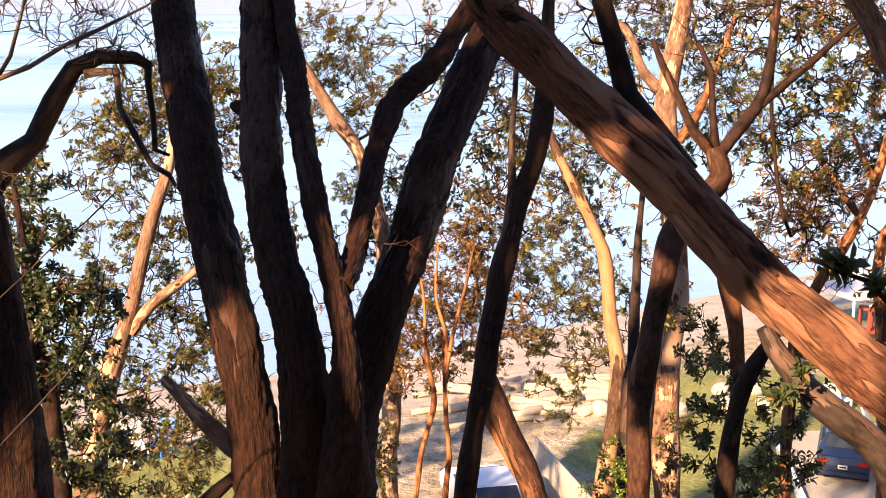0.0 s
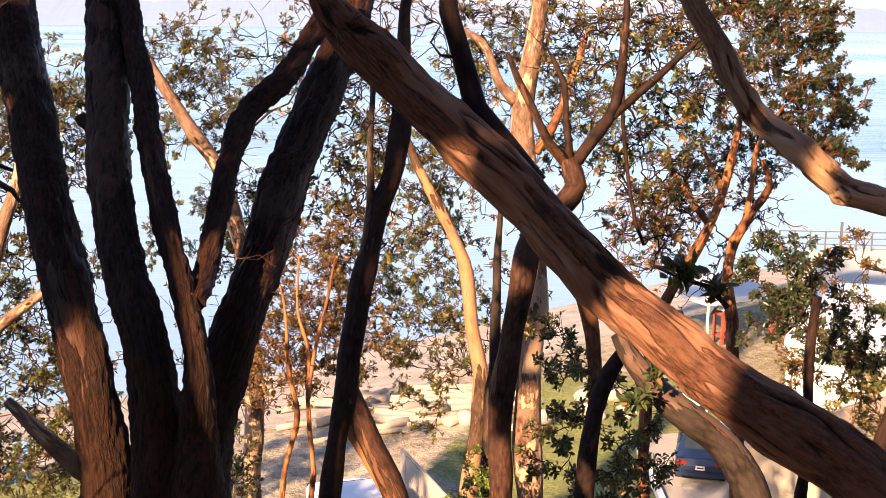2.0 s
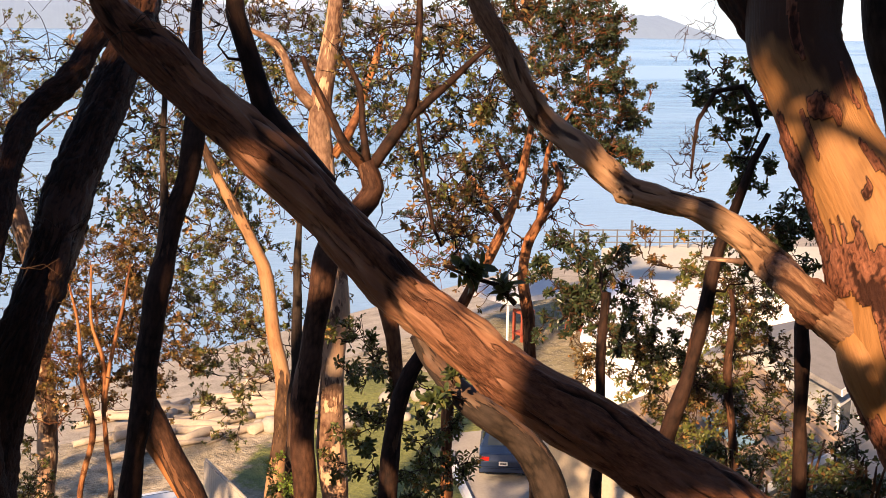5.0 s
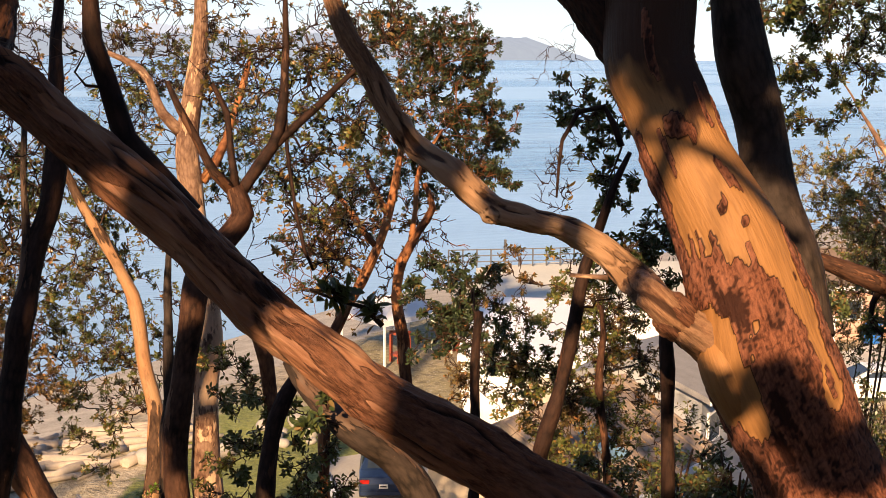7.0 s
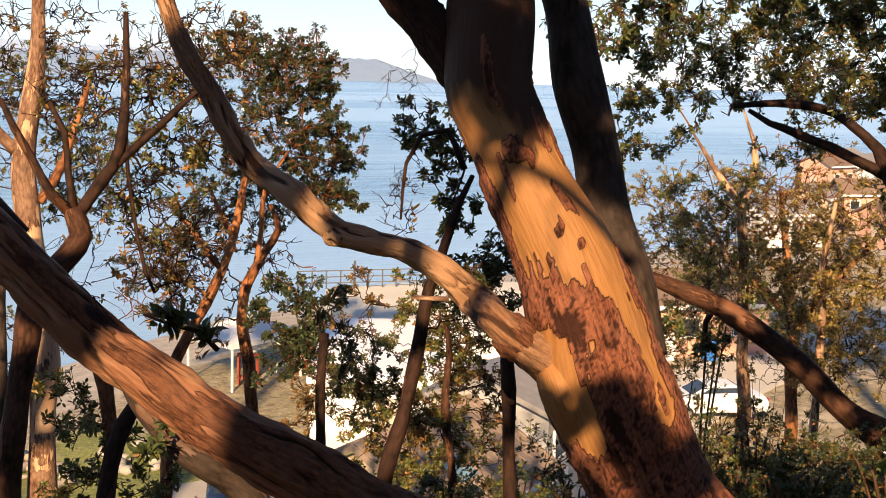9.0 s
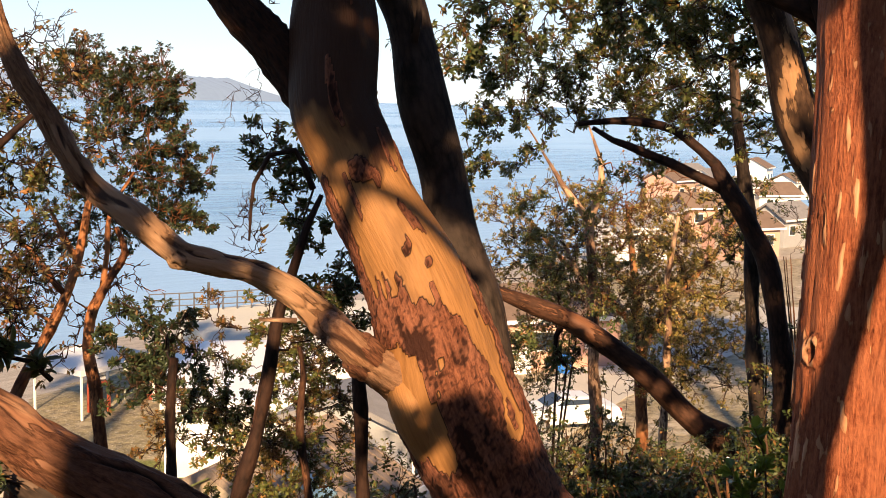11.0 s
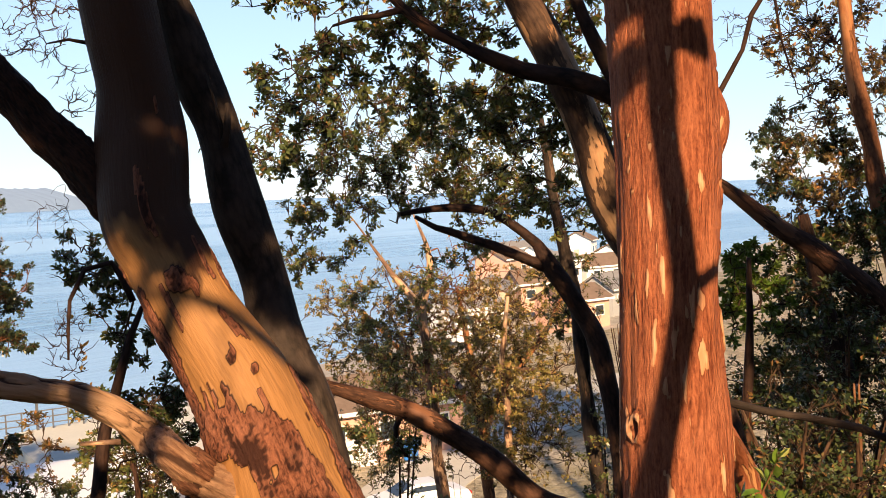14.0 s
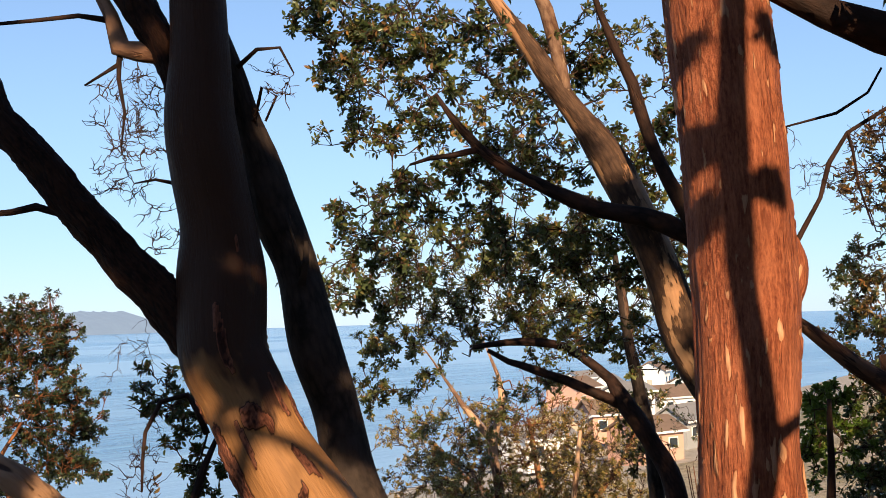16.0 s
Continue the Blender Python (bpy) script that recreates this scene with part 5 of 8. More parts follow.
crown(t13, [(-0.688, 9.519, 14.582, 0.220, 0.160, 18), (-0.473, 9.483, 14.442, 0.220, 0.160, 18), (-0.760, 9.465, 14.300, 0.220, 0.180, 18), (-0.438, 9.425, 14.161, 0.200, 0.160, 16), (-0.654, 9.398, 13.984, 0.220, 0.160, 18), (-0.329, 9.513, 14.619, 0.160, 0.120, 10), (-0.758, 9.577, 14.863, 0.200, 0.140, 14), (-0.561, 9.588, 14.952, 0.160, 0.100, 10), (-0.313, 9.379, 13.950, 0.180, 0.140, 12), (-0.685, 9.652, 15.251, 0.180, 0.120, 10), (-0.476, 9.322, 13.633, 0.220, 0.140, 16), (-0.225, 9.320, 13.669, 0.180, 0.140, 12)], LEAF_DEEP_SHADE, 0.055, 10, 64, dense=3.2, spread=1.25)

t14 = tree_at((1.505, 15.469, 9.803), "madrona with a pale slanting limb and airy crown")
limb(t14, "trunk", [(0.236, 16.777, 16.132, 0.041), (0.506, 16.675, 15.666, 0.061), (0.776, 16.572, 15.2, 0.078), (1.06, 16.479, 14.788, 0.085), (1.282, 16.368, 14.269, 0.092), (1.45, 16.202, 13.47, 0.099), (1.514, 16, 12.47, 0.109), (1.508, 15.629, 10.603, 0.129)], BARK_PALE, 10, 0, 0.1, True)
crown(t14, [(1.021, 17.459, 15.983, 0.476, 0.408, 44), (1.162, 17.328, 15.354, 0.408, 0.408, 40), (0.733, 17.288, 15.072, 0.408, 0.408, 30), (1.444, 17.122, 14.375, 0.408, 0.408, 30), (0.593, 17.446, 15.842, 0.408, 0.408, 30), (0.871, 17.004, 13.673, 0.476, 0.408, 34), (1.726, 16.945, 13.536, 0.34, 0.408, 22), (1.149, 16.547, 11.434, 0.476, 0.476, 36), (2.162, 17.404, 15.918, 0.272, 0.476, 20)], LEAF, 0.049, 24, 18, bare=0.1)

t15 = tree_at((3.775, 9.342, 12.753), "dark leaning stem with a leafy shrub round it")
limb(t15, "trunk", [(4.136, 9.629, 14.262, 0.038), (4.06, 9.61, 14.152, 0.053), (3.929, 9.571, 13.931, 0.06), (3.834, 9.508, 13.599, 0.064), (3.776, 9.43, 13.194, 0.068)], BARK_DARK, 10, 0, 0.1, True)
limb(t15, "limb", [(4.029, 10.725, 14.619, 0.051), (4.07, 10.674, 14.371, 0.059), (4.132, 10.605, 14.04, 0.063), (4.152, 10.539, 13.709, 0.059), (4.019, 10.096, 13.51, 0.056)], BARK_ORANGE, 10)
crown(t15, [(4.519, 10.488, 13.369, 0.323, 0.403, 50), (3.928, 10.551, 13.574, 0.202, 0.282, 26), (4.122, 11.541, 13.741, 0.267, 0.267, 26), (4.285, 10.215, 13.033, 0.315, 0.197, 30), (3.708, 10.285, 13.274, 0.158, 0.158, 14)], LEAF, 0.06, 8, 19, dense=3.0, spread=1.3)

t16 = tree_at((4.221, 7.694, 13.482), "dark bent trunk leaning downhill")
limb(t16, "trunk", [(3.678, 8.469, 14.616, 0.039), (3.769, 8.416, 14.456, 0.062), (3.919, 8.131, 14.264, 0.08), (4.131, 8.042, 14.081, 0.086), (4.257, 7.98, 13.926, 0.096), (4.313, 7.93, 13.74, 0.105)], BARK_GREY, 16, 0.003, 0.1, True, 0.06)

t17 = tree_at((6.106, 12.429, 11.119), "orange-barked madrona with twisting limbs and dark crown")
limb(t17, "trunk", [(6.499, 13.086, 15.08, 0.0224), (6.569, 13.021, 14.833, 0.036), (6.416, 13.017, 14.608, 0.0448), (6.245, 13.007, 14.329, 0.0496), (6.164, 12.954, 13.94, 0.0584), (6.182, 12.844, 13.387, 0.0632), (6.204, 12.722, 12.78, 0.0672)], BARK_ORANGE, 10, 0, 0.12, True)
limb(t17, "limb", [(6.238, 13.035, 15.56, 0.0224), (6.195, 13.004, 15.341, 0.0352), (6.059, 12.945, 14.849, 0.044), (5.909, 12.91, 14.466, 0.0512), (5.761, 12.884, 14.137, 0.0552), (5.537, 12.873, 13.779, 0.0552), (5.366, 12.838, 13.368, 0.0576), (5.283, 12.651, 12.279, 0.0616)], BARK_ORANGE, 10, 0, 0.12, True)
limb(t17, "limb", [(5.491, 13.134, 15.083, 0.02), (5.647, 13.059, 14.896, 0.0264), (5.749, 12.996, 14.707, 0.0312), (5.931, 12.904, 14.466, 0.0352)], BARK_ORANGE, 8)
limb(t17, "limb", [(5.845, 13.082, 15.28, 0.0176), (5.945, 13.004, 15.01, 0.0264), (6.046, 12.937, 14.795, 0.0328)], BARK_ORANGE, 8)
limb(t17, "limb", [(6.715, 13.132, 15.609, 0.016), (6.459, 13.123, 15.217, 0.0224), (6.395, 13.065, 14.829, 0.0296), (6.331, 13.018, 14.496, 0.0336)], BARK_ORANGE, 8)
limb(t17, "limb", [(5.606, 12.965, 14.351, 0.0136), (5.764, 12.904, 14.246, 0.02), (5.874, 12.898, 14.357, 0.0264)], BARK_ORANGE, 8)
crown(t17, [(7.018, 13.844, 16.443, 0.394, 0.338, 46), (7.257, 13.646, 15.723, 0.338, 0.281, 40), (7.16, 13.592, 15.314, 0.338, 0.281, 36), (6.606, 13.87, 16.029, 0.338, 0.338, 34), (6.248, 13.849, 15.441, 0.338, 0.281, 26), (6.057, 13.764, 14.741, 0.338, 0.338, 20), (5.703, 13.775, 14.327, 0.338, 0.338, 16), (6.635, 13.652, 14.926, 0.281, 0.281, 16), (6.677, 13.952, 16.553, 0.281, 0.225, 20)], LEAF_DEEP_SHADE, 0.049, 24, 20, bare=0.15, twig_mat=BARK_ORANGE, dense=6.0)
crown(t17, [(7.125, 13.827, 16.616, 0.260, 0.200, 26), (7.323, 13.703, 16.422, 0.240, 0.160, 24), (7.023, 13.793, 16.168, 0.300, 0.160, 24), (7.357, 13.655, 16.231, 0.180, 0.140, 16), (7.450, 13.523, 15.726, 0.200, 0.140, 18), (7.501, 13.453, 15.459, 0.180, 0.160, 18), (7.330, 13.477, 15.159, 0.260, 0.180, 24), (7.533, 13.365, 15.043, 0.180, 0.120, 12), (6.584, 14.100, 16.788, 0.240, 0.200, 22), (6.241, 14.216, 16.575, 0.250, 0.200, 22)], LEAF_DEEP_SHADE, 0.049, 16, 58, twig_mat=BARK_ORANGE, dense=5.0, spread=1.3)

t18 = tree_at((5.544, 9.756, 12.856), "small dark-leaved madrona with a cut stem")
limb(t18, "trunk", [(5.655, 10.03, 14.434, 0.034), (5.623, 9.99, 14.185, 0.036), (5.579, 9.914, 13.728, 0.038), (5.534, 9.838, 13.271, 0.042)], BARK_DARK, 10, 0, 0.08, True)
crown(t18, [(5.858, 10.915, 14.562, 0.309, 0.176, 34), (5.94, 10.834, 14.245, 0.264, 0.176, 30), (5.666, 10.868, 14.058, 0.22, 0.22, 26), (6.111, 10.73, 13.931, 0.22, 0.176, 16), (5.538, 10.952, 14.328, 0.132, 0.176, 12)], LEAF_DEEP_SHADE, 0.055, 10, 21, dense=3.6, spread=1.25)

t19 = tree_at((5.234, 8.241, 13.374), "leaning dark stem with drooping bare twigs")
limb(t19, "trunk", [(5.888, 8.373, 15.772, 0.016), (5.797, 8.383, 15.595, 0.025), (5.72, 8.38, 15.383, 0.03), (5.588, 8.382, 15.065, 0.039), (5.488, 8.346, 14.607, 0.043), (5.38, 8.332, 14.255, 0.046), (5.263, 8.322, 13.902, 0.048)], BARK_DARK, 12, 0, 0.1, True)
limb(t19, "branch", [(5.449, 8.519, 15.486, 0.007), (5.501, 8.558, 15.838, 0.012), (5.609, 8.541, 16.015, 0.018), (5.757, 8.481, 16.052, 0.018), (5.841, 8.4, 15.807, 0.021)], BARK_DARK, 6)
crown(t19, [(5.859, 8.861, 16.071, 0.214, 0.143, 26), (5.949, 8.781, 15.851, 0.214, 0.178, 26), (5.965, 8.716, 15.519, 0.178, 0.178, 24), (6.049, 8.619, 15.188, 0.285, 0.214, 36), (6.209, 8.515, 15.005, 0.178, 0.178, 20), (6.101, 8.544, 14.893, 0.214, 0.143, 18)], LEAF_DARK, 0.055, 10, 22, dense=2.4, spread=1.25)

t20 = tree_at((5.293, 6.968, 13.855), "straight dark pole of a shaded trunk")
limb(t20, "trunk", [(5.353, 7.146, 15.01, 0.033), (5.338, 7.105, 14.743, 0.038), (5.325, 7.053, 14.417, 0.038), (5.305, 6.999, 14.062, 0.041)], BARK_DARK, 10, 0, 0.06, True)

t21 = tree_at((7.609, 11.235, 11.843), "sunlit young madrona with an orange stem")
limb(t21, "trunk", [(7.692, 11.584, 14.024, 0.024), (7.706, 11.531, 13.759, 0.03), (7.64, 11.475, 13.279, 0.038), (7.663, 11.352, 12.641, 0.043)], BARK_BROWN, 10, 0, 0.1, True)
crown(t21, [(7.786, 12.199, 14.128, 0.27, 0.27, 26), (7.968, 12.038, 13.683, 0.324, 0.27, 34), (7.833, 11.999, 13.123, 0.485, 0.324, 46), (8.064, 11.807, 12.623, 0.485, 0.324, 46), (7.393, 12.275, 13.565, 0.324, 0.27, 30), (7.213, 12.276, 13.116, 0.377, 0.27, 34), (7.537, 12.013, 12.45, 0.485, 0.324, 40)], LEAF, 0.055, 11, 23, spread=1.45)

crown(t21, [(6.889, 12.54, 13.782, 0.324, 0.324, 26), (7.172, 12.492, 14.232, 0.27, 0.216, 16), (8.142, 12.02, 14.02, 0.324, 0.324, 26), (8.317, 11.843, 13.464, 0.324, 0.324, 30), (6.915, 12.449, 13.336, 0.324, 0.27, 26), (7.517, 12.121, 13.008, 0.431, 0.324, 36), (8.085, 11.867, 13.015, 0.377, 0.324, 30), (6.586, 12.536, 12.997, 0.27, 0.27, 20)], LEAF_BROWN, 0.05, 13, 36, 0.007, dense=2.6, spread=1.4)

# ---- trees: towards the town ----
t22 = tree_at((8.094, 6.013, 14.404), "leaning dark trunk with dappled pale bark and a wide crown")
limb(t22, "trunk", [(7.024, 7.19, 18.766, 0.039), (7.213, 7.044, 18.403, 0.057), (7.401, 6.895, 18.075, 0.071), (7.537, 6.792, 17.785, 0.078), (7.672, 6.689, 17.495, 0.096), (7.814, 6.586, 17.134, 0.114), (7.999, 6.45, 16.664, 0.128), (8.15, 6.344, 16.231, 0.135), (8.327, 6.214, 15.797, 0.143), (8.545, 6.057, 15.22, 0.15)], BARK_DAPPLED, 16, 0.003, 0.08, True, 0.06)
limb(t22, "limb", [(6.712, 7.144, 17.834, 0.010), (6.758, 7.108, 17.740, 0.016), (6.823, 7.057, 17.635, 0.024), (6.913, 6.983, 17.504, 0.032), (7.04, 6.876, 17.37, 0.041), (7.243, 6.697, 17.242, 0.048), (7.446, 6.519, 17.114, 0.051), (7.647, 6.336, 17.054, 0.053), (7.85, 6.158, 16.926, 0.062), (8.03, 6.013, 16.645, 0.075)], BARK_DARK, 12)
limb(t22, "limb", [(6.601, 7.280, 17.415, 0.008), (6.688, 7.196, 17.453, 0.014), (6.788, 7.102, 17.465, 0.018), (6.913, 6.984, 17.498, 0.024)], BARK_DARK, 8)
limb(t22, "limb", [(7.296, 6.413, 18.488, 0.014), (7.349, 6.38, 18.284, 0.019), (7.414, 6.335, 18.079, 0.027), (7.505, 6.27, 17.84, 0.034), (7.623, 6.195, 17.397, 0.041), (7.766, 6.092, 17.021, 0.047), (7.895, 6.001, 16.645, 0.057)], BARK_DARK, 12)
limb(t22, "limb", [(7.313, 6.929, 18.683, 0.032), (7.409, 6.862, 18.395, 0.046), (7.48, 6.822, 18.072, 0.053), (7.51, 6.814, 17.822, 0.061)], BARK_PALE, 10)
crown(t22, [(6.399, 8.026, 18.486, 0.173, 0.104, 20), (6.672, 7.799, 18.147, 0.278, 0.278, 44), (6.941, 7.561, 17.99, 0.243, 0.208, 36), (7.257, 7.243, 18.304, 0.347, 0.243, 50), (6.822, 7.738, 17.16, 0.278, 0.243, 46), (7.166, 7.405, 17.327, 0.208, 0.208, 30), (7.631, 6.897, 18.288, 0.243, 0.208, 26), (7.453, 7.107, 17.714, 0.208, 0.173, 26), (8.122, 6.493, 17.613, 0.139, 0.208, 20), (6.667, 7.781, 18.438, 0.278, 0.139, 34), (6.854, 7.734, 16.832, 0.243, 0.173, 34), (6.697, 7.896, 16.62, 0.208, 0.173, 28), (7.043, 7.441, 18.313, 0.208, 0.208, 26), (7.387, 7.235, 16.882, 0.208, 0.208, 20), (6.456, 7.99, 18.265, 0.173, 0.208, 16), (7.792, 6.753, 18.209, 0.208, 0.208, 16)], LEAF_DARK, 0.054, 9, 24, dense=2.4, spread=1.35)

crown(t22, [(6.698, 8.079, 17.935, 0.214, 0.214, 26), (6.921, 7.887, 17.74, 0.214, 0.178, 30), (7.196, 7.636, 17.691, 0.249, 0.214, 34), (7.412, 7.418, 17.905, 0.285, 0.214, 36), (7.684, 7.155, 18.043, 0.249, 0.249, 30), (7.959, 6.905, 17.957, 0.214, 0.214, 24), (8.119, 6.736, 18.211, 0.214, 0.214, 20), (6.746, 7.999, 18.381, 0.214, 0.178, 24), (7.02, 7.745, 18.37, 0.249, 0.178, 28), (7.418, 7.442, 17.532, 0.249, 0.178, 28), (7.638, 7.243, 17.448, 0.214, 0.178, 20), (7.146, 7.705, 17.394, 0.214, 0.178, 26), (6.768, 8.085, 17.037, 0.178, 0.214, 20), (7.263, 7.632, 16.942, 0.249, 0.178, 24), (8.187, 6.735, 17.425, 0.178, 0.214, 18), (8.286, 6.591, 18.092, 0.178, 0.214, 16), (6.608, 8.256, 16.745, 0.143, 0.178, 14)], LEAF, 0.054, 9, 32, dense=1.9, spread=1.35, bare=0.1)
crown(t22, [(7.968, 7.294, 16.941, 0.214, 0.214, 24), (8.349, 6.991, 16.915, 0.249, 0.214, 30), (8.597, 6.75, 16.627, 0.214, 0.249, 30), (8.402, 6.851, 16.287, 0.249, 0.214, 26), (8.848, 6.595, 16.894, 0.214, 0.214, 24), (8.76, 6.583, 16.372, 0.214, 0.214, 24), (8.088, 7.125, 16.463, 0.214, 0.214, 24)], LEAF, 0.054, 9, 34, dense=3.0, spread=1.35, bare=0.1)
crown(t22, [(7.745, 7.281, 17.441, 0.249, 0.214, 24), (7.933, 7.064, 17.129, 0.214, 0.214, 24), (8.211, 6.795, 17.412, 0.214, 0.214, 20), (8.125, 6.847, 16.892, 0.214, 0.214, 20), (7.805, 7.17, 16.762, 0.214, 0.178, 20), (8.347, 6.632, 17.104, 0.178, 0.214, 18), (8.065, 6.957, 17.571, 0.249, 0.143, 18)], LEAF, 0.054, 9, 38, dense=2.8, spread=1.35, bare=0.1)

t23 = tree_at((10.655, 8.306, 13.468), "dark forked madrona with long level limbs and full crown")
limb(t23, "trunk", [(10.385, 8.889, 15.873, 0.052), (10.469, 8.778, 15.628, 0.083), (10.589, 8.63, 15.364, 0.088), (10.705, 8.459, 14.904, 0.093), (10.743, 8.339, 14.289, 0.103), (10.744, 8.253, 13.674, 0.113)], BARK_DARK, 12, 0, 0.1, True)
limb(t23, "limb", [(9.497, 9.758, 16.208, 0.021), (9.727, 9.55, 16.242, 0.034), (10.028, 9.268, 16.216, 0.041), (10.21, 9.083, 16.101, 0.046), (10.385, 8.889, 15.873, 0.057), (10.47, 8.779, 15.644, 0.067)], BARK_DARK, 10)
limb(t23, "limb", [(9.59, 9.668, 16.179, 0.021), (9.716, 9.536, 16.068, 0.028), (10.01, 9.244, 15.919, 0.041), (10.265, 8.986, 15.769, 0.049), (10.483, 8.763, 15.618, 0.057)], BARK_DARK, 10)
limb(t23, "limb", [(10.771, 9.109, 17.072, 0.026), (10.778, 9.03, 16.546, 0.048), (10.793, 8.943, 16.019, 0.058), (10.818, 8.818, 15.282, 0.064), (10.805, 8.713, 14.44, 0.069), (10.793, 8.608, 13.597, 0.079)], BARK_GREY, 10, root=True)
crown(t23, [(9.449, 10.653, 16.903, 0.464, 0.361, 50), (9.747, 10.332, 16.584, 0.464, 0.309, 60), (10.164, 9.991, 16.913, 0.464, 0.413, 70), (10.556, 9.615, 16.812, 0.464, 0.464, 70), (10.332, 9.765, 16.405, 0.464, 0.258, 46), (10.771, 9.363, 16.438, 0.413, 0.413, 56), (10.111, 10.1, 17.343, 0.309, 0.309, 30), (9.249, 10.744, 16.227, 0.258, 0.206, 26), (9.145, 10.785, 15.822, 0.206, 0.258, 18), (9.383, 10.564, 15.825, 0.206, 0.206, 12), (11.235, 8.905, 16.23, 0.309, 0.413, 30), (9.645, 10.375, 16.206, 0.309, 0.206, 26), (10.738, 9.499, 17.191, 0.413, 0.309, 30), (10.944, 9.055, 15.364, 0.309, 0.309, 20), (10.338, 9.682, 15.84, 0.361, 0.206, 16)], LEAF, 0.052, 11, 25, dense=3.6, spread=1.4)

t24 = tree_at((13.626, 13.44, 11.05), "pale forked madrona among shrubs")
limb(t24, "trunk", [(13.747, 14.074, 16.447, 0.007), (13.809, 13.976, 16.133, 0.014), (13.868, 13.889, 15.873, 0.022), (13.906, 13.818, 15.649, 0.032), (13.899, 13.769, 15.252, 0.048), (13.782, 13.81, 14.759, 0.072), (13.772, 13.744, 14.221, 0.072), (13.752, 13.61, 13.111, 0.084), (13.686, 13.495, 11.843, 0.092)], BARK_PALE, 10, 0, 0.1, True)
limb(t24, "limb", [(13.112, 14.610, 16.189, 0.007), (13.246, 14.451, 15.901, 0.013), (13.342, 14.334, 15.666, 0.020), (13.428, 14.237, 15.483, 0.028), (13.57, 14.057, 15.129, 0.044), (13.77, 13.821, 14.759, 0.06)], BARK_PALE, 8)
limb(t24, "limb", [(13.507, 14.011, 14.375, 0.028), (13.629, 13.843, 13.981, 0.04), (13.75, 13.688, 13.666, 0.048)], BARK_PALE, 8)
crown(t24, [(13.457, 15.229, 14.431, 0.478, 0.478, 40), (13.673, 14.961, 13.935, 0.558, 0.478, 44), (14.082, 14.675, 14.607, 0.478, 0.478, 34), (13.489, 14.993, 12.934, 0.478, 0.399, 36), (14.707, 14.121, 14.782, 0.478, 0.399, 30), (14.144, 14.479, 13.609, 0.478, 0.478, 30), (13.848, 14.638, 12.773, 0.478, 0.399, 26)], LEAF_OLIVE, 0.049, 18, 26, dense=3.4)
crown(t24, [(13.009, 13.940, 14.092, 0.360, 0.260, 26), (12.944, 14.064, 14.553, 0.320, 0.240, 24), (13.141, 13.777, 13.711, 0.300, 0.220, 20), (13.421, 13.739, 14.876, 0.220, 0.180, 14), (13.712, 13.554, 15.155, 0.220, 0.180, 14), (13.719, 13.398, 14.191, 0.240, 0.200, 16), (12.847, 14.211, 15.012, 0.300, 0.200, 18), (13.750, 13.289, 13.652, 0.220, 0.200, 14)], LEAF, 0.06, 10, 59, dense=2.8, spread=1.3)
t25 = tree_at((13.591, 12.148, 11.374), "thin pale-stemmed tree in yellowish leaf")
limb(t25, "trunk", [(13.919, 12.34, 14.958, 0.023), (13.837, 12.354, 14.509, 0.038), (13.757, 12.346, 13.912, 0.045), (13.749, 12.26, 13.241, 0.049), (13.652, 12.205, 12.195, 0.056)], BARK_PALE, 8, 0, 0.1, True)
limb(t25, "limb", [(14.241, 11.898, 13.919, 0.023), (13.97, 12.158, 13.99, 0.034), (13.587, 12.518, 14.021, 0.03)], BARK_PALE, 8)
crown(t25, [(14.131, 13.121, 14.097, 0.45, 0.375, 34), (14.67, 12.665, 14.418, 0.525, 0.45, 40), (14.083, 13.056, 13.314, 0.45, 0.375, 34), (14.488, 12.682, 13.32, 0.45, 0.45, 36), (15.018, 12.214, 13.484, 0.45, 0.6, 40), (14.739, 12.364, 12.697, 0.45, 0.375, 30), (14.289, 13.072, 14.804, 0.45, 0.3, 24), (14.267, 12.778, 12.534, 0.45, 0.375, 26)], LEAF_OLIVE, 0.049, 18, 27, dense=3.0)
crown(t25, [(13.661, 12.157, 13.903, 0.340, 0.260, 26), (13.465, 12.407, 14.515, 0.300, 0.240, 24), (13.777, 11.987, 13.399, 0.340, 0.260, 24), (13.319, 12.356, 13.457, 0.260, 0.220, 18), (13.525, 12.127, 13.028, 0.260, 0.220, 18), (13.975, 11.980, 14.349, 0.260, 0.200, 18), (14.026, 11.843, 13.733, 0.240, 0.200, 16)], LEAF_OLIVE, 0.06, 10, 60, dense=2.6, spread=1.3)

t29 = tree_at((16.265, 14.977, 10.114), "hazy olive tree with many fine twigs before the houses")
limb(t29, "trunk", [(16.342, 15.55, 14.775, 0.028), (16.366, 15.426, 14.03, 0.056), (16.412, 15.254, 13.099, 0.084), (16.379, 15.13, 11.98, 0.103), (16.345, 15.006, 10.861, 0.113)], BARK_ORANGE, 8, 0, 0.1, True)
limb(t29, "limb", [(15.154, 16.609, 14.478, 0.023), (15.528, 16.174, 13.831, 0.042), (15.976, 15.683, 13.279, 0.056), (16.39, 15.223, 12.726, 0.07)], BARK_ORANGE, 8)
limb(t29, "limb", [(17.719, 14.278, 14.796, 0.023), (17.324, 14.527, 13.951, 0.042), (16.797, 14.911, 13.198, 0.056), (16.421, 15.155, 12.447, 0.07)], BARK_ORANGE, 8)
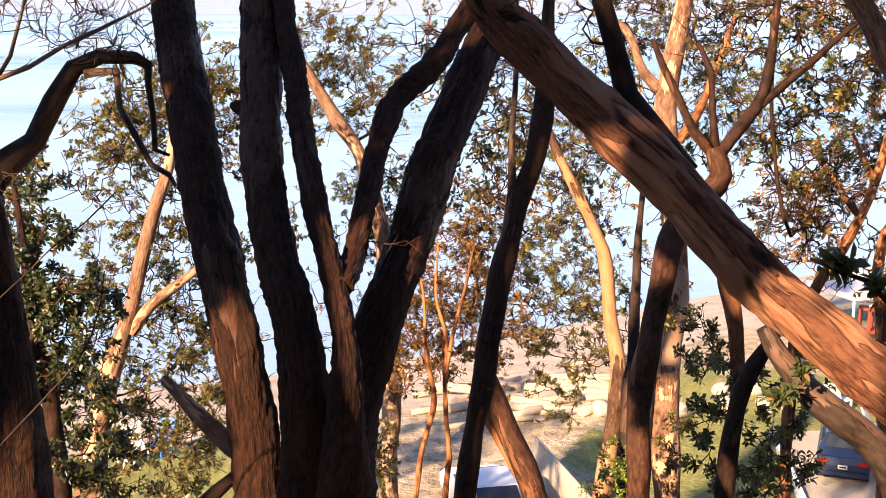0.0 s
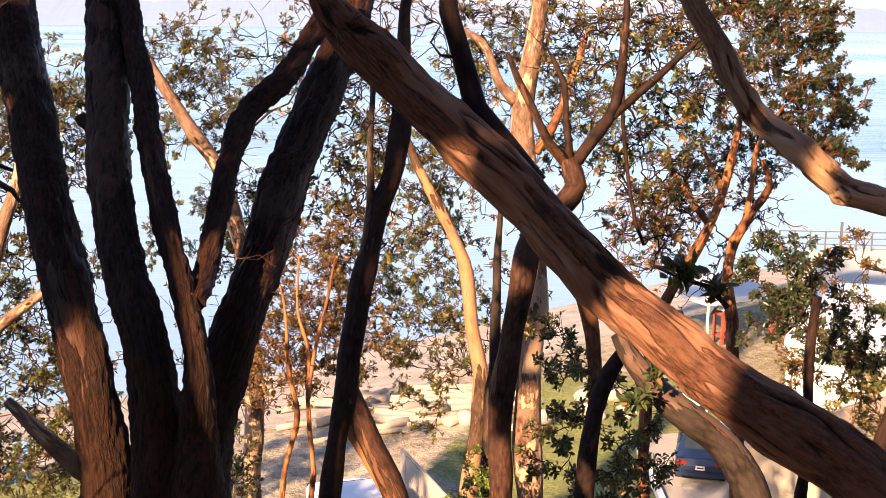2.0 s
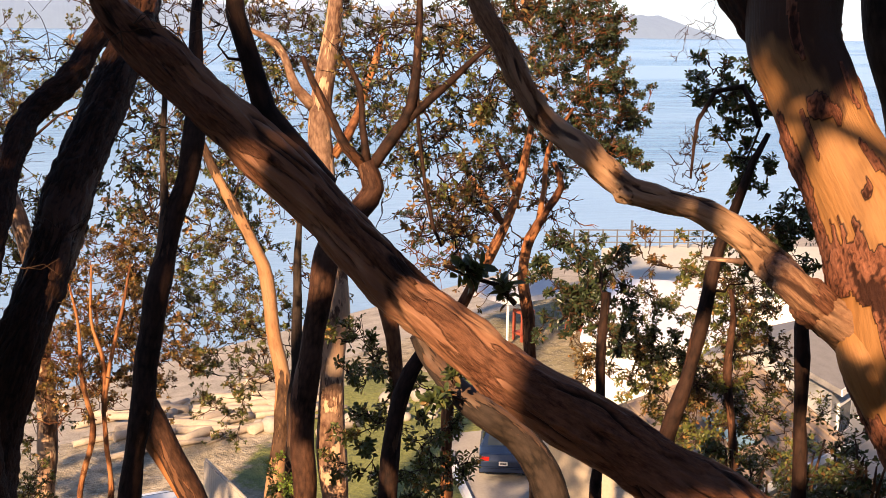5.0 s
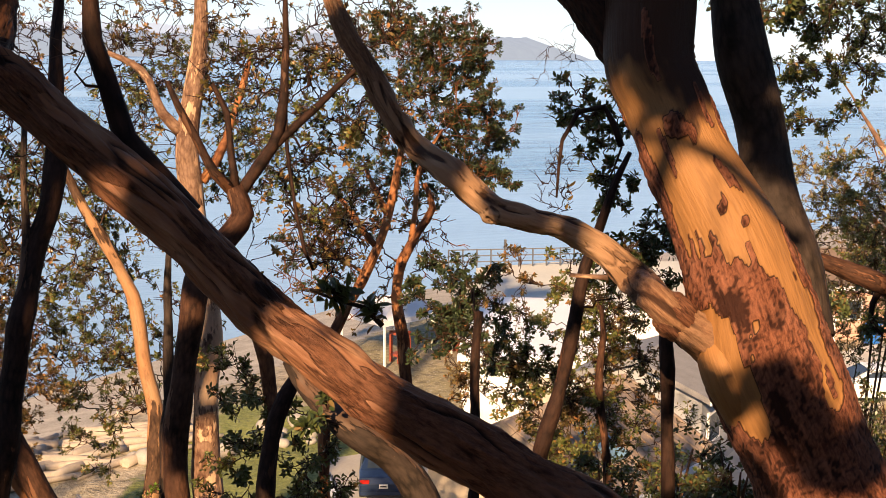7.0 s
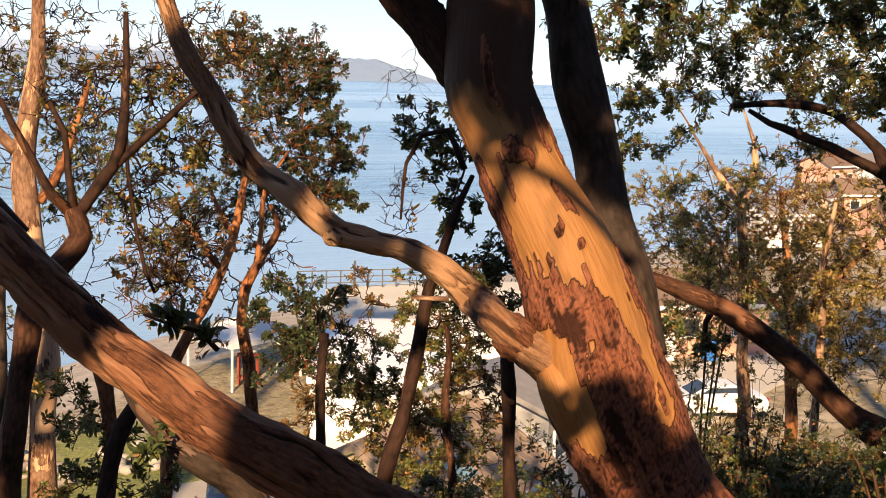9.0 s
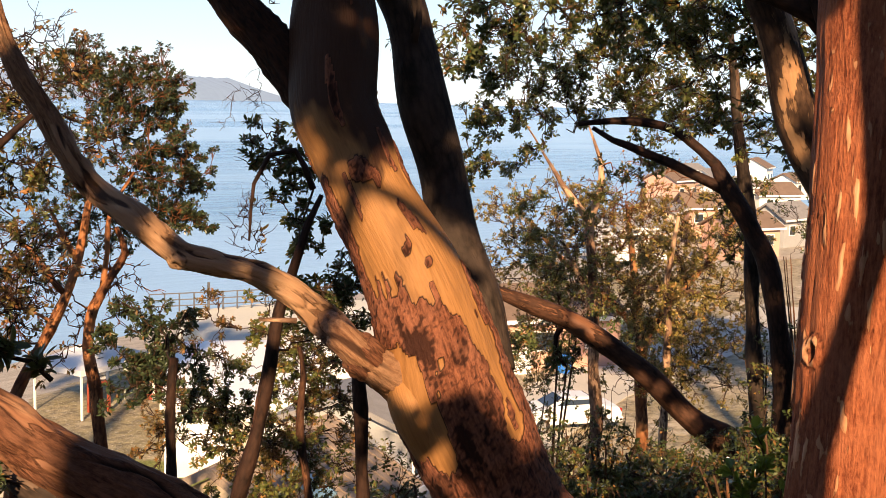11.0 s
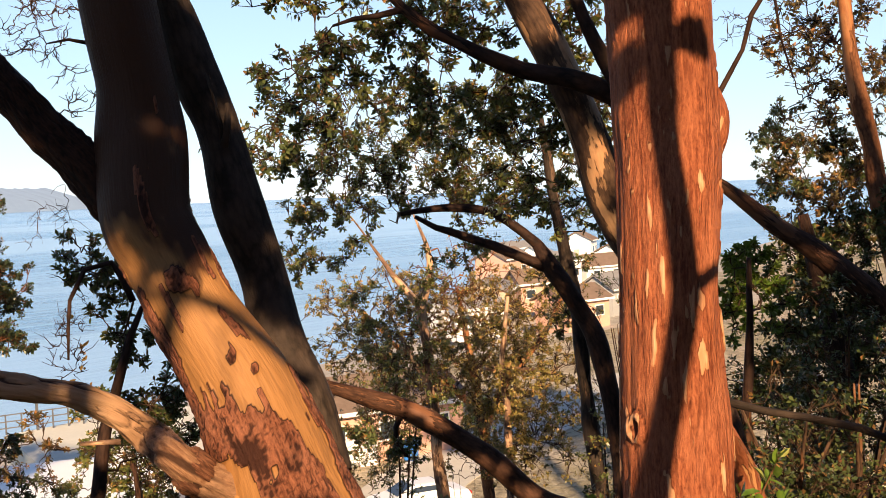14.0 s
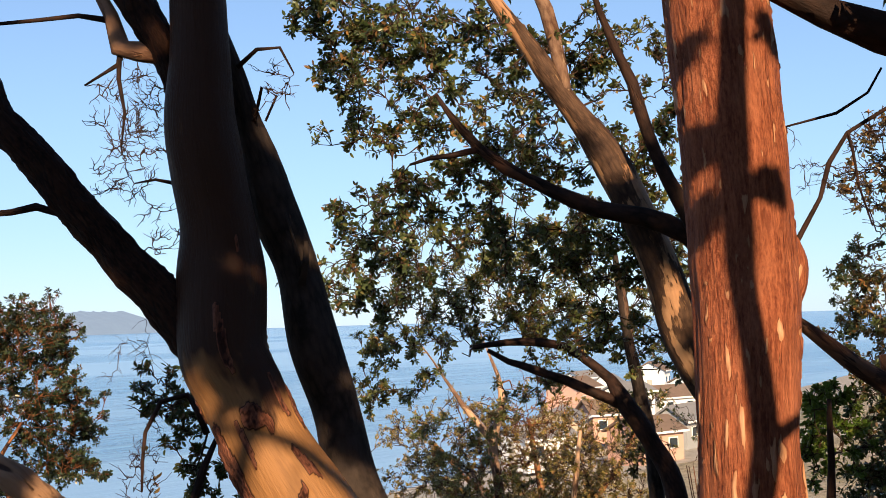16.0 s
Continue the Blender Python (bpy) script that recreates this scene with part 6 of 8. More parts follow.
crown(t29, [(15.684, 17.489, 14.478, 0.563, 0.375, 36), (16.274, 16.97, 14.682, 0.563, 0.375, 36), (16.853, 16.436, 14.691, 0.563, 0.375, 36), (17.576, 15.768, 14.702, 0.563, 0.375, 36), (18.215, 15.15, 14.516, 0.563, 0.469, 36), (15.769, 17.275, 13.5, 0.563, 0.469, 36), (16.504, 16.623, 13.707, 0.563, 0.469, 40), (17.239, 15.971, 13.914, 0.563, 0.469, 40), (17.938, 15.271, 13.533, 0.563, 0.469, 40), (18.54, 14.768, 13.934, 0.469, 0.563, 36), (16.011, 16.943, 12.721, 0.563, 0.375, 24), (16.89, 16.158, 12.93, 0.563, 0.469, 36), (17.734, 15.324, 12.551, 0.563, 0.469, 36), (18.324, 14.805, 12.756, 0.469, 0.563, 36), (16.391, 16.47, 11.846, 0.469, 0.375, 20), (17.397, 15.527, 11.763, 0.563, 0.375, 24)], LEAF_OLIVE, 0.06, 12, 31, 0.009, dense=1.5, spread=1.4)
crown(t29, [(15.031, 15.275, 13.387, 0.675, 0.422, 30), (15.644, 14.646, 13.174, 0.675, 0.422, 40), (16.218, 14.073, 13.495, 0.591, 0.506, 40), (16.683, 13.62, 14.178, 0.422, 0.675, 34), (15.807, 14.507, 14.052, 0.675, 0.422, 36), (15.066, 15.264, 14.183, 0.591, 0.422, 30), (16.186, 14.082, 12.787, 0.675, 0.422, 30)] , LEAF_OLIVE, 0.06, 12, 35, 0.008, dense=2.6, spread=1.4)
t26 = thing("fallen_tree", (10.85, 8.77, 13.171), "fallen trunk leaning over the slope", "tree")
limb(t26, "trunk", [(8.527, 10.443, 14.823, 0.036), (8.846, 10.138, 14.690, 0.062), (9.127, 9.866, 14.546, 0.083), (9.314, 9.684, 14.439, 0.088), (9.498, 9.498, 14.287, 0.098), (9.683, 9.311, 14.129, 0.098), (9.866, 9.124, 13.966, 0.103), (10.049, 8.933, 13.767, 0.113), (10.230, 8.742, 13.558, 0.129), (10.413, 8.552, 13.359, 0.150)], BARK_BROWN, 18, 0.002, 0.1, True, 0.06)
limb(t26, "branch", [(9.30, 9.60, 14.02, 0.010), (9.25, 9.70, 14.14, 0.018), (9.28, 9.72, 14.28, 0.026), (9.33, 9.68, 14.42, 0.034)], BARK_DARK, 8)
crown(t26, [(9.05, 9.85, 14.22, 0.22, 0.13, 30), (9.3, 9.62, 14.08, 0.2, 0.12, 26)], LEAF_DARK, 0.055, 9, 39, 0.006, dense=2.0, spread=1.3)

t27 = tree_at((11.235, 5.767, 14.697), "tree at the bluff's edge with sunlit rusty foliage")
limb(t27, "trunk", [(10.124, 6.95, 16.434, 0.036), (10.215, 6.856, 16.362, 0.045), (10.452, 6.606, 16.08, 0.067), (10.721, 6.323, 15.797, 0.089), (11.013, 6.016, 15.468, 0.111), (11.405, 5.603, 14.999, 0.143)], BARK_BROWN, 12, 0, 0.1, True)
limb(t27, "limb", [(11.893, 6.649, 18.724, 0.039), (11.919, 6.592, 17.736, 0.059), (12.013, 6.465, 16.745, 0.084), (12.108, 6.339, 15.753, 0.108), (12.284, 6.137, 15.053, 0.123)], BARK_ORANGE, 10)
crown(t27, [(12.385, 6.867, 17.752, 0.295, 0.443, 46), (12.227, 6.994, 16.622, 0.295, 0.246, 30), (12.387, 6.816, 16.147, 0.295, 0.295, 36), (12.061, 7.148, 16.166, 0.246, 0.197, 20), (12.466, 6.765, 17.126, 0.246, 0.295, 34), (12.082, 7.167, 17.459, 0.197, 0.197, 12)], LEAF_BROWN, 0.06, 9, 28, bare=0.2)

crown(t27, [(11.867, 7.362, 16.695, 0.246, 0.246, 26), (12.127, 7.101, 16.835, 0.295, 0.295, 30), (12.407, 6.809, 16.612, 0.246, 0.295, 30), (11.917, 7.295, 16.174, 0.246, 0.246, 26), (12.26, 6.932, 15.74, 0.295, 0.295, 40), (12.489, 6.707, 15.986, 0.246, 0.394, 36), (12.043, 7.153, 15.753, 0.246, 0.197, 20)], LEAF_DARK, 0.05, 12, 37, dense=2.8, spread=1.35)
t28 = thing("shrub", (8.954, 5.951, 14.83), "bright green leafy shrub in a gap of sun", "shrub")
limb(t28, "stem", [(9, 5.937, 15.879, 0.015), (8.978, 5.943, 15.392, 0.026), (8.957, 5.95, 14.905, 0.038)], BARK_DARK, 8, 0, 0.1, True)
crown(t28, [(9.341, 6.157, 15.773, 0.169, 0.169, 60), (9.272, 6.217, 15.461, 0.131, 0.188, 36), (9.483, 6.006, 15.528, 0.15, 0.15, 20)], LEAF_FRESH, 0.055, 9, 29, dense=2.6, spread=1.2)
# lower leaves use the dark copy: their shade is put into the colour
crown(t28, [(9.713, 6.058, 15.099, 0.231, 0.269, 36), (9.533, 6.234, 14.867, 0.308, 0.231, 40), (9.872, 5.908, 15.494, 0.231, 0.269, 30)], LEAF_DARK, 0.06, 9, 30, dense=2.4, spread=1.3)

t30 = tree_at((10.818, 6.164, 13.745), "ivy-clad evergreen standing in deep shade")
limb(t30, "trunk", [(10.722, 6.432, 16.095, 0.054), (10.786, 6.333, 15.641, 0.077), (10.844, 6.234, 15.096, 0.09), (10.871, 6.167, 14.553, 0.099), (10.867, 6.132, 14.012, 0.108)], BARK_DARK, 12, 0, 0.1, True)
crown(t30, [(11.276, 6.831, 15.787, 0.184, 0.23, 24), (11.467, 6.622, 15.63, 0.276, 0.322, 44), (11.718, 6.343, 15.373, 0.276, 0.414, 50), (11.369, 6.689, 15.153, 0.276, 0.322, 46), (11.586, 6.445, 14.898, 0.368, 0.368, 60), (11.267, 6.757, 14.628, 0.276, 0.322, 40), (11.728, 6.27, 14.503, 0.276, 0.414, 44), (11.442, 6.547, 14.23, 0.368, 0.276, 44), (11.829, 6.276, 16.043, 0.184, 0.23, 16), (11.939, 6.098, 15.166, 0.276, 0.551, 40)], LEAF_DARK, 0.062, 10, 33, dense=3.6, spread=1.3)


# ---- loose growth on the near trees ----
limb(t1, "branch", [(1.155, 5.814, 14.881, 0.015), (1.089, 5.806, 14.835, 0.022), (1.023, 5.798, 14.779, 0.028), (0.957, 5.787, 14.714, 0.032)], BARK_DARK, 10)
limb(t1, "knob", [(1.010, 6.486, 16.013, 0.010), (1.027, 6.481, 16.010, 0.025), (1.057, 6.469, 16.000, 0.033), (1.096, 6.456, 15.990, 0.038)], NEAR_DARK, 14, 0, 0.15, False, 0.03)
limb(t1, "knob", [(1.283, 6.546, 16.147, 0.011), (1.272, 6.537, 16.139, 0.021), (1.243, 6.525, 16.128, 0.030)], NEAR_DARK, 12, 0, 0.15, False, 0.03)
limb(t1, "knob", [(1.342, 6.239, 15.886, 0.008), (1.330, 6.235, 15.882, 0.018), (1.309, 6.223, 15.871, 0.026)], NEAR_DARK, 12, 0, 0.15, False, 0.03)
limb(t2, "branch", [(0.825, 6.724, 16.48, 0.003), (0.674, 6.708, 16.373, 0.005), (0.479, 6.696, 16.277, 0.008), (0.35, 6.689, 16.22, 0.009), (0.22, 6.678, 16.139, 0.009), (0.048, 6.672, 16.075, 0.01)], BARK_PALE, 6)
limb(t2, "branch", [(0.183, 6.969, 16.571, 0.007), (0.137, 6.927, 16.35, 0.008), (0.091, 6.894, 16.173, 0.009), (-0.022, 6.862, 15.996, 0.011)], BARK_GREY, 6)
crown(t2, [(0.182, 6.926, 16.35, 0.248, 0.135, 70), (0.429, 6.908, 16.307, 0.203, 0.135, 50), (0.564, 6.881, 16.197, 0.113, 0.113, 20), (0.112, 6.792, 15.665, 0.068, 0.068, 8)], LEAF_DARK, 0.05, 6, 51, 0.003, bare=1.0, wiggle=0.2, dense=3.0, kink=0.03)
limb(t2, "branch", [(0.882, 5.175, 15.885, 0.001), (0.799, 5.161, 15.804, 0.002), (0.709, 5.151, 15.737, 0.002), (0.634, 5.14, 15.663, 0.002), (0.544, 5.127, 15.582, 0.002)], BARK_GREY, 6)
limb(t2, "branch", [(0.851, 5.135, 15.679, 0.001), (0.84, 5.117, 15.59, 0.002), (0.813, 5.101, 15.502, 0.002), (0.768, 5.088, 15.428, 0.003), (0.663, 5.07, 15.318, 0.003), (0.542, 5.049, 15.192, 0.003)], BARK_GREY, 6)
crown(t1, [(1.758, 6.946, 16.311, 0.137, 0.137, 20), (1.621, 6.835, 16.201, 0.090, 0.090, 10), (1.661, 6.298, 15.735, 0.082, 0.143, 14), (1.601, 6.028, 15.481, 0.077, 0.116, 10)], LEAF_BROWN, 0.06, 5, 52, 0.003, bare=1.0, wiggle=0.9, dense=1.0)
crown(t3, [(1.948, 5.463, 16.217, 0.081, 0.130, 18), (2.127, 5.482, 16.345, 0.065, 0.065, 8)], LEAF_DARK, 0.06, 5, 53, 0.003, bare=1.0, wiggle=0.9, dense=1.0)
limb(t3, "branch", [(2.678, 4.947, 15.745, 0.004), (2.746, 4.922, 15.717, 0.006), (2.814, 4.898, 15.696, 0.007), (2.859, 4.876, 15.646, 0.007)], BARK_GREY, 6)
crown(t3, [(2.785, 4.911, 15.718, 0.067, 0.027, 7), (2.844, 4.883, 15.660, 0.030, 0.045, 4)], LEAF_DARK, 0.058, 8, 54, dense=1.0, spread=1.0)
crown(t16, [(3.56, 8.043, 14.388, 0.15, 0.075, 8), (3.77, 8.053, 14.477, 0.12, 0.06, 5)], LEAF_DARK, 0.075, 8, 55, dense=1.0, spread=1.0)

# dead twigs and stubs of the large tree
limb(t4, "branch", [(4.472, 7.148, 18.172, 0.027), (4.545, 7.096, 17.979, 0.035), (4.581, 7.074, 17.82, 0.046), (4.647, 7.014, 17.806, 0.046), (4.727, 6.942, 17.781, 0.041)], BARK_DIAG, 12)
limb(t4, "branch", [(4.096, 7.514, 17.957, 0.008), (4.296, 7.328, 17.973, 0.01), (4.435, 7.197, 17.989, 0.011), (4.535, 7.106, 17.963, 0.014)], BARK_DARK, 8)
limb(t4, "branch", [(4.46, 7.2, 17.652, 0.005), (4.529, 7.131, 17.708, 0.008), (4.578, 7.083, 17.747, 0.011), (4.581, 7.076, 17.801, 0.012)], BARK_DARK, 6)
limb(t4, "branch", [(4.595, 7.098, 17.353, 0.004), (4.606, 7.075, 17.515, 0.008), (4.579, 7.087, 17.679, 0.011), (4.581, 7.076, 17.801, 0.014)], BARK_DARK, 6)
limb(t4, "branch", [(4.092, 7.59, 17.044, 0.012), (4.211, 7.478, 17.058, 0.016), (4.3, 7.394, 17.078, 0.018), (4.381, 7.322, 17.042, 0.022), (4.45, 7.256, 17.056, 0.024)], BARK_DARK, 8)
limb(t4, "branch", [(5.256, 6.593, 17.701, 0.004), (5.203, 6.632, 17.827, 0.008), (5.122, 6.708, 17.822, 0.011), (5.052, 6.779, 17.737, 0.014)], BARK_DARK, 6)
limb(t4, "branch", [(5.158, 6.702, 17.47, 0.006), (5.197, 6.657, 17.593, 0.008), (5.145, 6.701, 17.637, 0.01), (5.118, 6.74, 17.472, 0.012), (5.077, 6.776, 17.502, 0.014)], BARK_DARK, 6)
limb(t4, "snag", [(5.178, 6.583, 17.017, 0.004), (5.206, 6.567, 16.893, 0.008), (5.232, 6.553, 16.757, 0.012), (5.242, 6.551, 16.675, 0.014)], BARK_GREY, 6)
limb(t4, "snag", [(5.254, 6.524, 16.87, 0.011), (5.252, 6.533, 16.783, 0.019), (5.242, 6.552, 16.661, 0.024)], BARK_GREY, 8)
limb(t4, "branch", [(4.598, 6.973, 17.163, 0.004), (4.667, 6.909, 17.178, 0.007), (4.735, 6.846, 17.157, 0.011)], BARK_DARK, 6)
crown(t4, [(4.612, 7.071, 17.488, 0.163, 0.19, 50), (4.587, 7.115, 17.245, 0.136, 0.163, 40), (4.684, 7.014, 17.376, 0.109, 0.19, 36), (4.751, 6.986, 16.94, 0.109, 0.109, 16), (4.64, 7.033, 17.65, 0.136, 0.109, 20), (5.119, 6.592, 17.602, 0.109, 0.136, 16)], LEAF_DARK, 0.06, 5, 56, 0.0035, bare=1.0, wiggle=0.35, dense=3.2, spread=1.2, kink=0.06)
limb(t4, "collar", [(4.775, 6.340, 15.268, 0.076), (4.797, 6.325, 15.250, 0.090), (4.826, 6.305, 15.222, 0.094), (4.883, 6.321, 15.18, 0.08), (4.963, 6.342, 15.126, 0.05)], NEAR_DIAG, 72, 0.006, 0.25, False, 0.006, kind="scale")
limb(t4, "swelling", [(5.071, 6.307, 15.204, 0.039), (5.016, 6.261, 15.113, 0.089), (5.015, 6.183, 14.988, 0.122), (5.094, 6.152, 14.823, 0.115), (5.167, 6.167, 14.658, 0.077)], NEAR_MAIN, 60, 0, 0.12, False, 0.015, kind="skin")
crown(t4, [(4.612, 6.995, 16.386, 0.103, 0.103, 14), (4.534, 6.995, 16.283, 0.077, 0.077, 8)], LEAF_DARK, 0.06, 5, 57, 0.002, bare=1.0, wiggle=0.4, dense=1.6)
limb(t5, "burl", [(5.241, 3.904, 16.702, 0.021), (5.242, 3.894, 16.631, 0.039), (5.227, 3.898, 16.56, 0.046), (5.201, 3.91, 16.48, 0.039), (5.185, 3.915, 16.4, 0.032)], NEAR_RED, 20, 0, 0.25, False, 0.02, kind="string")
limb(t5, "branch", [(5.683, 3.638, 17.205, 0.009), (5.585, 3.734, 17.13, 0.008), (5.493, 3.826, 17.054, 0.008), (5.448, 3.876, 16.953, 0.009), (5.43, 3.901, 16.841, 0.008), (5.377, 3.961, 16.703, 0.009), (5.355, 3.986, 16.658, 0.011)], BARK_DARK, 6)
limb(t5, "branch", [(5.572, 3.736, 17.265, 0.004), (5.539, 3.773, 17.183, 0.005), (5.464, 3.848, 17.12, 0.006), (5.341, 3.965, 17.079, 0.004)], BARK_DARK, 6)
limb(t5, "branch", [(5.56, 3.789, 16.742, 0.003), (5.523, 3.812, 16.875, 0.004), (5.508, 3.818, 16.988, 0.005), (5.493, 3.826, 17.054, 0.006)], BARK_DARK, 6)
crown(t5, [(5.398, 3.922, 16.955, 0.075, 0.094, 16), (5.496, 3.838, 16.876, 0.094, 0.094, 14), (5.534, 3.789, 17.043, 0.075, 0.075, 10)], LEAF_DARK, 0.06, 5, 58, 0.0018, bare=1.0, wiggle=0.5, dense=2.0, spread=1.1)
limb(t5, "branch", [(6.078, 3.723, 15.439, 0.014), (6.004, 3.801, 15.482, 0.014), (5.878, 3.93, 15.527, 0.015), (5.763, 4.048, 15.56, 0.015), (5.664, 4.151, 15.604, 0.017)], BARK_GREY, 8)
limb(t5, "branch", [(5.233, 3.899, 15.618, 0.027), (5.546, 3.99, 15.402, 0.043), (5.557, 3.956, 15.226, 0.049), (5.55, 3.93, 14.991, 0.055)], BARK_RED, 12, root=True)
for tree, seed, blobs in (
        (t6, 61, [(2.387, 11.265, 15.798, 0.289, 0.495, 30), (2.471, 11.109, 15.033, 0.206, 0.33, 20), (2.258, 11.346, 16.18, 0.248, 0.248, 16)]),
        (t8, 62, [(4.703, 11.229, 14.968, 0.253, 0.38, 30), (4.265, 11.487, 16.183, 0.338, 0.253, 20), (5.058, 11.224, 15.013, 0.253, 0.253, 20), (4.879, 11.153, 14.621, 0.211, 0.211, 16)]),
        (t17, 63, [(5.754, 13.718, 14.096, 0.394, 0.394, 40), (6, 13.778, 14.74, 0.338, 0.338, 26), (6.68, 13.552, 14.463, 0.281, 0.338, 26), (5.413, 13.826, 14.205, 0.281, 0.338, 20)]),
        (t10, 64, [(3.314, 15.855, 13.737, 0.443, 0.633, 40), (3.841, 15.603, 12.566, 0.38, 0.38, 24), (2.913, 15.688, 12.823, 0.38, 0.506, 24)]),
        (t11, 65, [(2.163, 15.255, 13.203, 0.549, 0.67, 70), (1.84, 15.117, 12.448, 0.366, 0.366, 30)]),
        (t12, 66, [(-0.106, 13.714, 13.115, 0.324, 0.647, 40), (-0.499, 13.928, 14.113, 0.377, 0.431, 30), (-0.675, 13.558, 12.224, 0.485, 0.324, 30)]),
        (t19, 67, [(5.666, 8.875, 15.663, 0.107, 0.249, 24), (5.604, 8.87, 15.478, 0.071, 0.143, 8), (6.165, 8.502, 14.82, 0.143, 0.178, 14)]),
        (t27, 68, [(12.13, 7.126, 17.715, 0.295, 0.345, 30), (12.252, 6.986, 17.19, 0.295, 0.295, 30)]),
        (t9, 70, [(4.153, 15.684, 15.721, 0.549, 0.61, 40), (5.112, 15.612, 15.536, 0.488, 0.731, 40), (4.66, 15.341, 14.091, 0.488, 0.61, 30), (3.895, 15.543, 14.967, 0.305, 0.366, 20)]),
        (t14, 71, [(1.019, 17.347, 15.423, 0.612, 0.816, 40), (1.585, 17.034, 13.955, 0.476, 0.68, 40), (1.152, 16.77, 12.554, 0.476, 0.68, 30)]),
        (t12, 72, [(-0.949, 14.121, 14.999, 0.593, 0.593, 40), (-0.213, 14.127, 15.169, 0.324, 0.539, 30), (-1.012, 13.725, 13, 0.431, 0.485, 30)]),
        (t9, 73, [(3.956, 16.14, 16.81, 0.488, 0.305, 30), (4.713, 15.791, 16.756, 0.488, 0.305, 34), (5.417, 15.488, 16.828, 0.427, 0.305, 30), (6.046, 15.162, 16.583, 0.366, 0.366, 20), (6.524, 14.983, 16.778, 0.366, 0.366, 22), (4.213, 15.913, 16.182, 0.427, 0.366, 26), (5.207, 15.47, 16.194, 0.427, 0.366, 24)]),
        (t14, 74, [(2.947, 17.164, 16.748, 0.38, 0.38, 24), (3.361, 16.944, 16.557, 0.38, 0.38, 30), (3.135, 16.906, 15.767, 0.316, 0.443, 24), (3.455, 16.624, 14.984, 0.38, 0.443, 20)]),
        (t8, 75, [(4.83, 11.452, 16.25, 0.264, 0.264, 26), (5.225, 11.324, 16.529, 0.264, 0.264, 26), (5.406, 11.147, 15.983, 0.22, 0.264, 22), (4.965, 11.287, 15.658, 0.264, 0.264, 20), (4.607, 11.382, 15.289, 0.264, 0.264, 16)]),
        (t24, 69, [(14.558, 14.2, 14.364, 0.717, 0.638, 60), (14.911, 13.978, 15.118, 0.638, 0.399, 40)])):
    crown(tree, blobs, LEAF_BROWN, 0.05, 8, seed, 0.004 if seed == 67 else 0.008, BARK_ORANGE if seed in (63, 65, 69) else BARK_DARK, bare=0.97 if seed == 67 else 0.7, wiggle=0.4, dense=3.0, kink=0.06)


# ---- shrubs ----
def shrub(base, radius, tall, mat, label, seed, count=150, leaf=0.075):
    """A shrub of several stems whose twigs end in leaf rosettes."""
    ground = height(base[0], base[1])
    tall += max(0.0, base[2] - ground)
    base = (base[0], base[1], ground)
    t = thing("shrub", base, label, "shrub", group="shrubs on the bluff")
    rng = np.random.default_rng(seed)
    x, y, z = base
    for k in range(4):
        a = rng.uniform(0, 6.28)
        e = Vector((math.cos(a) * radius * 0.5, math.sin(a) * radius * 0.5, tall * 0.75))
        limb(t, "stem", [(x + e.x, y + e.y, z + e.z, 0.006), (x + e.x * 0.4, y + e.y * 0.4, z + e.z * 0.55, 0.014), (x, y, z - 0.15, 0.022)], BARK_TWIG, 6)
    crown(t, [(x, y, z + tall - min(tall * 0.5, 0.6), radius, min(tall * 0.45, 0.6), count * 0.7), (x, y, z + tall * 0.36, radius * 0.8, tall * 0.32, count * 0.4)], mat, leaf, 9, seed, 0.004, dense=1.0, spread=1.0)
    return t


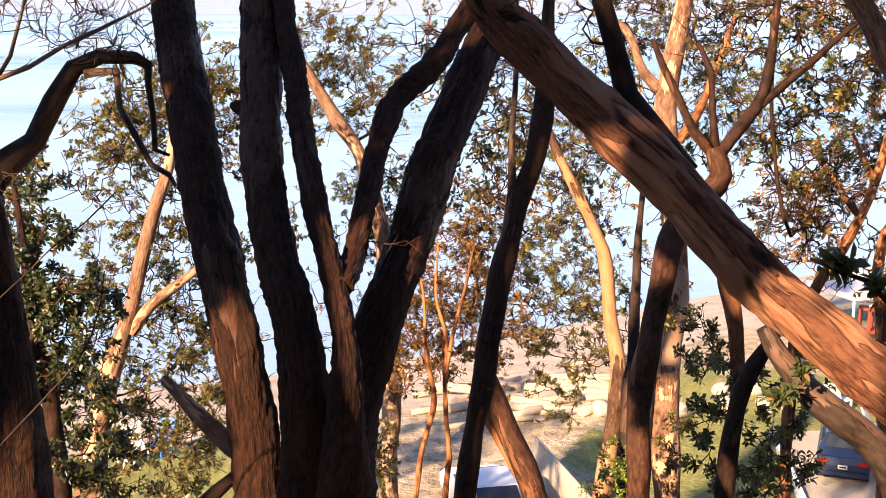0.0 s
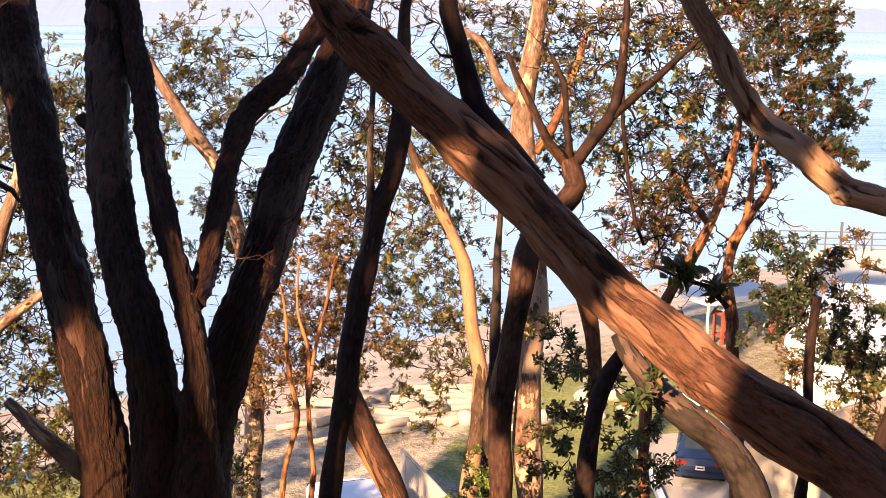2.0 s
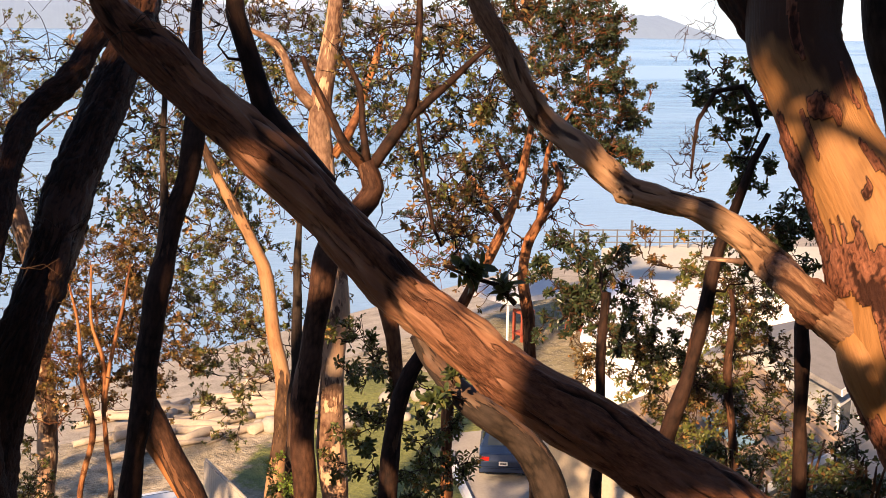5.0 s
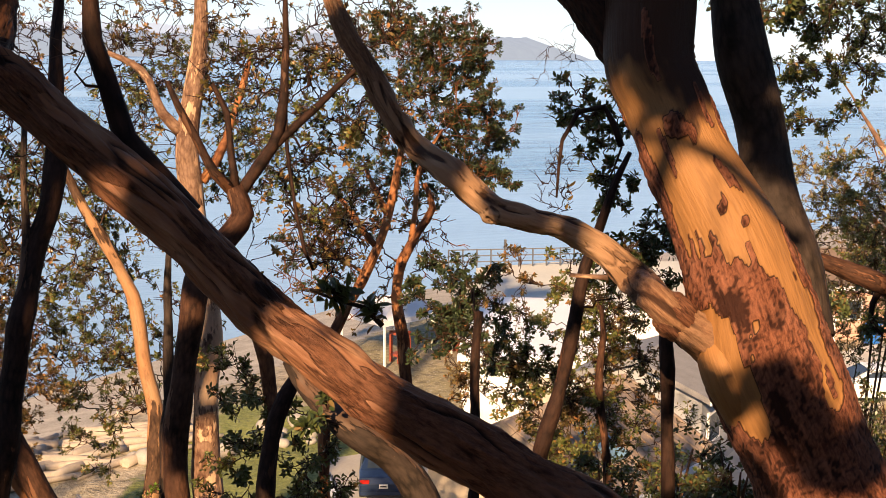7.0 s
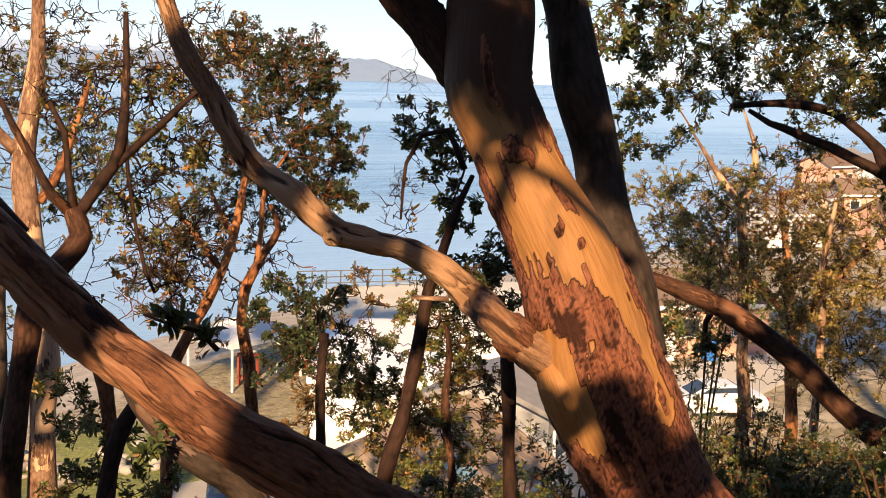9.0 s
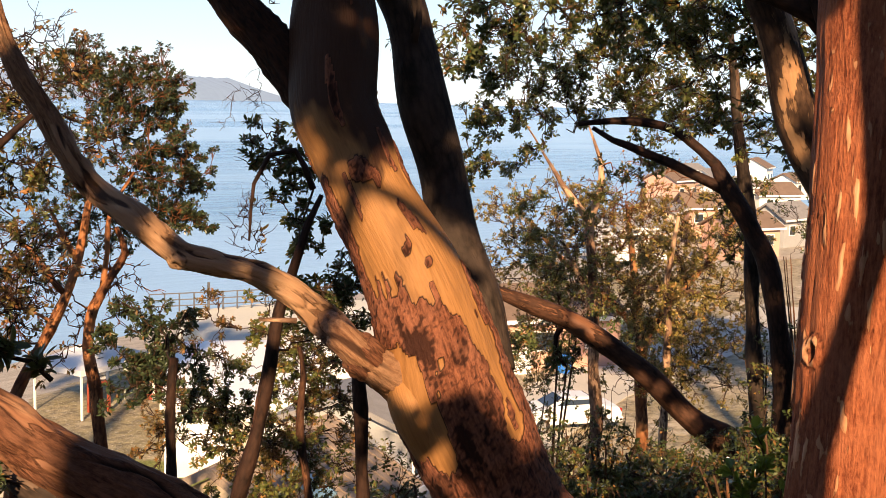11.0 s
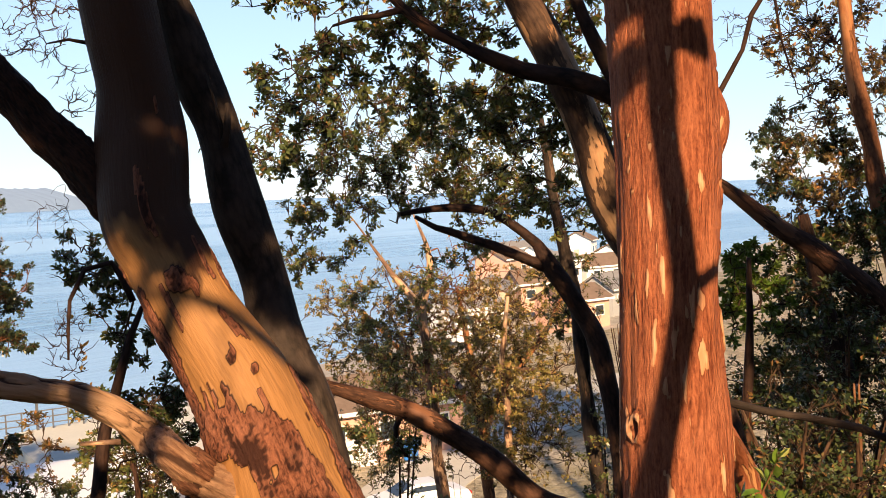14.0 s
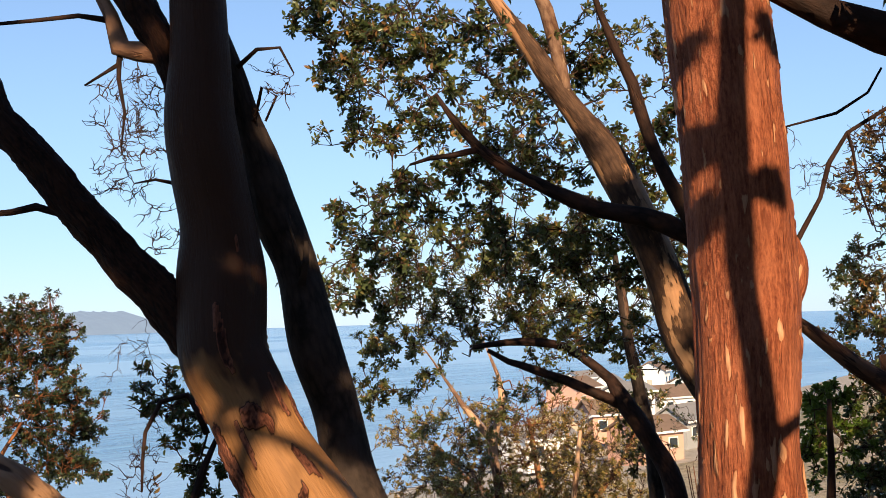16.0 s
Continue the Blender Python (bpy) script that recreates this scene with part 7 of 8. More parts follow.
SHRUBS = [
    ((8.156, 7.346, 13.558), 0.40, 0.45, LEAF_DARK, "dark shrub in shade on the slope"), ((8.918, 7.718, 13.427), 0.36, 0.41, LEAF, "green-leaved shrub on the slope"), ((7.572, 6.293, 13.924), 0.36, 0.36, LEAF_DARK, "dark shrub in shade on the slope"), ((7.082, 5.684, 14.163), 0.32, 0.36, LEAF_DARK, "dark shrub in shade on the slope"), ((8.24, 7.809, 13.506), 0.36, 0.41, LEAF, "green-leaved shrub on the slope"), ((9.908, 8.287, 13.278), 0.40, 0.41, LEAF_DARK, "dark shrub in shade on the slope"), ((11.027, 8.648, 13.468), 0.60, 1.20, LEAF, "green-leaved shrub on the slope"), ((7.438, 5.113, 14.402), 0.50, 0.48, LEAF_DARK, "dark shrub in shade on the slope"), ((9.143, 5.699, 14.206), 0.70, 0.78, LEAF_DARK, "dense dark shrub wall in shade"),
    ((7.495, 7.432, 13.722), 0.34, 0.38, LEAF, "green-leaved shrub on the slope"), ((7.349, 6.764, 13.851), 0.36, 0.36, LEAF_DARK, "dark shrub in shade on the slope"),
    ((7.9, 6.778, 13.684), 0.32, 0.32, LEAF_DARK, "dark shrub in shade on the slope"), ((7.799, 8.199, 13.374), 0.28, 0.27, LEAF, "green-leaved shrub on the slope"),
    ((8.893, 7.211, 13.558), 0.32, 0.41, LEAF_DARK, "dark shrub in shade on the slope"), ((9.372, 7.474, 13.711), 0.28, 0.54, LEAF_DARK, "tall dark shrub in shade on the slope"),
    ((10.015, 6.258, 14.183), 0.80, 0.96, LEAF_DARK, "dense dark shrub wall in shade"), ((11.232, 6.532, 14.407), 0.90, 0.96, LEAF_DARK, "dense dark shrub wall in shade"),
    ((8.12, 5.296, 14.348), 0.60, 0.54, LEAF_DARK, "dark shrub in shade on the slope"), ((7.375, 4.642, 14.531), 0.50, 0.42, LEAF_DARK, "dark shrub in shade on the slope"),
    ((5.827, 7.41, 13.945), 0.35, 0.36, LEAF_DARK, "dark shrub in shade on the slope"), ((6.033, 8.346, 13.483), 0.45, 0.42, LEAF_DARK, "dark shrub in shade on the slope"),
    ((5.858, 8.627, 13.369), 0.40, 0.36, LEAF, "green-leaved shrub on the slope"), ((5.577, 8.021, 13.707), 0.40, 0.42, LEAF_DARK, "dark shrub in shade on the slope"),
    ((-0.471, 10.053, 12.979), 0.40, 0.60, LEAF_DARK, "dark shrub in shade on the slope"), ((-0.14, 11.444, 12.339), 0.40, 0.70, LEAF, "green-leaved shrub on the slope"),
    ((1.298, 11.92, 12.433), 0.35, 0.80, LEAF, "green-leaved shrub on the slope"), ((3.722, 13.174, 11.494), 0.30, 0.90, LEAF_FRESH, "bright green shrub at the foot of a trunk"),
    ((23.361, 22.057, 9.767), 0.90, 1.60, LEAF_FRESH, "yellow-green hedge shrub by a house"), ((13.457, 9.929, 14.24), 0.70, 1.60, LEAF_DARK, "dark shrub behind the red trunk"),
    ((8.658, 8.772, 13.367), 0.40, 0.50, LEAF, "olive shrub with thin twigs on the slope"), ((9.612, 9.224, 13.119), 0.45, 0.50, LEAF_BROWN, "rusty-leaved shrub on the slope"), ((9.209, 8.263, 13.375), 0.40, 0.45, LEAF_DARK, "dark shrub in shade on the slope"),
    ((7.095, 6.214, 14.12), 0.40, 0.40, LEAF_DARK, "dark shrub in shade on the slope"), ((6.774, 5.72, 14.347), 0.36, 0.36, LEAF_DARK, "dark shrub in shade on the slope"), ((6.85, 6.432, 14.051), 0.40, 0.36, LEAF, "green-leaved shrub on the slope"), ((8.222, 6.522, 13.987), 0.40, 0.60, LEAF_DARK, "dark shrub in shade on the slope"),
    ((6.909, 6.905, 13.914), 0.36, 0.36, LEAF_DARK, "dark shrub in shade on the slope"), ((7.722, 4.989, 14.926), 0.60, 0.60, LEAF_DARK, "dark shrub in shade on the slope"), ((7.979, 4.725, 14.971), 0.60, 0.70, LEAF_DARK, "dark shrub in shade on the slope"), ((10.322, 5.898, 14.922), 0.80, 0.90, LEAF_DARK, "dense dark shrub wall in shade"),
    ((5.758, 7.011, 14.024), 0.35, 0.40, LEAF_DARK, "dark shrub in shade on the slope"), ((6.776, 9.089, 13.29), 0.45, 0.60, LEAF, "green-leaved shrub on the slope"),
    ((9.677, 10.144, 14.052), 0.50, 1.20, LEAF, "olive-leaved shrub in the sun"), ((10.357, 11.279, 13.149), 0.50, 1.00, LEAF, "green-leaved shrub on the slope"),
    ((7.626, 7.840, 13.635), 0.34, 0.62, LEAF_DARK, "dark twiggy shrub below the fallen trunk"),
    ((7.652, 7.454, 13.754), 0.36, 0.66, LEAF, "olive shrub with thin twigs below the fallen trunk"),
    ((7.659, 7.075, 13.830), 0.34, 0.50, LEAF_DARK, "dark twiggy shrub below the fallen trunk"),
    ((7.904, 8.374, 13.533), 0.30, 0.55, LEAF_DARK, "dark twiggy shrub below the fallen trunk"),
]
for k, (base, radius, tall, mat, label) in enumerate(SHRUBS):
    shrub(base, radius, tall, mat, label, 100 + k, 200, 0.045 if base[1] < 16 else 0.075)


def sapling(base, tips, label, seed):
    """Green shoots with narrow leaves up each stem."""
    t = thing("sapling", base, label, "sapling", group="green shoots by the path")
    rng = np.random.default_rng(seed)
    v, f, off = [], [], 0
    for x, y, z in tips:
        b, e = np.array(base), np.array((x, y, z))
        mid = (b + e) / 2 + rng.normal(size=3) * 0.04
        limb(t, "stem", [(*e, 0.002), (*mid, 0.004), (*(b - (0, 0, 0.1)), 0.006)], BARK_TWIG, 5, step=0.05)
        k = rng.uniform(0.35, 1.0, 34)[:, None]
        pos = (1 - k) ** 2 * b + 2 * k * (1 - k) * (2 * mid - (b + e) / 2) + k * k * e
        a, q = leaf_arrays(pos, rng.normal(size=(34, 3)) + (e - b) / np.linalg.norm(e - b) * 1.4, rng.normal(size=(34, 3)) * 0.5 + (0, 0, 1), 0.055, rng)
        v.append(a), f.append(q + off)
        off += len(a)
    place_mesh("foliage", quad_mesh("foliage", np.vstack(v), np.vstack(f), smooth=False), LEAF_FRESH, t, kind="stuff")


sapling((5.185, 3.862, 15.122), [(5.246, 3.709, 15.534), (5.144, 3.798, 15.429), (5.182, 3.751, 15.348), (5.024, 3.767, 15.361)], "bright green shoots beside the red trunk", 81)
sapling((5.463, 4.536, 14.829), [(5.437, 4.61, 15.193), (5.493, 4.541, 15.065), (5.365, 4.656, 15.042), (5.476, 4.427, 15.116)], "bright green shoots on the path's edge", 82)
sapling((5.687, 4.074, 14.983), [(5.887, 3.882, 15.198), (5.7, 3.937, 15.272)], "bright green shoots beside the red trunk", 83)

# ---- unseen trees set behind the walker, so that their shade falls on the near trunks ----
def shade_tree(base, label, limbs, blobs, seed, per=10, leaf=0.11, dense=1.6):
    t = thing("madrona_tree", base, label, "tree", group="madronas behind the path")
    for c in limbs:
        limb(t, "trunk", c, BARK_DARK, 12, 0, 0.08, c is limbs[0], 0.15)
    crown(t, blobs, LEAF_DARK, leaf, per, seed, dense=dense, spread=1.05)
    return t


shade_tree((3.25, 2.05, 14.9), "slender curved madrona stem beside the path",
           [[(3.70, 2.09, 19.3, 0.040), (3.632, 2.074, 18.539, 0.045), (3.588, 2.065, 18.191, 0.047), (3.575, 2.064, 17.967, 0.047), (3.543, 2.016, 17.602, 0.047), (3.504, 1.964, 17.381, 0.048), (3.472, 1.917, 17.182, 0.050), (3.428, 1.927, 17.001, 0.048), (3.384, 1.957, 16.767, 0.048), (3.338, 1.990, 16.480, 0.050), (3.26, 2.03, 15.9, 0.056)],
            [(3.75, 1.78, 17.36, 0.012), (3.62, 1.85, 17.28, 0.018), (3.472, 1.917, 17.182, 0.026)]],
           [(3.75, 2.1, 19.4, 0.25, 0.2, 40), (3.236, 1.774, 18.664, 0.060, 0.060, 9), (3.230, 1.754, 18.351, 0.070, 0.070, 12), (3.220, 1.743, 18.098, 0.060, 0.060, 10), (3.429, 1.593, 18.710, 0.060, 0.060, 9), (3.333, 1.555, 18.210, 0.050, 0.050, 8), (3.248, 1.780, 18.943, 0.070, 0.070, 9)], 41, 8, 0.07, 2.2)
shade_tree((-3.0, -2.6, 15.0), "leafy madrona uphill of the path",
           [[(-1.2, -1.0, 22.0, 0.05), (-1.8, -1.6, 20.0, 0.10), (-2.5, -2.2, 17.5, 0.14), (-2.9, -2.5, 15.6, 0.17)],
            [(0.422, 1.174, 19.25, 0.018), (0.626, 1.072, 19.196, 0.033), (0.785, 0.992, 19.147, 0.033), (0.943, 0.908, 19.069, 0.033), (1.108, 0.808, 18.922, 0.035), (1.271, 0.704, 18.749, 0.038)],
            [(0.6, 0.4, 20.4, 0.04), (-0.6, -0.6, 19.6, 0.06), (-1.6, -1.5, 19.0, 0.08)]],
           [(0.698, 1.119, 19.641, 0.228, 0.228, 100), (0.754, 1.054, 19.417, 0.152, 0.076, 40), (0.547, 1.222, 19.839, 0.304, 0.253, 110), (1.242, 1.094, 19.624, 0.184, 0.289, 46), (1.336, 0.97, 19.159, 0.131, 0.236, 26), (1.035, 0.597, 18.173, 0.075, 0.149, 12), (1.112, 0.519, 17.929, 0.149, 0.124, 22), (1.284, 0.412, 17.759, 0.224, 0.174, 30), (0.868, 0.575, 17.632, 0.248, 0.124, 24)] + [(0.496, 1.114, 17.468, 0.225, 0.113, 40), (0.696, 0.861, 17.536, 0.225, 0.113, 48), (2, 2.316, 17.229, 0.141, 0.211, 16), (1.531, 2.554, 17.146, 0.246, 0.141, 24)], 42)
shade_tree((-6.5, 1.5, 14.9), "dense madrona beside the slope",
           [[(-3.6, 3.2, 22.5, 0.06), (-4.4, 2.6, 20.0, 0.12), (-5.6, 2.0, 17.0, 0.17), (-6.3, 1.6, 15.2, 0.2)],
            [(-1.2, 3.4, 19.4, 0.05), (-2.8, 3.0, 19.2, 0.08), (-4.4, 2.6, 19.4, 0.1)]],
           [(-2.758, 2.462, 18.977, 0.212, 0.212, 43), (-3.270, 0.391, 18.872, 0.119, 0.149, 48), (-2.932, 0.584, 19.091, 0.117, 0.110, 36), (-3.261, 0.564, 19.061, 0.145, 0.145, 24), (-2.723, 2.26, 18.386, 0.164, 0.258, 44), (-2.464, 2.356, 18.916, 0.188, 0.258, 50), (-2.442, 2.25, 18.387, 0.094, 0.117, 12), (-2.254, 2.266, 18.503, 0.141, 0.328, 46), (-2.257, 2.119, 17.767, 0.258, 0.211, 70), (-2.165, 2.024, 17.308, 0.281, 0.281, 80), (-1.928, 2.19, 18.182, 0.211, 0.328, 60), (-1.692, 2.282, 18.689, 0.211, 0.305, 70), (-2.257, 2.11, 17.721, 0.211, 0.281, 70), (-2.235, 2.027, 17.308, 0.234, 0.281, 70), (-2.398, 2.078, 17.537, 0.141, 0.258, 40), (-1.926, 2.291, 18.688, 0.141, 0.188, 40), (-2.021, 2.234, 18.389, 0.117, 0.258, 40), (-2.863, 2.324, 18.685, 0.141, 0.258, 40), (-2.511, 0.096, 18.056, 0.075, 0.090, 16), (-1.719, 0.470, 19.108, 0.120, 0.090, 32), (-1.614, 0.461, 19.078, 0.090, 0.090, 12)], 43, dense=2.6)
# unseen caster, added to darken the near stems
shade_tree((-2.0, 4.4, 14.6), "unseen stout madrona trunk added beside the path for shade",
           [[(-1.111, 4.434, 18.779, 0.111), (-1.047, 3.937, 18.174, 0.120), (-0.985, 3.366, 17.662, 0.125), (-0.917, 2.896, 17.238, 0.133), (-0.873, 2.684, 16.911, 0.147), (-0.855, 2.619, 16.588, 0.164)]],
           [(-1.179, 4.298, 18.590, 0.295, 0.221, 40), (-0.779, 3.045, 17.605, 0.133, 0.177, 36), (-0.610, 3.294, 17.823, 0.162, 0.208, 43), (-1.583, 3.670, 18.124, 0.148, 0.221, 36)], 48)
shade_tree((-4.6, 0.5, 14.9), "tall madrona shading the leaning trunk",
           [[(-2.0, 1.4, 22.0, 0.05), (-2.8, 1.0, 20.0, 0.09), (-3.8, 0.7, 17.5, 0.13), (-4.5, 0.5, 15.3, 0.16)]],
           [(-1.469, 0.739, 18.920, 0.111, 0.095, 14), (-1.068, 0.686, 18.579, 0.095, 0.079, 12), (-0.980, 0.674, 18.463, 0.095, 0.063, 12), (-1.228, 0.782, 18.926, 0.081, 0.178, 20), (-1.514, 0.437, 19.124, 0.090, 0.075, 12)] + [(-1.532, 0.772, 19.051, 0.153, 0.138, 48), (-1.463, 0.680, 18.917, 0.092, 0.092, 19), (-1.135, 0.486, 18.639, 0.086, 0.086, 32), (-1.044, 0.421, 18.503, 0.077, 0.056, 16), (-0.500, 0.050, 18.040, 0.110, 0.080, 30), (-0.029, 2.41, 19.203, 0.152, 0.203, 44), (0.096, 2.31, 18.955, 0.127, 0.152, 30), (0.244, 2.2, 18.707, 0.127, 0.127, 24)] + [(-0.594, -0.086, 18.165, 0.115, 0.058, 17), (-0.400, -0.152, 18.084, 0.101, 0.058, 12), (-0.848, 0.055, 18.527, 0.044, 0.058, 4), (0.747, 2.225, 18.366, 0.129, 0.077, 12), (0.164, 2.503, 19.039, 0.155, 0.181, 22)], 44, dense=3.2)
shade_tree((-0.8, -4.4, 15.2), "tall leafy madrona uphill of the large tree",
           [[(0.8, 0.6, 23.0, 0.05), (0.2, -1.2, 21.0, 0.1), (-0.4, -3.0, 18.5, 0.15), (-0.8, -4.2, 16.0, 0.2)]],
           [(0.979, 1.642, 21.139, 0.294, 0.294, 60), (1.007, 1.656, 20.631, 0.241, 0.267, 60), (1.044, 1.657, 20.176, 0.214, 0.187, 36), (1.078, 1.651, 19.855, 0.241, 0.16, 36), (0.605, 2.074, 20.062, 0.294, 0.16, 44), (0.383, 2.25, 20.444, 0.241, 0.241, 44), (0.805, 1.908, 19.814, 0.214, 0.134, 26), (1.368, 1.646, 19.973, 0.166, 0.304, 36), (1.541, 1.538, 19.303, 0.166, 0.304, 36), (0.258, 2.604, 20.902, 0.304, 0.249, 40), (0.865, 2.035, 20.959, 0.221, 0.194, 30), (1.011, 2.015, 19.491, 0.194, 0.138, 20)], 47, dense=4.0)
shade_tree((6.5, -3.5, 15.0), "madrona uphill that shades the trees by the red trunk",
           [[(6.2, -0.8, 22.0, 0.05), (6.3, -1.8, 19.5, 0.1), (6.5, -3.0, 17.0, 0.15), (6.5, -3.4, 15.4, 0.18)]],
           [(2.9, 0.076, 20.938, 0.214, 0.285, 20), (3.118, -0.084, 20.395, 0.249, 0.321, 30), (3.255, -0.177, 19.963, 0.285, 0.285, 24), (2.615, 0.072, 20.874, 0.347, 0.139, 20), (0.661, -2.785, 21.181, 0.225, 0.113, 26)] + [(4.566, -0.393, 18.988, 0.359, 0.359, 60), (4.577, -0.479, 18.351, 0.438, 0.359, 76), (4.832, -0.685, 18.743, 0.399, 0.438, 76), (5.036, -0.831, 19.215, 0.399, 0.438, 50), (4.691, -0.498, 19.144, 0.239, 0.239, 40), (4.848, -0.767, 18.185, 0.478, 0.359, 60)] + [(5.395, 3.542, 17.659, 0.394, 0.281, 20), (5.787, 3.132, 17.329, 0.45, 0.338, 50), (5.793, 2.415, 17.133, 0.485, 0.324, 60), (5.809, 1.876, 18.298, 0.309, 0.619, 50), (5.733, 2.032, 18.912, 0.258, 0.413, 24)], 46)
# unseen caster, added to darken the ivy-clad tree and the shrubs below it
shade_tree((8.2, -3.6, 15.1), "unseen broad madrona added uphill to shade the ivy-clad tree",
           [[(6.2, -0.4, 20.2, 0.05), (6.8, -1.2, 18.8, 0.1), (7.6, -2.6, 17.0, 0.15), (8.1, -3.5, 15.5, 0.18)]],
           [(6.404, -0.431, 18.913, 0.45, 0.42, 79), (6.070, -0.583, 18.393, 0.50, 0.40, 84), (6.155, -1.040, 19.611, 0.36, 0.36, 54), (5.546, -0.936, 19.459, 0.34, 0.40, 57), (4.833, -0.618, 18.765, 0.40, 0.40, 67), (5.028, -1.180, 19.263, 0.42, 0.42, 74), (5.337, -0.983, 18.911, 0.50, 0.40, 84), (6.146, -1.536, 19.059, 0.40, 0.50, 84), (7.078, 0.054, 19.715, 0.30, 0.22, 27), (4.278, -1.030, 18.913, 0.26, 0.26, 28)], 61, dense=3.4)
# lines of t6 and t2 moved up-sun: unseen casters added to shade them
shade_tree((-4.16, 1.92, 15.0), "unseen slender leaning madrona, half bare, added uphill for shade",
           [[(-3.485, 2.684, 21.698, 0.060), (-3.540, 2.606, 21.293, 0.075), (-3.600, 2.463, 20.565, 0.095), (-3.696, 2.369, 20.079, 0.105), (-3.822, 2.277, 19.593, 0.110), (-3.926, 2.200, 19.188, 0.115), (-4.031, 2.107, 18.702, 0.115), (-4.115, 2.014, 18.216, 0.115), (-4.158, 1.918, 17.730, 0.120), (-4.16, 1.92, 15.3, 0.14)]],
           [(-3.485, 2.684, 21.698, 0.22, 0.22, 24), (-3.540, 2.606, 21.293, 0.22, 0.22, 24), (-3.600, 2.463, 20.565, 0.22, 0.22, 24)], 62)
shade_tree((-4.64, 0.70, 14.9), "unseen crooked madrona with an arching limb, added uphill for shade",
           [[(-4.762, 0.906, 19.527, 0.090), (-4.705, 0.812, 19.067, 0.100), (-4.648, 0.737, 18.699, 0.120), (-4.636, 0.698, 18.492, 0.150), (-4.64, 0.70, 15.2, 0.18)],
            [(-4.028, 0.917, 19.718, 0.035), (-4.234, 0.933, 19.758, 0.045), (-4.351, 0.928, 19.712, 0.050), (-4.434, 0.903, 19.574, 0.055), (-4.516, 0.874, 19.413, 0.065), (-4.657, 0.857, 19.297, 0.070), (-4.751, 0.832, 19.159, 0.080)]],
           [(-4.762, 0.906, 19.527, 0.20, 0.20, 24), (-4.705, 0.812, 19.067, 0.20, 0.20, 24)], 63)
# unseen hedge, added to keep low skylight off the near trunks
hedge_spots = [(1.7 + 0.954 * u + 0.3 * w, 1.9 + 0.3 * u - 0.954 * w) for u, w in ((-11, 5.2), (-8.6, 4.6), (-6.4, 5.4), (-4.2, 4.7), (-2.0, 5.3), (0.2, 4.6), (2.4, 5.2), (4.6, 4.6), (6.8, 5.3), (9.0, 4.7), (11.4, 5.2), (13.6, 4.6))]
for k, (x, y) in enumerate(hedge_spots):
    shrub((x, y, height(x, y)), 1.3, 2.0, LEAF_DARK, "unseen thick evergreen shrub added on the bank to block skylight", 140 + k, 60, 0.2)


def tall_tree(x, y, top, seed, wide=2.6, leaf=0.3, count=60):
    """A broad evergreen out of view, added around the path to cut skylight."""
    z = height(x, y)
    top = min(top, z + 3.5) if y < -1 else top
    t = thing("madrona_tree", (x, y, z), "unseen tall full-crowned madrona added around the path to cut skylight", "tree", group="madronas behind the path")
    limb(t, "trunk", [(x + 0.5, y, top, 0.06), (x + 0.3, y + 0.3, (z + top) / 2, 0.18), (x, y, z + 0.3, 0.26)], BARK_DARK, 10, 0, 0.08, True, 0.4)
    crown(t, [(x, y, z + (top - z) * k, wide * (1.1 - 0.5 * k), (top - z) * 0.2, count) for k in (0.25, 0.5, 0.75, 0.95)], LEAF_DARK, leaf, 9, seed, dense=1.0, spread=1.0)


for k, (x, y, top) in enumerate(((9.5, -6.0, 26), (13.5, -4.0, 26), (6.0, -10.5, 27), (12.0, -9.5, 28), (17.5, -2.0, 25), (2.5, -12.5, 26), (-9.5, 5.5, 18.8), (-12.0, 2.5, 19), (-11.5, -2.5, 19.5), (-6.0, -2.0, 19.2), (-3.2, -6.5, 19.6), (-8.0, 9.5, 18.0), (-10.5, 13.5, 17.5), (-13.5, 9.0, 18.5), (-15.0, 15.0, 18.0), (-13.0, 20.0, 16.5), (-16.5, 4.0, 19.0))):
    tall_tree(x, y, top, 170 + k)
for k, (x, y, top) in enumerate(((3.8, -4.8, 24), (6.4, -4.0, 24), (9.4, -3.0, 24), (5.2, -7.5, 25), (12.2, -1.6, 23.5))):
    tall_tree(x, y, top, 190 + k, 1.9, 0.2, 110)


def giant_tree(x, y, top, seed, wide=6.5):
    """A very tall unseen evergreen, added so that its high crown closes the sky over the path."""
    z = height(x, y)
    t = thing("evergreen_tree", (x, y, z), "unseen very tall evergreen added to close the sky above the path", "tree", group="tall evergreens above the path")
    limb(t, "trunk", [(x + 0.4, y, top, 0.1), (x + 0.3, y + 0.3, top - 5, 0.3), (x, y, z + 0.3, 0.5)], BARK_DARK, 10, 0, 0.08, True, 0.8)
    for k in range(6):
        a = k * 1.05 + seed
        limb(t, "limb", [(x + math.cos(a) * wide * 0.8, y + math.sin(a) * wide * 0.8, top - 1.5, 0.04), (x + math.cos(a) * wide * 0.4, y + math.sin(a) * wide * 0.4, top - 2, 0.1), (x, y, top - 4, 0.18)], BARK_DARK, 6, step=0.8)
    crown(t, [(x, y, top - 1.5, wide, 2.2, 520)], LEAF_DARK, 0.5, 12, seed, 0.02, dense=1.0, spread=1.0)


for k, (x, y, top) in enumerate(((11.5, -9.0, 37), (8.0, -18.0, 42), (19.0, -5.0, 36), (-15.0, 1.0, 38))):
    giant_tree(x, y, top, 230 + k)


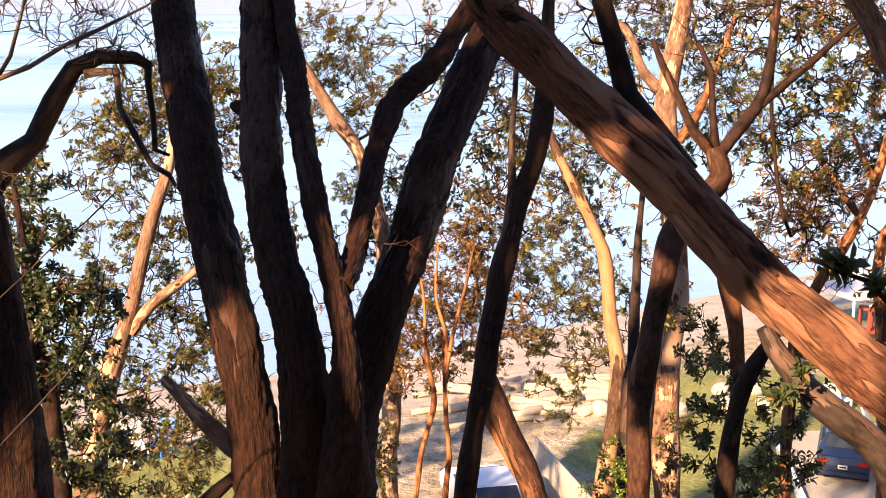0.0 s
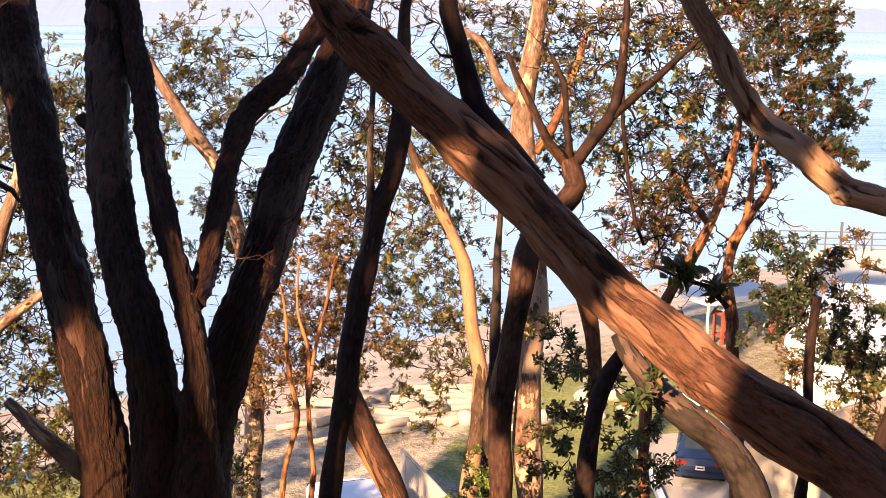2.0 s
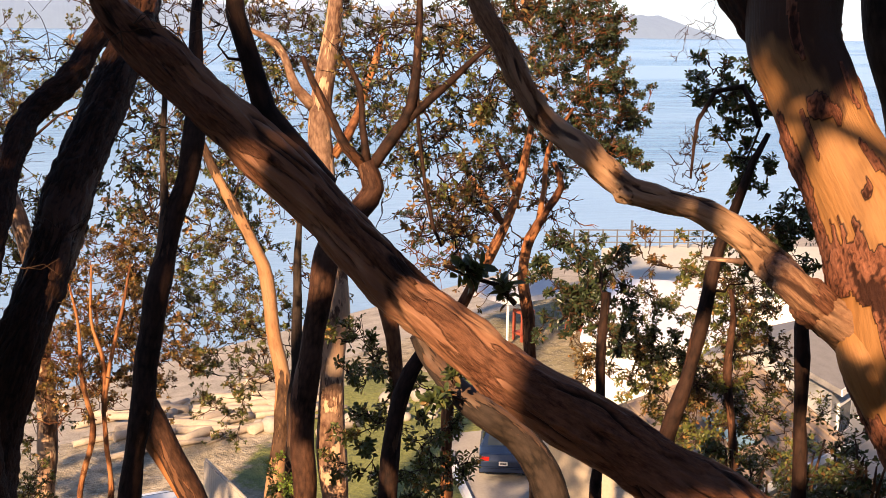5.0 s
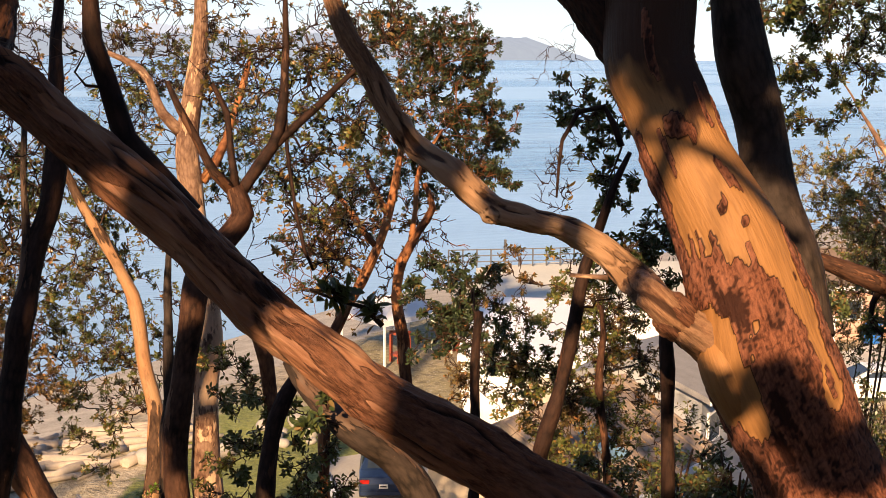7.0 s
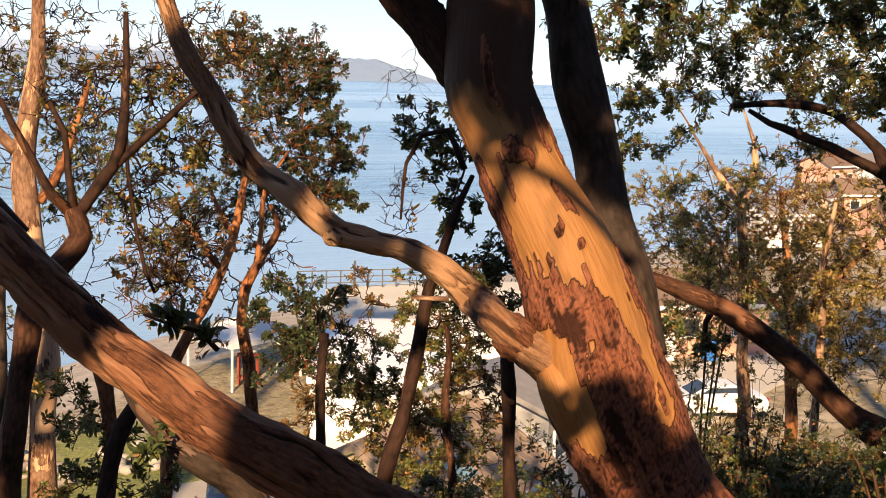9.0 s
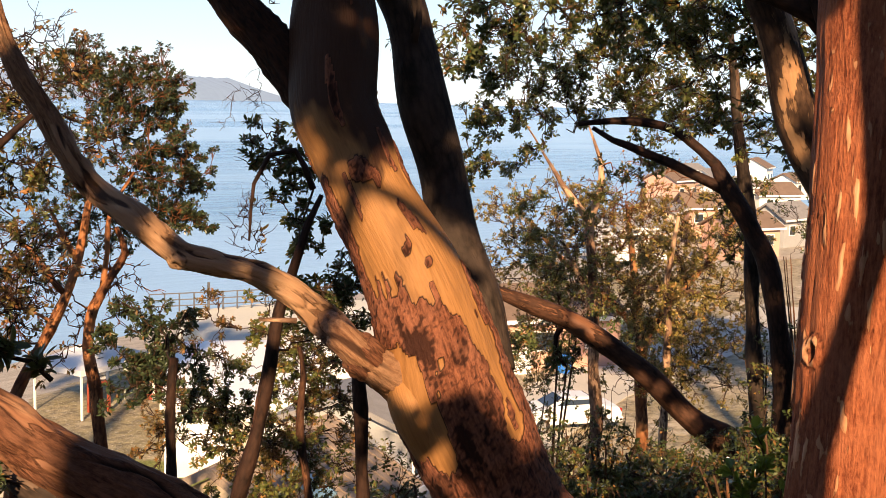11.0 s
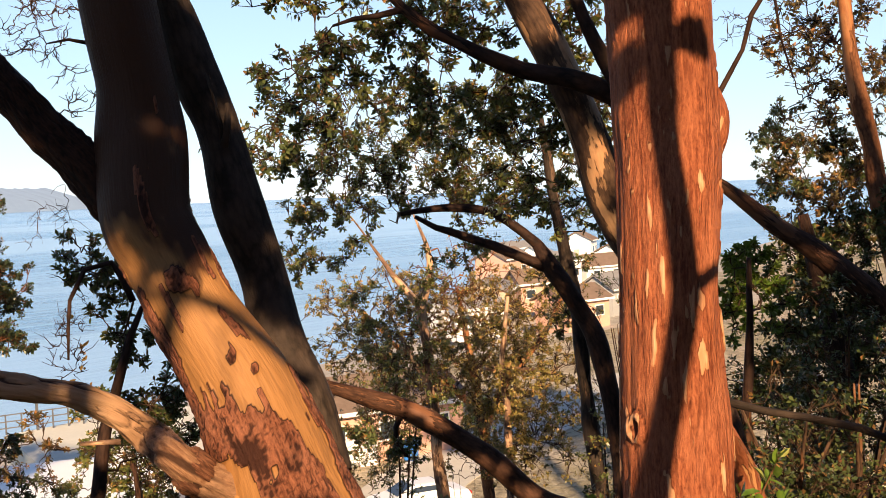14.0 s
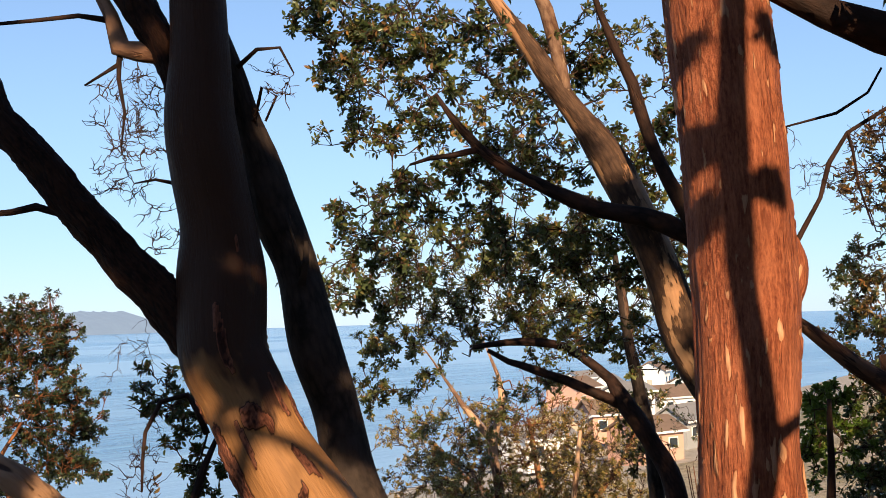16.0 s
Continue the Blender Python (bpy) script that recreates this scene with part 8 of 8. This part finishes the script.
def canopy():
    """An unseen leafy roof right over the path, added to hold back skylight."""
    t = thing("madrona_tree", (7.2, -4.8, 15.2), "unseen madrona added to spread over the path and block skylight", "tree", group="madronas behind the path")
    limb(t, "trunk", [(4.6, -1.6, 22.0, 0.08), (5.6, -2.8, 20.5, 0.16), (6.8, -4.2, 18.0, 0.24), (7.2, -4.8, 15.6, 0.3)], BARK_DARK, 14, 0, 0.08, True, 0.2)
    limb(t, "limb", [(1.8, 0.6, 21.0, 0.04), (3.6, -0.8, 21.0, 0.08), (5.4, -2.6, 20.2, 0.12)], BARK_DARK, 8)
    limb(t, "limb", [(8.0, 0.4, 21.4, 0.04), (7.0, -1.0, 21.0, 0.08), (5.8, -2.9, 20.2, 0.12)], BARK_DARK, 8)
    crown(t, [(2.2, 0.2, 21.4, 1.3, 0.7, 70), (4.2, -0.6, 21.8, 1.5, 0.7, 30), (6.2, 0.0, 21.6, 1.5, 0.8, 24), (8.0, -0.6, 21.6, 1.4, 0.8, 20),
              (3.0, -2.6, 21.0, 1.6, 0.8, 60), (5.6, -3.2, 22.0, 1.7, 0.8, 20), (8.2, -3.2, 21.2, 1.6, 0.9, 20), (0.0, 1.6, 22.0, 1.5, 0.7, 80), (1.6, 3.6, 22.4, 1.4, 0.6, 70)], LEAF_DARK, 0.15, 9, 45, dense=1.0, spread=1.0)


canopy()


def ground_cover():
    """Fallen leaves and grass on the bluff near the path."""
    rng = np.random.default_rng(77)
    n = 9000
    a, r = rng.uniform(-1.25, 1.9, n), rng.uniform(1.2, 15, n)
    p = np.array([(1.7 + k * math.cos(q), 1.9 + k * math.sin(q)) for q, k in zip(a, r)])
    z = np.array([height(x, y) for x, y in p])
    v, f = leaf_arrays(np.c_[p, z + 0.012], rng.normal(size=(n, 3)) * (1, 1, 0.15), rng.normal(size=(n, 3)) * 0.25 + (0, 0, 1), 0.085, rng, 1.0, False)
    tagged(place_mesh("leaf_litter", quad_mesh("leaf_litter", v, f, smooth=False), LEAF_BROWN), "dry brown leaves lying on the slope", "leaf litter", kind="stuff")
    n = 16000
    a, r = rng.uniform(0.0, 1.25, n), rng.uniform(3.2, 10, n)
    p = np.array([(1.7 + k * math.cos(q), 1.9 + k * math.sin(q)) for q, k in zip(a, r)])
    z = np.array([height(x, y) + 0.28 * max(0.0, noise.noise((x * 1.3, y * 1.3, 2)) + 0.35) for x, y in p]) * 1.0
    v, f = leaf_arrays(np.c_[p, z - rng.uniform(0, 0.12, n)], rng.normal(size=(n, 3)) * (1, 1, 0.5), rng.normal(size=(n, 3)) * 0.5 + (0, 0, 1), 0.042, rng, 1.4, False)
    tagged(place_mesh("ivy", quad_mesh("ivy", v, f, smooth=False), LEAF_DARK), "low dark ivy covering the slope", "ivy", kind="stuff")
    n = 9000
    a, r = rng.uniform(-0.1, 0.6, n), rng.uniform(4.2, 12, n)
    p = np.array([(1.7 + k * math.cos(q), 1.9 + k * math.sin(q)) for q, k in zip(a, r)])
    keep = np.array([noise.noise((x * 0.8, y * 0.8, 4)) > -0.02 for x, y in p])
    p = p[keep]
    z = np.array([height(x, y) for x, y in p])
    n = len(p)
    v, f = leaf_arrays(np.c_[p, z - 0.01], rng.normal(size=(n, 3)) * (0.5, 0.5, 0.2) + (0, 0, 1), rng.normal(size=(n, 3)), 0.16, rng, 0.12, False)
    tagged(place_mesh("grass", quad_mesh("grass", v, f, smooth=False), LEAF_FRESH), "tufts of green grass on the slope", "grass", kind="stuff")


ground_cover()
